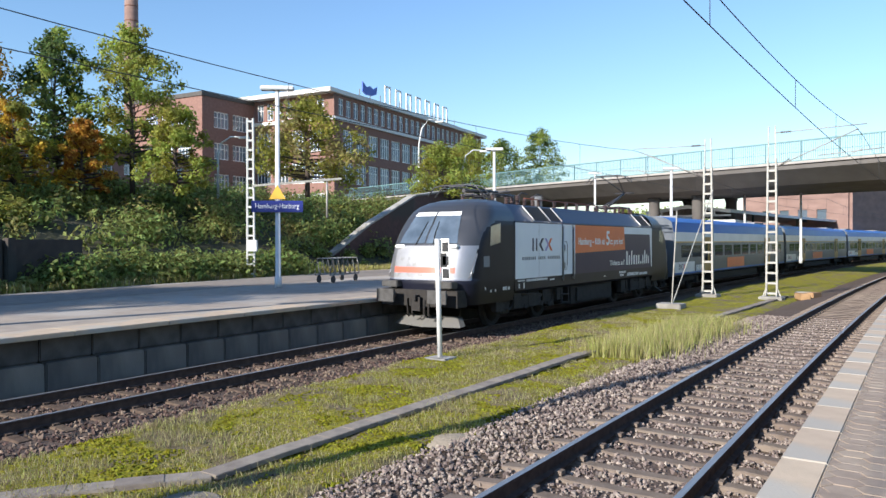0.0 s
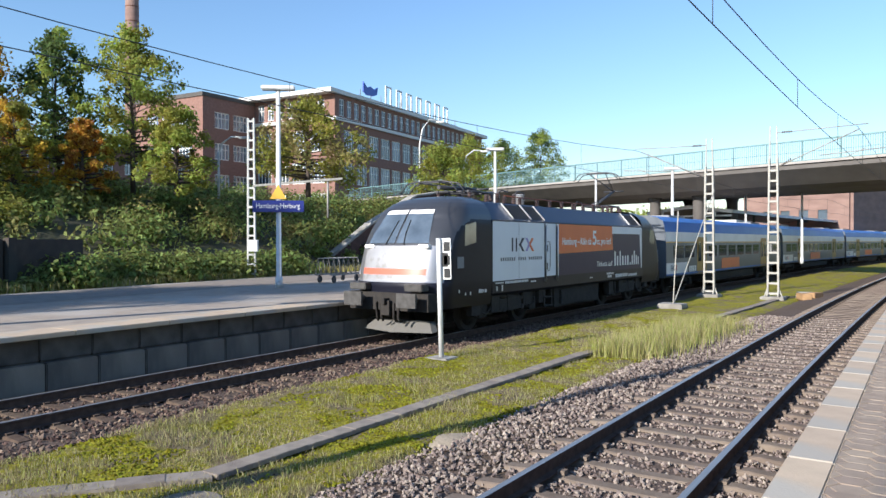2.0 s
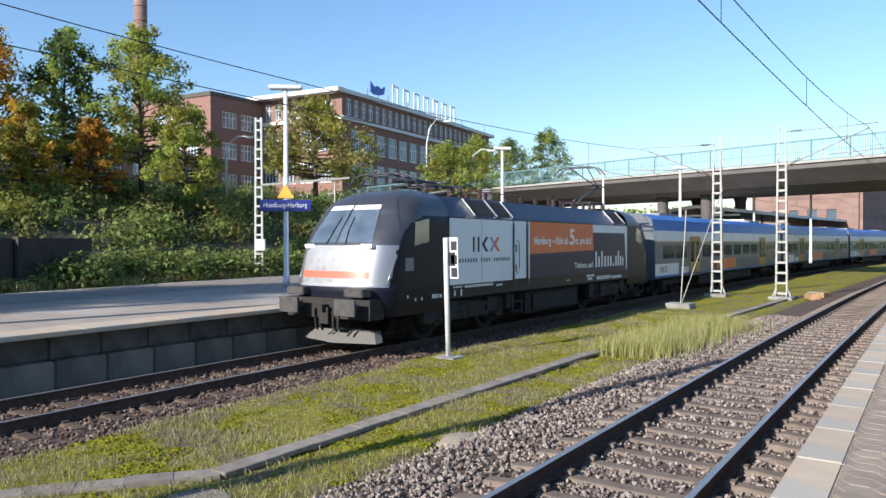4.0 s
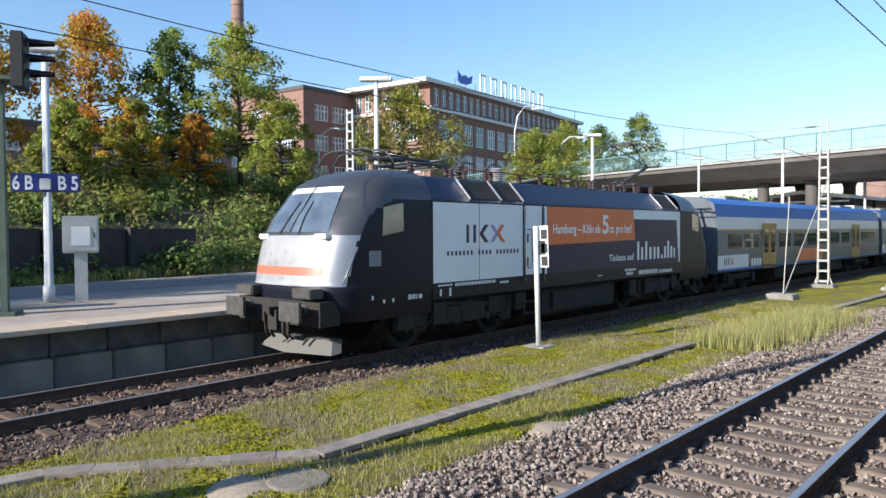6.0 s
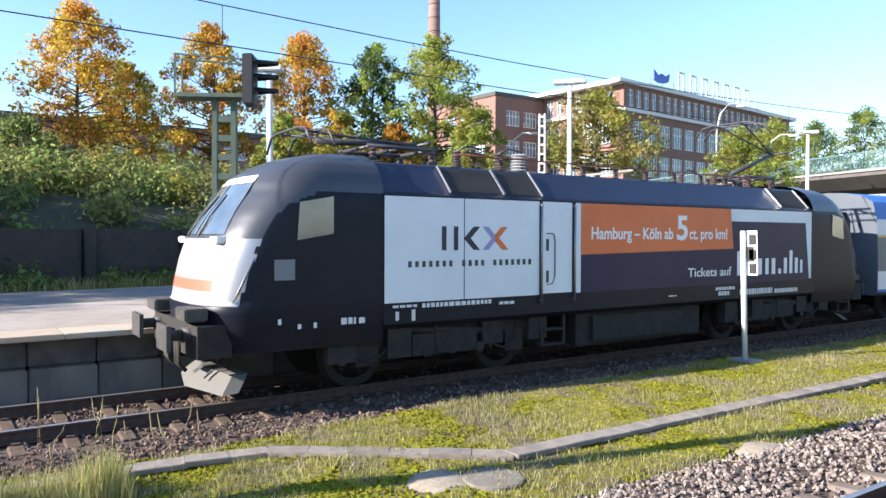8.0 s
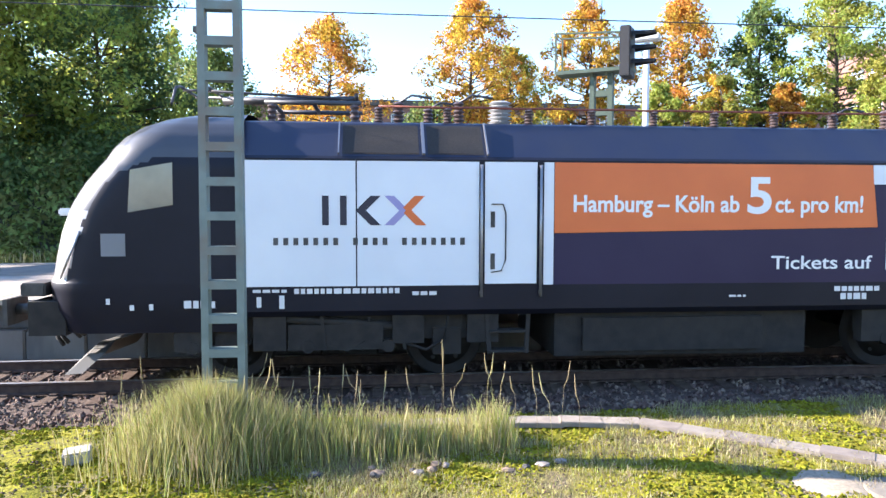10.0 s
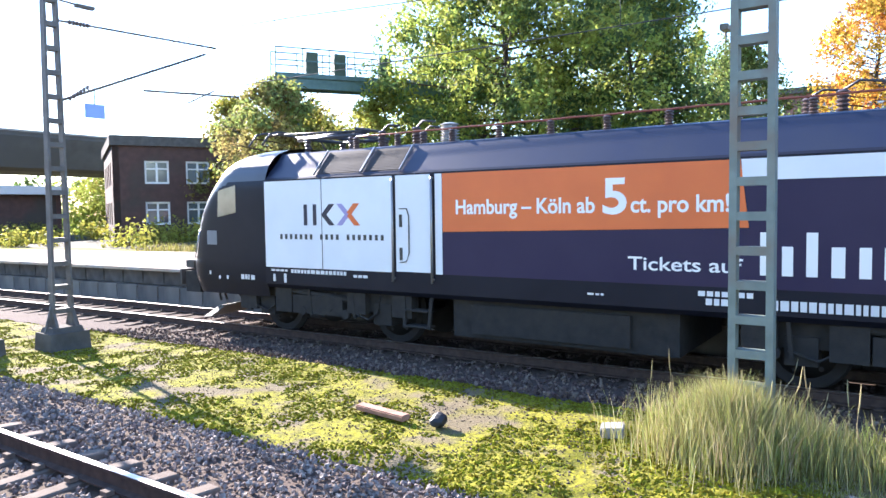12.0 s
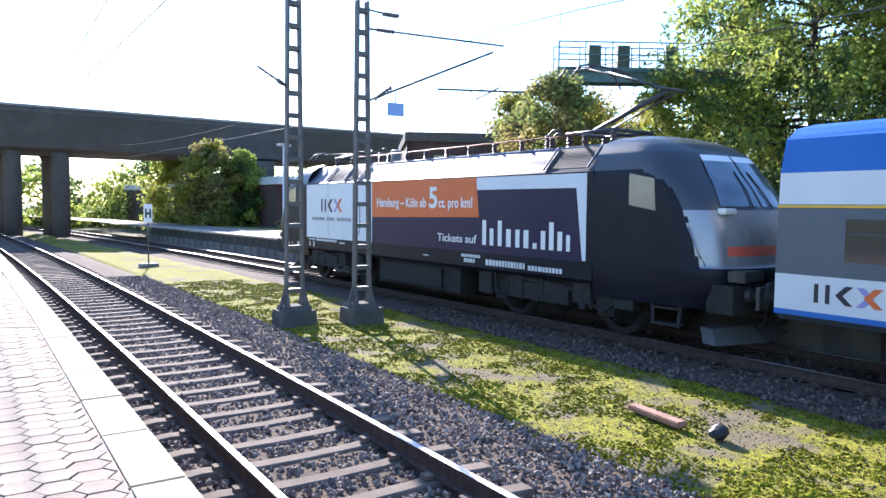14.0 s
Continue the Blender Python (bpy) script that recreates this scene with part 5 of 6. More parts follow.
for k in range(120):
    y = -52 + 1.0 * k
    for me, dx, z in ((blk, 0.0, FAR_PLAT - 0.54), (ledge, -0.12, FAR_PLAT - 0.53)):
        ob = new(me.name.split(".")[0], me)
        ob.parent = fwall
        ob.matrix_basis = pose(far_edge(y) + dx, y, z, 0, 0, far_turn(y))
for k in range(68):
    y = -64 + 2.0 * k
    ob = new("edge_slab", edge)
    ob.parent = fwall
    ob.matrix_basis = pose(far_edge(y) + 0.06, y, FAR_PLAT + 0.003, 0, 0, far_turn(y))


def lamp_post(x, y, h, label, arm=1.0, turn=0.0, z=FAR_PLAT):
    t = thing("platform_lamp", label, "lamp", pose(x, y, z, 0, 0, turn), "platform lamps")
    bm = bmesh.new()
    tube(bm, [(0, 0, -0.05), (0, 0, 0.35), (0, 0, 0.36), (0, 0, h)], [0.13, 0.13, 0.1, 0.075], 12)
    part("pole", bm, M_LAMPW, t)
    part("lamp_head", bbox(-0.75 * arm, 0.75 * arm, -0.17, 0.17, h, h + 0.16, 0.03), M_LAMPW, t)
    return t


lamp1 = lamp_post(-19.8, 18.1, 7.15, "pale platform lamp post carrying a blue station sign", 0.8, 40)
sign = part("station_sign", bbox(-0.92, 0.92, -0.14, -0.06, 2.72, 3.14, 0.01), M_SIGNB, lamp1, "blue station name board")
text_part("Hamburg-Harburg", 0, 0, 0.26, sign, M_LETTER, m=pose(-0.78, -0.145, 2.86, 90, 0, 0), width=1.56)
bm = bmesh.new()
a = [bm.verts.new(p) for p in ((-0.3, -0.12, 3.2), (0.3, -0.12, 3.2), (0.0, -0.12, 3.72))]
b = [bm.verts.new(v.co + Vector((0, 0.03, 0))) for v in a]
bm.faces.new(a), bm.faces.new(b)
for i in range(3):
    bm.faces.new((a[i], a[(i + 1) % 3], b[(i + 1) % 3], b[i]))
part("warning_triangle", bm, M_YELLOW, lamp1, "yellow triangular warning plate")
lamp2 = lamp_post(-18.2, 6.2, 5.8, "pale platform lamp post with a blue track sign", 0.45, 60)
tsign = part("track_sign", bbox(-0.72, 0.72, -0.16, -0.1, 2.55, 2.98, 0.01), M_SIGNB, lamp2, "blue and white platform section sign")
text_part("6 B", 0, 0, 0.45, tsign, M_LETTER, m=pose(-0.68, -0.165, 2.61, 90, 0, 0), width=0.42, bold=0.01)
text_part("B 5", 0, 0, 0.45, tsign, M_LETTER, m=pose(0.26, -0.165, 2.61, 90, 0, 0), width=0.42, bold=0.01)
part("white_box", bbox(-0.12, 0.12, -0.22, -0.16, 2.6, 2.86, 0.02), M_LAMPW, tsign)
for x, y, h in ((-21.5, 36.5, 7.0), (-22.5, 54.0, 7.0), (-14.0, 46.0, 6.2), (-12.5, 60.0, 6.0), (-8.5, 60, 6.0), (-15.5, -44, 5.2)):
    lamp_post(x, y, h, "pale platform lamp post with a flat head", 0.7, 30)

rack = thing("luggage_trolley", "low galvanised rack of slanted frames on the platform", "trolley", pose(-20.4, 21.9, FAR_PLAT, 0, 0, 12))
bm = bmesh.new()
for s in (-0.35, 0.35):
    beam(bm, (s, -1.15, 0.32), (s, 1.15, 0.32), 0.06)
part("frame", bm, M_MASTW, rack)
for k in range(6):
    bm = bmesh.new()
    y = -1.0 + 0.4 * k
    for s in (-0.35, 0.35):
        tube(bm, [(s, y - 0.18, 0.34), (s, y, 0.98), (s, y + 0.18, 0.34)], 0.022, 6)
    tube(bm, [(-0.35, y, 0.98), (0.35, y, 0.98)], 0.022, 6)
    part("slanted_bar", bm, M_MASTW, rack)
for y in (-0.9, 0.9):
    bm = bmesh.new()
    for s in (-0.33, 0.33):
        tube(bm, [(s - 0.03, y, 0.14), (s + 0.03, y, 0.14)], 0.14, 14)
        beam(bm, (s, y, 0.14), (s, y, 0.32), 0.05)
    part("wheel", bm, M_BUFF, rack)

gsig = thing("platform_signal", "green lattice mast with a dark hooded light signal turned sideways", "signal", pose(-16.1, 4.45, FAR_PLAT, 0, 0, 60))
for s in (-1, 1):
    bm = bmesh.new()
    beam(bm, (s * 0.22, 0, 0), (s * 0.2, 0, 4.6), 0.11, 0.2)
    part("post", bm, M_GREEN, gsig)
for k in range(10):
    bm = bmesh.new()
    z = 0.35 + 0.42 * k
    box(bm, -0.2, 0.2, -0.09, 0.09, z - 0.07, z + 0.07)
    part("batten", bm, M_GREEN, gsig)
bm = bmesh.new()
box(bm, -0.45, 0.45, -0.35, 0.35, -0.03, 0.05)
part("base_plate", bm, M_GREEN, gsig)
bm = bmesh.new()
box(bm, -1.0, 0.7, -0.28, 0.28, 4.58, 4.66)
wp = part("work_platform", bm, M_GREEN, gsig)
for x, y in ((-1.0, -0.26), (-1.0, 0.26), (0.4, 0.26)):
    bm = bmesh.new()
    beam(bm, (x, y, 4.62), (x, y, 5.5), 0.035)
    part("railing_post", bm, M_GREEN, wp)
for y in (-0.26, 0.26):
    bm = bmesh.new()
    beam(bm, (-1.0, y, 5.5), (0.5, y, 5.4), 0.035)
    part("handrail", bm, M_GREEN, wp)
bm = bbox(0.47, 0.7, -0.42, 0.12, 4.42, 5.5, 0.02)
part("signal_head", bm, M_BLACK, gsig)
for z in (4.68, 4.98, 5.28):
    bm = bmesh.new()
    a = [bm.verts.new((0.72, -0.2 + 0.19 * math.cos(q), z + 0.13 * math.sin(q))) for q in np.linspace(0, math.pi, 9)]
    b = [bm.verts.new((1.2, -0.2 + 0.08 * math.cos(q), z + 0.02 + 0.08 * math.sin(q))) for q in np.linspace(0, math.pi, 9)]
    for i in range(8):
        bm.faces.new((a[i], a[i + 1], b[i + 1], b[i]))
    bmesh.ops.solidify(bm, geom=bm.faces[:], thickness=0.015)
    part("hood", bm, M_BLACK, gsig)


def cabinet(x, y, z0, w, d, h, leg, label, turn):
    t = thing("equipment_cabinet", label, "cabinet", pose(x, y, FAR_PLAT, 0, 0, turn))
    part("body", bbox(-w / 2, w / 2, -d / 2, d / 2, z0, z0 + h, 0.02), M_BOXG, t)
    dr = part("door", bbox(-w / 2 + 0.04, w / 2 - 0.04, -d / 2 - 0.015, -d / 2 - 0.002, z0 + 0.05, z0 + h - 0.05, 0.004), M_BOXG, t)
    part("handle", bbox(w / 2 - 0.12, w / 2 - 0.09, -d / 2 - 0.04, -d / 2 - 0.015, z0 + h * 0.4, z0 + h * 0.55, 0.004), M_BUFF, dr)
    bm = bmesh.new()
    if leg:
        beam(bm, (0, 0, -0.02), (0, 0, z0), 0.28, 0.18)
    else:
        for s in (-0.3, 0.3):
            beam(bm, (s * w, 0, -0.02), (s * w, 0, z0), 0.08, 0.08)
    part("leg", bm, M_BOXG, t)
    return t


cab1 = cabinet(-18.0, 6.85, 1.12, 0.78, 0.36, 0.88, True, "grey equipment cabinet on a single leg", 70)
part("notice", bbox(-0.2, 0.2, -0.206, -0.196, 1.3, 1.75, 0.0), M_LETTER, cab1)
cabinet(-17.2, 4.4, 0.12, 0.68, 0.45, 0.98, False, "low grey equipment cabinet beside the signal mast", 60)


# ---- embankment ----
def bank_foot(y):
    return far_back(y) - 1.2


def bank_z(x, y, u):
    top = 4.4 * max(0.0, min(1.0, (y + 34) / 20))
    return FAR_PLAT - 0.05 + top * min(1.0, max(0.0, (u - 0.03) * 1.5)) ** 0.8 + 0.3 * noise.noise((x * 0.2, y * 0.2, 0)) * min(1, u * 4)


M_BANK = mat("bank_soil", (0.06, 0.06, 0.025), 0.95, col2=(0.04, 0.036, 0.02), scale=2, bump=0.6)
tagged(ribbon("embankment", lambda y: bank_foot(y), lambda y: bank_foot(y) - 18, bank_z, span(-60, 75, 1.5), 18, M_BANK), "dark overgrown railway embankment", "embankment", kind="structure")
tagged(ribbon("plateau", lambda y: bank_foot(y) - 17.5, lambda y: bank_foot(y) - 120, lambda x, y, u: bank_z(x, y, 1.0) - 0.02, span(-60, 160, 4), 14, M_GROUND), "level ground behind the embankment", "ground", kind="structure")
tagged(ribbon("verge", lambda y: bank_foot(y) - 0.5, lambda y: far_back(y) + 0.05, lambda x, y, u: FAR_PLAT - 0.03 + 0.05 * noise.noise((x, y, 0)), span(-60, 75, 0.8), 5, M_MOSS), "narrow weedy verge behind the platform", "grass", kind="structure")
rw = thing("retaining_wall", "stained brown concrete retaining wall at the foot of the bank, darkened to stand in for shade", "wall", kind="structure")
for k in range(14):
    y = -8.0 + 3.0 * k
    if y > 14:
        break
    bm = bbox(-0.25, 0.25, -1.49, 1.49, -0.2, 1.75, 0.02)
    box(bm, 0.2, 0.45, -1.49, -1.2, -0.2, 1.8)
    # the very dark concrete also carries the shade under the overhanging shrubs
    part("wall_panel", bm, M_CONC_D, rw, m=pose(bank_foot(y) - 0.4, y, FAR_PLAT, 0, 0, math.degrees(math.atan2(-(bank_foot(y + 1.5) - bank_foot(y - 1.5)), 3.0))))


def leaf_cloud(centres, radii, count, size, seed, squash=0.8):
    """Leaf quads spread near the surface of overlapping clumps."""
    rng = np.random.default_rng(seed)
    c, r = np.array(centres, float), np.array(radii, float)
    k = rng.choice(len(c), count, p=r ** 2 / (r ** 2).sum())
    d = rng.normal(0, 1, (count, 3))
    d /= np.linalg.norm(d, axis=1)[:, None]
    p = c[k] + d * (r[k] * rng.uniform(0.1, 1.25, count) ** 0.7)[:, None] * np.array((1, 1, squash))
    n = d + rng.normal(0, 0.7, (count, 3)) + np.array((0, 0, 0.35))
    n /= np.linalg.norm(n, axis=1)[:, None]
    t = np.cross(n, rng.normal(0, 1, (count, 3)))
    t /= np.linalg.norm(t, axis=1)[:, None]
    b = np.cross(n, t)
    s = size * rng.uniform(0.6, 1.35, (count, 1))
    v = np.stack([p - t * s, p - b * s * 0.55 + n * s * 0.12, p + t * s, p + b * s * 0.55 + n * s * 0.12], 1)
    f = np.arange(count * 4).reshape(-1, 4)
    return v.reshape(-1, 3), f


def tree(x, y, z, h, w, leaf, seed, label, count=5000, size=0.2, first=0.25, conic=0.5, trunk=0.16, mix=None, share=0.25, full=1.0):
    """Trunk and limbs with a crown of separate leaves on clumps at the limbs' ends."""
    rng = random.Random(seed)
    t = thing("tree", label, "tree", pose(x, y, z))
    bm = bmesh.new()
    bend = [(0.04 * h * rng.uniform(-1, 1) * u, 0.04 * h * rng.uniform(-1, 1) * u, h * 0.93 * u) for u in (0, 0.25, 0.5, 0.75, 1)]
    tube(bm, bend, [trunk, trunk * 0.8, trunk * 0.6, trunk * 0.35, 0.02], 8)
    cs, rs = [], []
    n = int(30 + h * 3.4)
    for i in range(n):
        u = first + (1 - first) * (i + 0.5) / n
        a = i * 2.4 + rng.uniform(-0.4, 0.4)
        env = 1.3 * w / 2 * (math.sin(math.pi * min(1, (u - first) / (1 - first) * 0.82 + 0.16)) ** 0.7 * (1 - conic) + conic * (1.05 - (u - first) / (1 - first)))
        out = env * rng.uniform(0.3, 1.0) ** 0.7
        q = (math.cos(a) * out, math.sin(a) * out, h * u + rng.uniform(-0.2, 0.3))
        r0 = trunk * (1 - u) + 0.02
        tube(bm, [(bend[2][0] * u, bend[2][1] * u, h * u * 0.86), (q[0] * 0.55, q[1] * 0.55, h * (u * 0.93)), q], [r0 * 0.5, r0 * 0.3, 0.012], 5)
        cs.append(q)
        rs.append(full * max(0.22, w * rng.uniform(0.055, 0.12)))
        cs.append((q[0] * 0.6 + rng.uniform(-0.3, 0.3), q[1] * 0.6 + rng.uniform(-0.3, 0.3), q[2] + rng.uniform(-0.3, 0.5)))
        rs.append(full * max(0.2, w * rng.uniform(0.05, 0.1)))
    cs.append((bend[-1][0], bend[-1][1], h * 0.97))
    rs.append(w * 0.07)
    part("trunk", bm, M_BARK, t)
    v, f = leaf_cloud(cs, rs, count, size, seed)
    me = raw_mesh("crown", v.tolist(), f.tolist(), [leaf] + ([mix] if mix else []))
    if mix:
        # second leaf colour on whole clumps
        ctr = v.reshape(-1, 4, 3).mean(1)
        idx = [1 if noise.noise((c[0] * 0.7 + seed, c[1] * 0.7, c[2] * 0.7)) > 0.5 - share * 2 else 0 for c in ctr]
        me.polygons.foreach_set("material_index", idx)
    ob = new("crown", me)
    ob.parent = t
    return t


def polar(az, d):
    return -math.sin(radians(az)) * d, math.cos(radians(az)) * d


TREES = [
    # bearing, distance, height, width, leaf, second leaf, label
    (75.3, 45, 9.6, 5.0, L_ORNG, L_GOLD, "maple with thinning orange autumn leaves"),
    (68.4, 45, 9.2, 5.6, L_ORNG, L_GOLD, "broad maple in orange and gold autumn leaf"),
    (62.9, 45, 9.0, 4.6, L_DARK, L_GREEN, "dark green oak above the embankment"),
    (58.0, 45, 9.4, 5.4, L_GREEN, L_YELL, "green maple turning yellow above the embankment"),
    (84.4, 46, 10.4, 6.0, L_ORNG, L_GOLD, "tall orange autumn tree above the embankment"),
    (95.5, 46, 8.6, 6.5, L_GOLD, L_ORNG, "pale golden autumn tree above the embankment"),
    (81.0, 50, 8.0, 4.5, L_GOLD, L_YELL, "golden autumn tree behind the bushes"),
    (45.3, 42, 5.2, 6.0, L_YELL, L_SHRUB2, "round tree with olive and russet leaves"),
    (55.0, 40, 4.2, 3.4, L_YELL, L_GREEN, "low pale green bushy tree"),
    (65.5, 41, 4.0, 3.0, L_GOLD, L_YELL, "small golden bushy tree"),
    (61.3, 42, 3.6, 2.4, L_ORNG, L_GOLD, "small orange bushy tree"),
    (70.0, 39, 3.4, 2.8, L_GREEN, L_YELL, "small green bushy tree"),
    (34.6, 60, 5.2, 6.0, L_YELL, L_GREEN, "yellow-green tree beside the bridge ramp"),
    (30.0, 90, 9.5, 7.0, L_DARK, L_GREEN, "distant dark green tree beyond the bridge"),
    (27.0, 95, 11.5, 6.5, L_DARK, L_GREEN, "distant dark green tree beyond the bridge"),
    (32.5, 80, 8.5, 7.0, L_GREEN, L_YELL, "distant green tree beyond the bridge"),
]
for i, (az, d, h, w, leaf, leaf2, label) in enumerate(TREES):
    x, y = polar(az, d)
    z = bank_z(x, y, 0.8) - 0.1
    tree(x, y, z, h, w * 1.12, leaf, 20 + i, label, count=int(5200 + 460 * w * h / 5), size=0.115 if h > 5 else 0.1, first=0.2 if h > 5 else 0.08, conic=0.45, mix=leaf2, full=1.05)
BIG = [
    (121.5, 32, 15.5, 9.2, L_GREEN, L_DARK, "large leafy green tree beside the far platform", 42000),
    (112.0, 35, 8.6, 8.0, L_DARK, L_GREEN, "large dark green tree behind the far platform", 18000),
    (126.5, 40, 9.0, 6.0, L_YELL, L_GREEN, "leafy yellow-green tree beside the far platform", 9000),
    (104.0, 42, 6.2, 6.5, L_DARK, L_SHRUB, "dark green tree behind the far platform", 7000),
    (88.0, 40, 3.0, 4.0, L_DARK, L_SHRUB, "dark low bushy tree behind the far platform", 3000),
    (131.0, 33, 4.6, 4.5, L_YELL, L_GREEN, "yellow-green bushy tree at the platform back", 5000),
    (137.0, 36, 5.2, 7.0, L_YELL, L_SHRUB2, "olive bushy tree at the platform back", 5000),
    (137.0, 52, 8.5, 9.0, L_YELL, L_SHRUB2, "olive and russet tree near the signal gantry", 6000),
    (142.3, 46, 8.6, 6.0, L_YELL, L_SHRUB2, "olive tree turning russet before the signal gantry", 6000),
    (139.6, 30.5, 4.7, 4.2, L_SHRUB2, L_SHRUB, "olive bushy tree before the signal gantry", 5000),
    (166.0, 55.5, 6.4, 5.0, L_SHRUB2, L_YELL, "olive and russet tree at the platform end", 5000),
    (168.3, 70, 6.0, 6.0, L_YELL, L_GREEN, "yellow-green tree at the platform end", 5000),
    (142.0, 60, 7.5, 9.0, L_GREEN, L_YELL, "distant green tree near the south bridge", 5000),
    (163.6, 56, 5.6, 4.0, L_DARK, L_GREEN, "dark green tree beside the far platform end", 5000),
    (163.0, 80, 6.0, 9.0, L_GREEN, L_DARK, "distant tree beyond the south bridge", 4000),
    (170.0, 90, 7.0, 10.0, L_GREEN, L_DARK, "distant tree beyond the south bridge", 4000),
    (151.0, 90, 8.0, 12.0, L_YELL, L_GREEN, "distant sunlit tree beyond the south bridge", 5000),
]
for i, (az, d, h, w, leaf, leaf2, label, n) in enumerate(BIG):
    x, y = polar(az, d)
    tree(x, y, (bank_z(x, y, 0.6) - 0.1) if y > -40 and az < 140 else -0.6, h, w, leaf, 60 + i, label, count=int(n * 1.9), size=0.105 if d < 45 else 0.15, first=0.06, conic=0.35, trunk=0.17, mix=leaf2, full=1.45)
for i, (az, d, h) in enumerate(((106.8, 85, 18), (109.5, 88, 20), (110.8, 86, 17), (105.0, 90, 16))):
    x, y = polar(az, d)
    tree(x, y, 2.5, h, 3.2, L_YELL, 90 + i, "slender distant poplar turning yellow-green", count=3000, size=0.28, first=0.1, conic=0.3, mix=L_GREEN)


def shrubs(name, y0, y1, u0, u1, clumps, r0, r1, count, leaf, seed, label, size=0.11):
    rng = random.Random(seed)
    cs, rs = [], []
    for _ in range(clumps):
        y, u = rng.uniform(y0, y1), rng.uniform(u0, u1)
        x = bank_foot(y) - 18 * u
        r = rng.uniform(r0, r1)
        cs.append((x, y, bank_z(x, y, u) + r * 0.35))
        rs.append(r)
    v, f = leaf_cloud(cs, rs, count, size, seed, 0.85)
    return tagged(new(name, raw_mesh(name, v.tolist(), f.tolist(), leaf)), label, "shrubs", kind="stuff")


shrubs("shrubs", -30, 58, 0.10, 0.75, 240, 0.6, 1.5, 60000, L_SHRUB, 1, "dense dark green shrubs covering the embankment", 0.13)
shrubs("shrubs", -30, 58, 0.25, 0.85, 130, 0.6, 1.4, 30000, L_SHRUB2, 2, "olive and brownish shrubs on the embankment")
shrubs("shrubs", -4, 58, 0.35, 0.85, 60, 0.5, 1.1, 16000, L_YELL, 3, "yellow-green shrubs on the embankment top")
shrubs("shrubs", 20, 58, 0.0, 0.12, 40, 0.35, 0.8, 12000, L_SHRUB, 4, "low bushes at the foot of the embankment")
shrubs("shrubs", -58, -28, 0.05, 0.5, 60, 0.5, 1.2, 14000, L_YELL, 5, "yellow-green bushes behind the platform end")


# dark leaf colour used here in place of the shadow over these bushes
shrubs("shrubs", -27, -6, 0.15, 0.8, 60, 1.1, 2.2, 42000, L_DARK, 16, "dense undergrowth below the large trees, dark leaves standing in for shade")
shrubs("shrubs", -14, 24, 0.02, 0.09, 60, 0.35, 0.85, 16000, L_SHRUB, 6, "ivy and dark bushes hanging over the retaining wall")
shrubs("shrubs", -6, 58, 0.45, 0.9, 110, 0.8, 1.6, 30000, L_SHRUB, 7, "tall dark shrubs along the top of the embankment")


def tree_line(name, a0, a1, d, z, h, n, leaf, seed, label, count=9000):
    rng = random.Random(seed)
    cs, rs = [], []
    for _ in range(n):
        x, y = polar(rng.uniform(a0, a1), d + rng.uniform(-6, 6))
        r = rng.uniform(0.9, 2.2)
        cs.append((x, y, z + rng.uniform(0, 1) ** 1.3 * (h - r)))
        rs.append(r)
    v, f = leaf_cloud(cs, rs, count, 0.32, seed, 0.9)
    return tagged(new(name, raw_mesh(name, v.tolist(), f.tolist(), leaf)), label, "trees", kind="stuff")


shrubs("shrubs", 13, 26, -0.03, 0.06, 70, 0.5, 1.1, 22000, L_SHRUB, 15, "leafy bushes at the end of the retaining wall")
shrubs("shrubs", -12, 24, -0.035, 0.0, 60, 0.25, 0.5, 12000, L_SHRUB, 14, "weedy bushes growing in front of the retaining wall")
tree_line("far_woods", 140, 200, 92, -1, 7.0, 130, L_GREEN, 31, "distant green trees beyond the south bridge", 16000)
tree_line("far_woods", 150, 185, 100, -1, 8.0, 60, L_DARK, 32, "distant dark trees beyond the south bridge", 9000)
tree_line("far_woods", 8, 30, 128, -1, 9.0, 90, L_GREEN, 33, "distant trees beyond the road bridge", 11000)
tree_line("far_woods", -12, 8, 150, -1, 10.0, 70, L_DARK, 34, "distant dark trees up the line", 9000)
tree_line("far_woods", 126, 142, 60, 1.5, 6.0, 50, L_YELL, 35, "olive bushes and trees beside the gantry", 9000)


def place_verge(rng):
    y = rng.uniform(-30, 50)
    return far_back(y) - rng.uniform(0.0, 1.5), y, FAR_PLAT - 0.02, 1.0


blades("verge_weeds", place_verge, 14000, 0.1, 0.42, 0.012, [mat("weed", (0.26, 0.26, 0.05), 0.8, col2=(0.33, 0.28, 0.08), scale=1.5, island=0.5, thin=0.3), M_GRASSD], 9, "yellowish weeds on the verge behind the platform", 0.6)


# ---- buildings ----
WIN_CACHE = {}


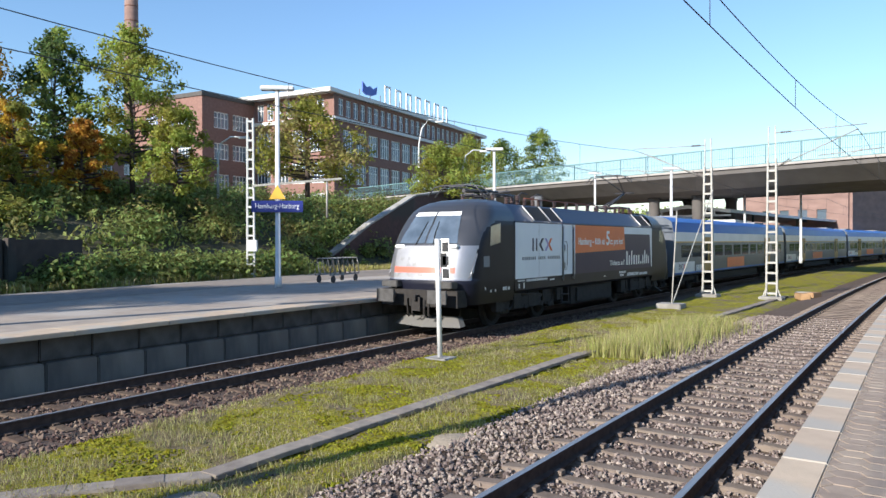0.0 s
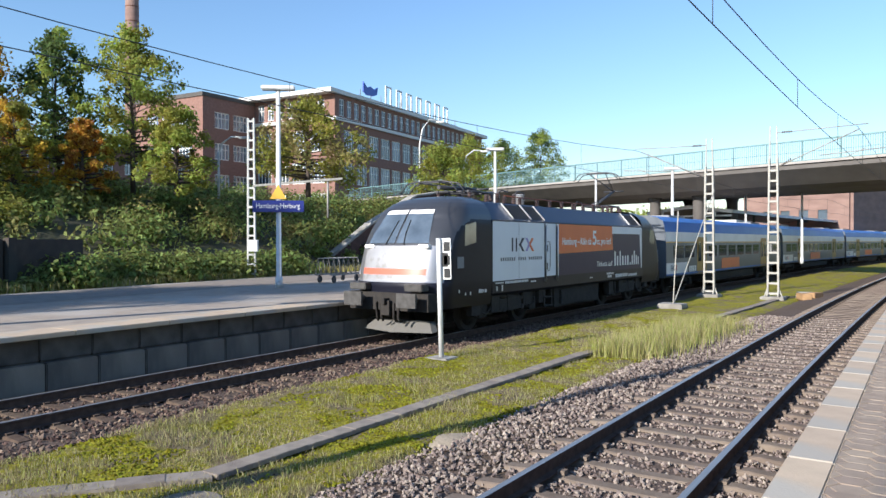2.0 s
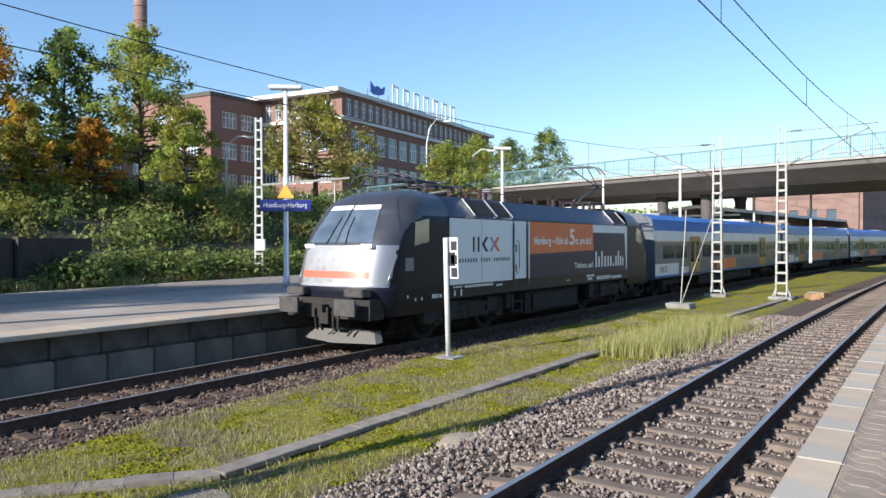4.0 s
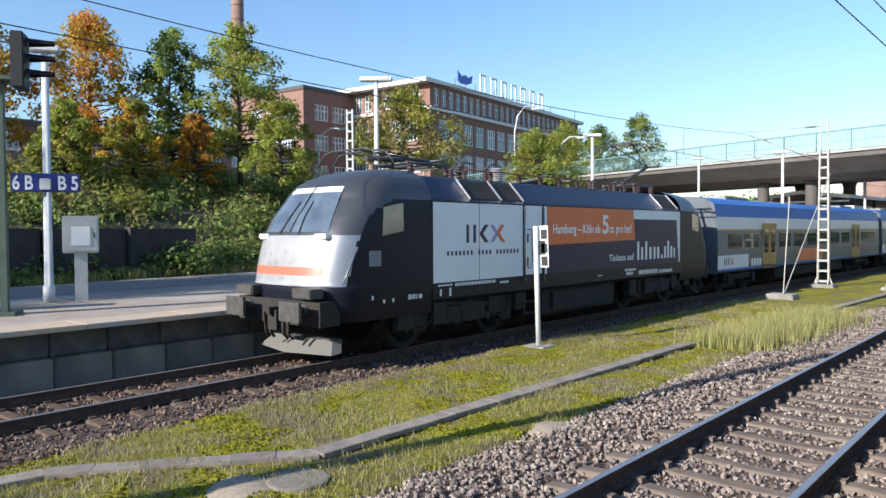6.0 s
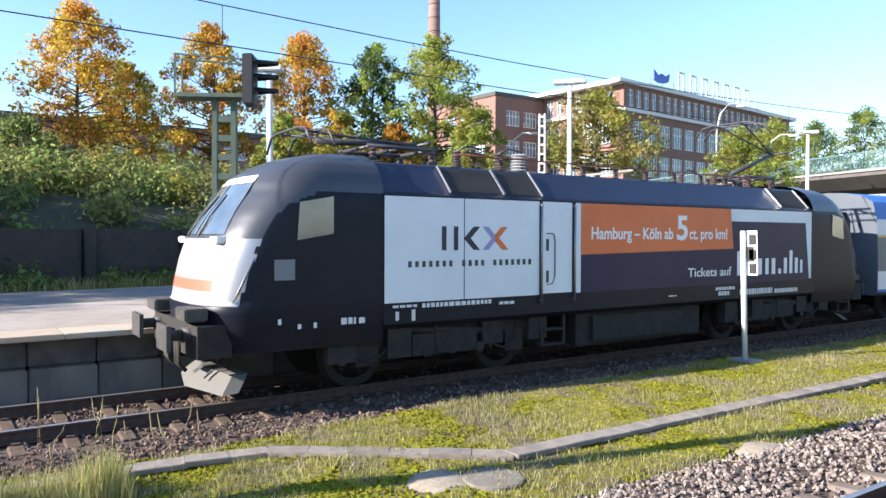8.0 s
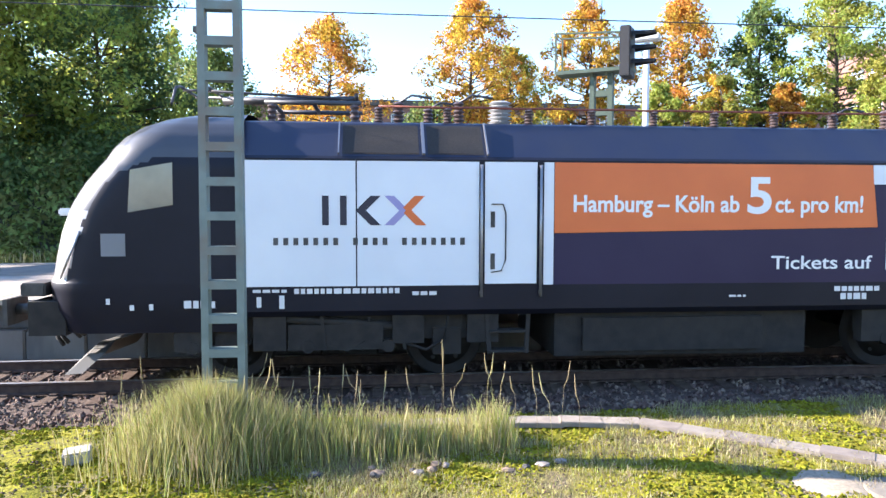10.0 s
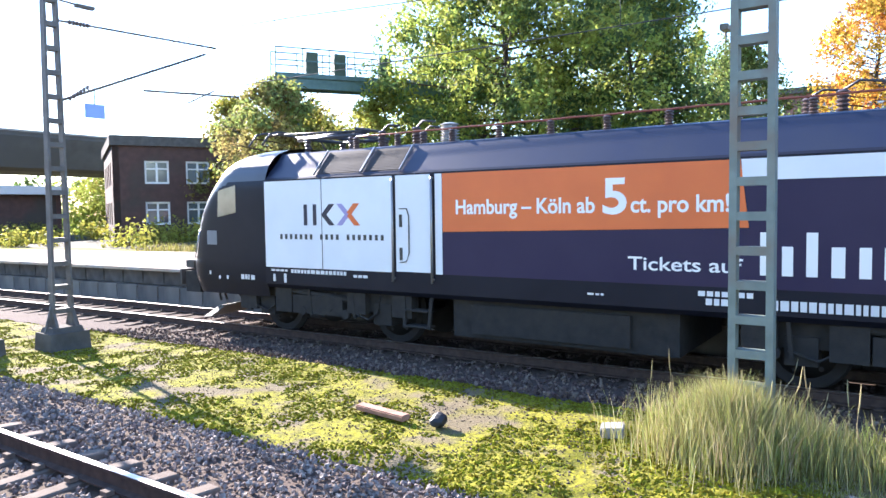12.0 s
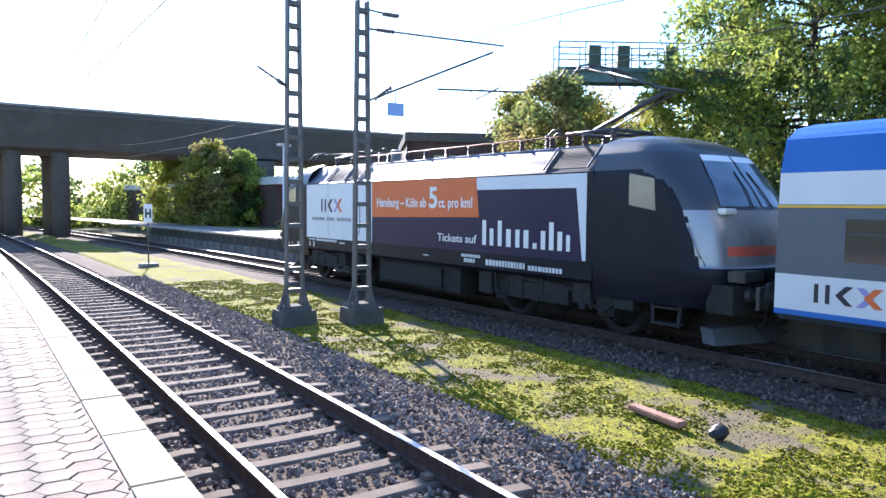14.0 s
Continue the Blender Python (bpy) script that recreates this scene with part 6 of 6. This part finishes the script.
def grid_frame(xs, zs, y0=-0.02, y1=0.05):
    """One connected frame: bars on the even cells of a grid, openings on cells odd both ways."""
    bm = bmesh.new()
    f = [[bm.verts.new((x, y0, z)) for z in zs] for x in xs]
    b = [[bm.verts.new((x, y1, z)) for z in zs] for x in xs]
    solid = lambda i, j: 0 <= i < len(xs) - 1 and 0 <= j < len(zs) - 1 and (i % 2 == 0 or j % 2 == 0)
    for i in range(-1, len(xs)):
        for j in range(-1, len(zs)):
            if solid(i, j):
                bm.faces.new((f[i][j], f[i + 1][j], f[i + 1][j + 1], f[i][j + 1]))
                bm.faces.new((b[i][j], b[i][j + 1], b[i + 1][j + 1], b[i + 1][j]))
            if i >= 0 and 0 <= j < len(zs) - 1 and solid(i, j) != solid(i - 1, j):
                bm.faces.new((f[i][j], f[i][j + 1], b[i][j + 1], b[i][j]))
            if j >= 0 and 0 <= i < len(xs) - 1 and solid(i, j) != solid(i, j - 1):
                bm.faces.new((f[i][j], b[i][j], b[i + 1][j], f[i + 1][j]))
    return bm


def window_meshes(w, h, mullions):
    key = (round(w, 2), round(h, 2), mullions)
    if key not in WIN_CACHE:
        pane = mesh_of("pane", bbox(-w / 2, w / 2, 0.05, 0.08, 0, h), M_WINDOW)
        t = 0.11
        xs, zs = [], [0, t, h * 0.62, h * 0.62 + 0.08, h - t, h]
        for k in range(mullions + 2):
            x = -w / 2 + (w - t) * k / (mullions + 1)
            xs += [x, x + t]
        bm = grid_frame(xs, zs)
        WIN_CACHE[key] = (pane, mesh_of("window_frame", bm, M_WFRAME))
    return WIN_CACHE[key]


def facade(parent, a, b, z0, z1, rows, material, thick=0.35):
    """A wall from a to b with window openings cut through; rows: (sill, height, width, pitch, margin, mullions)."""
    ax, ay = a
    L = math.hypot(b[0] - ax, b[1] - ay)
    turn = math.degrees(math.atan2(b[1] - ay, b[0] - ax))
    m = pose(ax, ay, 0, 0, 0, turn)
    bm = bmesh.new()
    z = z0
    holes = []
    for sill, h, w, pitch, margin, mul in sorted(rows):
        box(bm, 0, L, 0, thick, z, sill)
        n = int((L - 2 * margin) / pitch)
        off = (L - n * pitch) / 2
        x = 0.0
        for k in range(n):
            c = off + (k + 0.5) * pitch
            box(bm, x, c - w / 2, 0, thick, sill, sill + h)
            holes.append((c, sill, w, h, mul))
            x = c + w / 2
        box(bm, x, L, 0, thick, sill, sill + h)
        z = sill + h
    box(bm, 0, L, 0, thick, z, z1)
    wall = part("wall", bm, material, parent, m=m)
    for c, sill, w, h, mul in holes:
        pane, fr = window_meshes(w, h, mul)
        ob = new("window", fr)
        ob.parent, ob.matrix_basis = parent, m @ pose(c, 0.12, sill)
        p = new("pane", pane)
        p.parent = ob
    return wall


def building(name, label, corners, z0, z1, faces, material, eave=0.5, roof_mat=None):
    """A block over a four-sided plan; faces maps a side's number to its window rows."""
    t = thing(name, label, "building")
    n = len(corners)
    for i in range(n):
        facade(t, corners[i], corners[(i + 1) % n], z0, z1, faces.get(i, []), material)
    cx, cy = sum(c[0] for c in corners) / n, sum(c[1] for c in corners) / n
    bm = bmesh.new()
    out = [(cx + (x - cx) * (1 + eave / 14), cy + (y - cy) * (1 + eave / 14)) for x, y in corners]
    lo = [bm.verts.new((x, y, z1)) for x, y in out]
    hi = [bm.verts.new((x, y, z1 + 0.55)) for x, y in out]
    bm.faces.new(lo), bm.faces.new(hi)
    for i in range(n):
        bm.faces.new((lo[i], lo[(i + 1) % n], hi[(i + 1) % n], hi[i]))
    part("roof", bm, roof_mat or M_ROOFW, t)
    return t


FX, FY = -0.12, 0.993
main = [(-66.4, 70.7), (-66.4 + FX * 47, 70.7 + FY * 47), (-66.4 + FX * 47 - 15, 70.7 + FY * 47 - 2), (-81.4, 68.9)]
rows_main = [(18.7, 2.3, 1.15, 1.75, 0.6, 1), (13.9, 3.0, 2.5, 3.1, 0.6, 3), (9.6, 2.9, 2.5, 3.1, 0.6, 3), (5.6, 2.6, 2.5, 3.1, 0.6, 3)]
phx = building("factory_building", "red brick factory block with white windows and pale roof", main, 3.0, 21.5, {0: rows_main, 3: rows_main}, M_BRICK, 0.9)
bm = bmesh.new()
beam(bm, (-66.25, 70.6, 18.2), (-66.25 + FX * 47, 70.6 + FY * 47, 18.2), 0.3, 0.45)
beam(bm, (-66.3, 70.5, 18.2), (-81.4, 68.7, 18.2), 0.3, 0.45)
part("string_course", bm, M_ROOFW, phx)
roof_sign = thing("roof_sign", "pale plain sign shapes framed along the factory roof edge", "sign", pose(-66.6, 71.5, 22.05, 0, 0, math.degrees(math.atan2(FY, FX))))
bm = bmesh.new()
beam(bm, (5.0, 0.1, 0.25), (36.0, 0.1, 0.25), 0.08)
for k in range(12):
    beam(bm, (5.5 + 2.7 * k, 0.1, 0.0), (5.5 + 2.7 * k, 0.1, 1.2), 0.08)
part("frame", bm, M_MASTD, roof_sign)
x = 12.0
for k in range(7):
    bm = bmesh.new()
    box(bm, x, x + 0.26, -0.08, 0.08, 0.3, 2.9)
    box(bm, x + 0.26, x + 1.34, -0.08, 0.08, 2.66, 2.9)
    box(bm, x + 1.34, x + 1.6, -0.08, 0.08, 0.3, 2.9)
    part("sign_shape", bm, M_LAMPW, roof_sign)
    x += 3.1
bm = bmesh.new()
poly = [(6.0, 1.0), (7.0, 0.6), (8.5, 0.7), (9.6, 1.1), (9.8, 2.2), (8.8, 1.7), (7.9, 2.0), (7.0, 1.7), (6.0, 2.4)]
va = [bm.verts.new((px, -0.1, pz)) for px, pz in poly]
vb = [bm.verts.new((px, 0.1, pz)) for px, pz in poly]
bm.faces.new(va), bm.faces.new(vb)
for i in range(len(poly)):
    j = (i + 1) % len(poly)
    bm.faces.new((va[i], va[j], vb[j], vb[i]))
part("emblem", bm, mat("emblem_blue", (0.02, 0.08, 0.45), 0.4), roof_sign, "blue roof emblem")

wing = [(-80.0, 60.0), (-80.6, 76.0), (-94.0, 75.0), (-93.0, 58.6)]
rows_wing = [(17.0, 2.2, 2.5, 3.2, 0.8, 3), (12.8, 2.2, 2.5, 3.2, 0.8, 3), (8.6, 2.2, 2.5, 3.2, 0.8, 3), (5.2, 2.0, 2.5, 3.2, 0.8, 3)]
building("factory_wing", "red brick factory wing with white-framed windows", wing, 3.0, 21.0, {0: rows_wing, 3: rows_wing[:2]}, M_BRICK, 0.25, M_ASPH)
low = [(-72.0, -14.0), (-76.0, 58.0), (-90.0, 57.0), (-87.0, -14.0)]
rows_low = [(9.2, 1.7, 2.2, 3.6, 1.0, 3), (5.6, 1.7, 2.2, 3.6, 1.0, 3)]
building("factory_shed", "long low brick factory range behind the trees", low, 2.5, 11.6, {0: rows_low}, M_BRICK, 0.6, M_ASPH)
chim = thing("chimney", "tall tapered brick factory chimney", "chimney", pose(*polar(58.0, 118), 3.0))
bm = bmesh.new()
tube(bm, [(0, 0, 0), (0, 0, 20), (0, 0, 55)], [1.3, 1.08, 0.78], 24)
part("shaft", bm, M_BRICKP, chim)
bm = bmesh.new()
for k in range(18):
    z = 12 + 2.2 * k
    r = 1.23 - 0.0084 * z
    tube(bm, [(0, 0, z), (0, 0, z + 0.12)], [r + 0.05, r + 0.05], 24)
part("iron_band", bm, M_RUST, chim)

south = [(-21.0, -38.0), (-29.0, -34.0), (-34.0, -44.0), (-26.0, -48.0)]
rows_s = [(3.2, 1.3, 1.3, 2.2, 0.8, 1), (0.9, 1.3, 1.3, 2.2, 0.8, 1)]
building("station_building", "two-storey brown brick railway building with pale windows", south, -0.3, 5.3, {0: rows_s, 3: rows_s}, M_BRICKD, 0.4, M_ASPH)
building("low_shed", "long low dark shed along the far platform end", [(-12.8, -88.0), (-17.0, -50.0), (-24.0, -50.0), (-20.0, -88.0)], -0.3, 2.9, {}, M_BRICKD, 0.5, M_ROOFW)
far_rows = [(4.0, 1.6, 1.2, 2.4, 1.0, 1), (0.8, 1.6, 1.2, 2.4, 1.0, 1)]
building("brick_building", "pale pink brick station building beyond the bridge", [(-22.0, 106.0), (-9.0, 102.0), (-5.0, 122.0), (-18.0, 126.0)][::-1], -1.0, 9.0, {3: far_rows, 2: far_rows}, M_BRICKP, 0.3, M_ASPH)
building("brick_building", "dark red gabled brick building beyond the bridge", [(-13.5, 131.0), (-7.0, 129.0), (-5.0, 143.0), (-11.5, 145.0)][::-1], -1.0, 9.5, {3: far_rows}, M_BRICK, 0.3, M_RUST)


# ---- bridges ----
def bridge(name, a, b, width, z_under, z_deck, label, piers, railing=True, side=1, curve=0.0):
    """A road bridge from a to b: tapered girder, cap, railing posts and round piers."""
    t = thing(name, label, "bridge", kind="structure")
    d = Vector((b[0] - a[0], b[1] - a[1], 0))
    L = d.length
    m = pose(a[0], a[1], 0, 0, 0, math.degrees(math.atan2(d.y, d.x)))
    xs = span(0, L, 6)
    bow = lambda x: curve * (1 - (2 * x / L - 1) ** 2)
    prof = [(0, z_deck), (0.0, z_deck - 0.35), (1.6, z_under + 0.25), (2.6, z_under), (width - 2.6, z_under), (width - 1.6, z_under + 0.25), (width, z_deck - 0.35), (width, z_deck)]
    bm = bmesh.new()
    rings = [[bm.verts.new((x, y, z + bow(x))) for y, z in prof] for x in xs]
    for r, q in zip(rings, rings[1:]):
        for i in range(len(prof)):
            j = (i + 1) % len(prof)
            bm.faces.new((r[i], r[j], q[j], q[i]))
    bm.faces.new(rings[0]), bm.faces.new(rings[-1])
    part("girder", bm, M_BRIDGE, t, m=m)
    for y in (-0.12, width - 0.1):
        bm = bmesh.new()
        for x0, x1 in zip(xs, xs[1:]):
            beam(bm, (x0, y + 0.11, z_deck + 0.06 + bow(x0)), (x1, y + 0.11, z_deck + 0.06 + bow(x1)), 0.3, 0.16)
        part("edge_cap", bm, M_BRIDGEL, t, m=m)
        if railing:
            rl = new("railing")
            rl.parent, rl.matrix_basis = t, m
            bm = bmesh.new()
            for x0, x1 in zip(xs, xs[1:]):
                beam(bm, (x0, y + 0.1, z_deck + 1.5 + bow(x0)), (x1, y + 0.1, z_deck + 1.5 + bow(x1)), 0.09)
                beam(bm, (x0, y + 0.1, z_deck + 0.75 + bow(x0)), (x1, y + 0.1, z_deck + 0.75 + bow(x1)), 0.03)
            part("handrail", bm, M_RAILB, rl)
            for x in span(1, L - 1, 2.4):
                bm = bmesh.new()
                beam(bm, (x, y + 0.1, z_deck + 0.2 + bow(x)), (x, y + 0.1, z_deck + 1.5 + bow(x)), 0.06)
                part("post", bm, M_RAILB, rl)
            bm = bmesh.new()
            for x in span(1, L - 1, 0.14):
                box(bm, x - 0.014, x + 0.014, y + 0.092, y + 0.108, z_deck + 0.25 + bow(x), z_deck + 1.46 + bow(x))
            part("infill_bars", bm, M_RAILB, rl)
    for px, r in piers:
        bm = bmesh.new()
        for y in (width * 0.28, width * 0.72):
            tube(bm, [(px, y, -1.3), (px, y, z_under - 0.35), (px, y, z_under + 0.05)], [r, r, r * 1.3], 16)
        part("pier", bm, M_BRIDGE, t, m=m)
    return t


bridge("road_bridge", (-62.0, 68.0), (40.0, 40.0), 12.0, 5.2, 6.75, "grey concrete road bridge with a green railing over the tracks", ((43, 0.45), (47, 0.45)))
bridge("south_bridge", (45.0, -56.0), (-75.0, -65.5), 11.0, 5.25, 8.3, "dark concrete road bridge seen against the light", ((36, 1.1), (46.6, 0.6), (49.8, 0.65), (66, 1.2)), railing=False)
ramp = thing("ramp_wall", "brown brick retaining wall of the bridge ramp with a pale coping", "wall", kind="structure")
bm = bmesh.new()
pts = [((-30.6, 31.5), 0.2), ((-30.8, 36.0), 2.6), ((-31.2, 41.5), 4.8), ((-35.0, 54.0), 6.3)]
va = [(bm.verts.new((x, y, -0.4)), bm.verts.new((x, y, z))) for (x, y), z in pts]
vb = [(bm.verts.new((x - 0.5, y, -0.4)), bm.verts.new((x - 0.5, y, z))) for (x, y), z in pts]
for q in (va, vb):
    for (a0, a1), (b0, b1) in zip(q, q[1:]):
        bm.faces.new((a0, b0, b1, a1))
for (a0, a1), (b0, b1), (c0, c1), (d0, d1) in zip(va, va[1:], vb, vb[1:]):
    bm.faces.new((a1, b1, d1, c1))
part("wall", bm, M_BRICKD, ramp)
bm = bmesh.new()
for (p, z), (q, w) in zip(pts, pts[1:]):
    beam(bm, (p[0] - 0.2, p[1], z + 0.08), (q[0] - 0.2, q[1], w + 0.06), 0.6, 0.12)
part("coping", bm, M_CONC, ramp)

# platform roofs under and beyond the bridge
for x0, y0, y1, label in ((-17.5, 62.0, 118.0, "long platform roof with a pale edge and dark top"), (4.6, 62.0, 120.0, "long low platform roof with a dark edge")):
    cn = thing("platform_roof", label, "canopy", pose(0, 0, 0), "platform roofs")
    bm = bmesh.new()
    line = far_x if x0 < 0 else near_x
    xf = lambda y: x0 + (line(y) - line(62))
    for ya, yb in zip(span(y0, y1, 4), span(y0, y1, 4)[1:]):
        for dx in (-1, 1):
            q = [(xf(ya), ya, 4.55), (xf(ya) + dx * 3.5, ya, 4.1), (xf(yb) + dx * 3.5, yb, 4.1), (xf(yb), yb, 4.55)]
            up, dn = [bm.verts.new(p) for p in q], [bm.verts.new((p[0], p[1], p[2] - 0.12)) for p in q]
            bm.faces.new(up), bm.faces.new(dn)
            for i in range(4):
                bm.faces.new((up[i], up[(i + 1) % 4], dn[(i + 1) % 4], dn[i]))
    part("roof_sheet", bm, M_ASPH, cn)
    bm = bmesh.new()
    for dx in (-3.5, 3.5):
        for ya, yb in zip(span(y0, y1, 4), span(y0, y1, 4)[1:]):
            beam(bm, (xf(ya) + dx * 1.012, ya, 4.05), (xf(yb) + dx * 1.012, yb, 4.05), 0.08, 0.26)
        beam(bm, (xf(y0), y0 - 0.06, 4.48), (xf(y0) + dx, y0 - 0.06, 4.03), 0.08, 0.28)
    for dx in (-2.2, -0.9, 0.9, 2.2):
        beam(bm, (xf(y0) + dx, y0, 3.7), (xf(y0) + dx, y0, 4.4 - 0.13 * abs(dx)), 0.12)
    beam(bm, (xf(y0) - 3.5, y0, 3.7), (xf(y0) + 3.5, y0, 3.7), 0.1, 0.14)
    part("fascia", bm, M_LAMPW, cn)
    for y in span(y0 + 2, y1 - 2, 9):
        bm = bmesh.new()
        beam(bm, (xf(y), y, -0.4), (xf(y), y, 4.45), 0.2)
        part("column", bm, M_GREEN, cn)
fp = ribbon("north_platform", lambda y: near_x(y) + 1.6 + 0.0, lambda y: near_x(y) + 8, lambda x, y, u: -0.05, span(110, 170, 3), 2, M_FPAVE)
tagged(fp, "grey platform beyond the road bridge", "platform", kind="structure")
shed = building("platform_kiosk", "low white-roofed shelter on the far platform", [(-17.2, 59.5), (-13.2, 59.5), (-13.2, 64.5), (-17.2, 64.5)], -0.1, 2.7, {}, M_CONC_D, 0.9, M_LAMPW)

# ---- signal gantry ----
gan = thing("signal_gantry", "blue-green steel signal gantry with a railed walkway", "signal gantry", pose(-22.0, -25.0, FAR_PLAT, 0, 0, 150))
bm = bmesh.new()
box(bm, -0.55, 0.55, -0.45, 0.45, -0.1, 7.6)
part("column", bm, M_GANTRY, gan)
bm = bmesh.new()
box(bm, -0.6, 13.0, -0.6, 0.6, 7.55, 7.75)
box(bm, -0.4, 13.0, -0.5, -0.4, 7.1, 7.55)
box(bm, -0.4, 13.0, 0.4, 0.5, 7.1, 7.55)
part("walkway", bm, M_GANTRY, gan)
for k in range(12):
    for y in (-0.58, 0.58):
        bm = bmesh.new()
        beam(bm, (-0.55 + 1.2 * k, y, 7.7), (-0.55 + 1.2 * k, y, 8.85), 0.05)
        part("railing_post", bm, M_GANTRY, gan)
bm = bmesh.new()
for y in (-0.58, 0.58):
    for z in (8.3, 8.85):
        beam(bm, (-0.55, y, z), (13.0, y, z), 0.05)
part("handrail", bm, M_GANTRY, gan)
for x in (0.9, 2.2, 4.4):
    part("signal_panel", bbox(x, x + 0.55, -0.2, 0.2, 7.75, 8.8, 0.02), M_GREEN, gan)
bm = bmesh.new()
beam(bm, (-0.9, -0.3, 0), (-0.9, -0.3, 7.6), 0.05)
beam(bm, (-0.9, 0.2, 0), (-0.9, 0.2, 7.6), 0.05)
for k in range(22):
    beam(bm, (-0.9, -0.3, 0.3 + 0.33 * k), (-0.9, 0.2, 0.3 + 0.33 * k), 0.03)
part("ladder", bm, M_GANTRY, gan)

fl = thing("floodlight_mast", "slim mast with a floodlight among the trees", "lamp", pose(*polar(105.0, 50), 2.0))
bm = bmesh.new()
tube(bm, [(0, 0, 0), (0, 0, 10.8)], [0.14, 0.08], 8)
part("pole", bm, M_MASTD, fl)
part("lamp_head", bbox(-0.5, 0.5, -0.25, 0.25, 10.7, 11.1, 0.03), M_MASTD, fl)
for az, d, h in ((36.5, 62, 10.5), (52.0, 48, 5.4), (33.0, 62, 7.0)):
    st = thing("street_lamp", "curved pale street lamp on the road above the bank", "lamp", pose(*polar(az, d), 4.2, 0, 0, 200), "street lamps")
    bm = bmesh.new()
    tube(bm, [(0, 0, -0.5), (0, 0, h * 0.55), (-0.25, 0, h * 0.68), (-0.9, 0, h * 0.75), (-1.7, 0, h * 0.74)], [0.09, 0.07, 0.06, 0.05, 0.05], 8)
    part("pole", bm, M_LAMPW, st)
    part("lamp_head", bbox(-2.2, -1.5, -0.15, 0.15, h * 0.72, h * 0.72 + 0.14, 0.03), M_LAMPW, st)

# ---- near platform: kerb slabs and honeycomb pavers ----
kerb_me = mesh_of("kerb_slab", bbox(0, 0.3, -0.485, 0.485, -0.12, 0.0, 0.012), M_KERB)
for k in range(110):
    y = -40 + 0.98 * k
    ob = new("kerb_slab", kerb_me)
    ob.parent = slab
    ob.matrix_basis = pose(near_edge(y), y, random.uniform(-0.003, 0.003), 0, 0, near_turn(y))


def hex_bm(g=0.012):
    bm = bmesh.new()
    # elongated honeycomb stone, long across the platform
    a, b, c = 0.09 - g / 2, 0.058, 0.118 - g / 2
    pts = [(-c, 0), (-b, -a), (b, -a), (c, 0), (b, a), (-b, a)]
    top = [bm.verts.new((x * 0.985, y * 0.985, 0)) for x, y in pts]
    mid = [bm.verts.new((x, y, -0.004)) for x, y in pts]
    bot = [bm.verts.new((x, y, -0.05)) for x, y in pts]
    bm.faces.new(top)
    for r, q in ((top, mid), (mid, bot)):
        for i in range(6):
            bm.faces.new((r[i], q[i], q[(i + 1) % 6], r[(i + 1) % 6]))
    return bm


hex_me = mesh_of("paver", hex_bm(), M_PAVE)
hv = [v.co.copy() for v in hex_me.vertices]
hf = [tuple(p.vertices) for p in hex_me.polygons]
rest_v, rest_f = [], []
count = 0
for j in range(-192, 204):
    y = 0.09 * j
    for i in range(-1 if j % 2 else 0, 27):
        x = near_edge(y) + 0.31 + 0.12 + 0.352 * i + (0.176 if j % 2 else 0)
        zz = random.uniform(-0.004, 0.003)
        if -6.6 < y < -3.6 and 0 <= i < 4 and count < 290:
            ob = new("paver", hex_me)
            ob.parent, ob.matrix_basis = slab, pose(x, y, zz)
            count += 1
        elif i < 12 or abs(y) < 3:
            k = len(rest_v)
            rest_v += [(max(x + v.x, near_edge(y) + 0.306), y + v.y, zz + v.z) for v in hv]
            rest_f += [tuple(k + q for q in f) for f in hf]
pv = new("paving", raw_mesh("paving", rest_v, rest_f, M_PAVEJ))
pv.parent = slab
tagged(pv, kind="stuff")
# beyond the paved stretch the platform stays one plain sheet
for a, b in ((-90, -17.4), (18.4, 110)):
    tagged(ribbon("platform_far_paving", lambda y: near_edge(y) + 0.31, lambda y: near_edge(y) + 9, lambda x, y, u: -0.006, span(a, b, 2), 4, M_PAVE), "pale paving further along the platform", "paving", kind="structure")


# ---- movement of the train ----
def train_y(t):
    """Where the middle of the locomotive stands along the far track."""
    return ((0.000248416 * t - 0.00984949) * t - 0.0877165) * t * t - 0.4955917 * t + 25.0511


def on_track(y):
    return pose(far_x(y), y, FAR_RAIL, 0, 0, far_turn(y))


def motions():
    times = [0.5 * k for k in range(29)]
    walk(loco, [(t, on_track(train_y(t))) for t in times])
    for k, c in enumerate(coaches):
        walk(c, [(t, on_track(train_y(t) + 22.2 + 25.5 * k)) for t in times])
    fine = [0.1 * k for k in range(141)]
    for sets, r, ys in ((LOCO_AXLES, 0.56, (-6.45, -3.45, 3.45, 6.45)),):
        for w, y in zip(sets, ys):
            walk(w, [(t, pose(0, y, r, -math.degrees((train_y(t) - 25.0511) / r) * -1.0)) for t in fine])


motions()
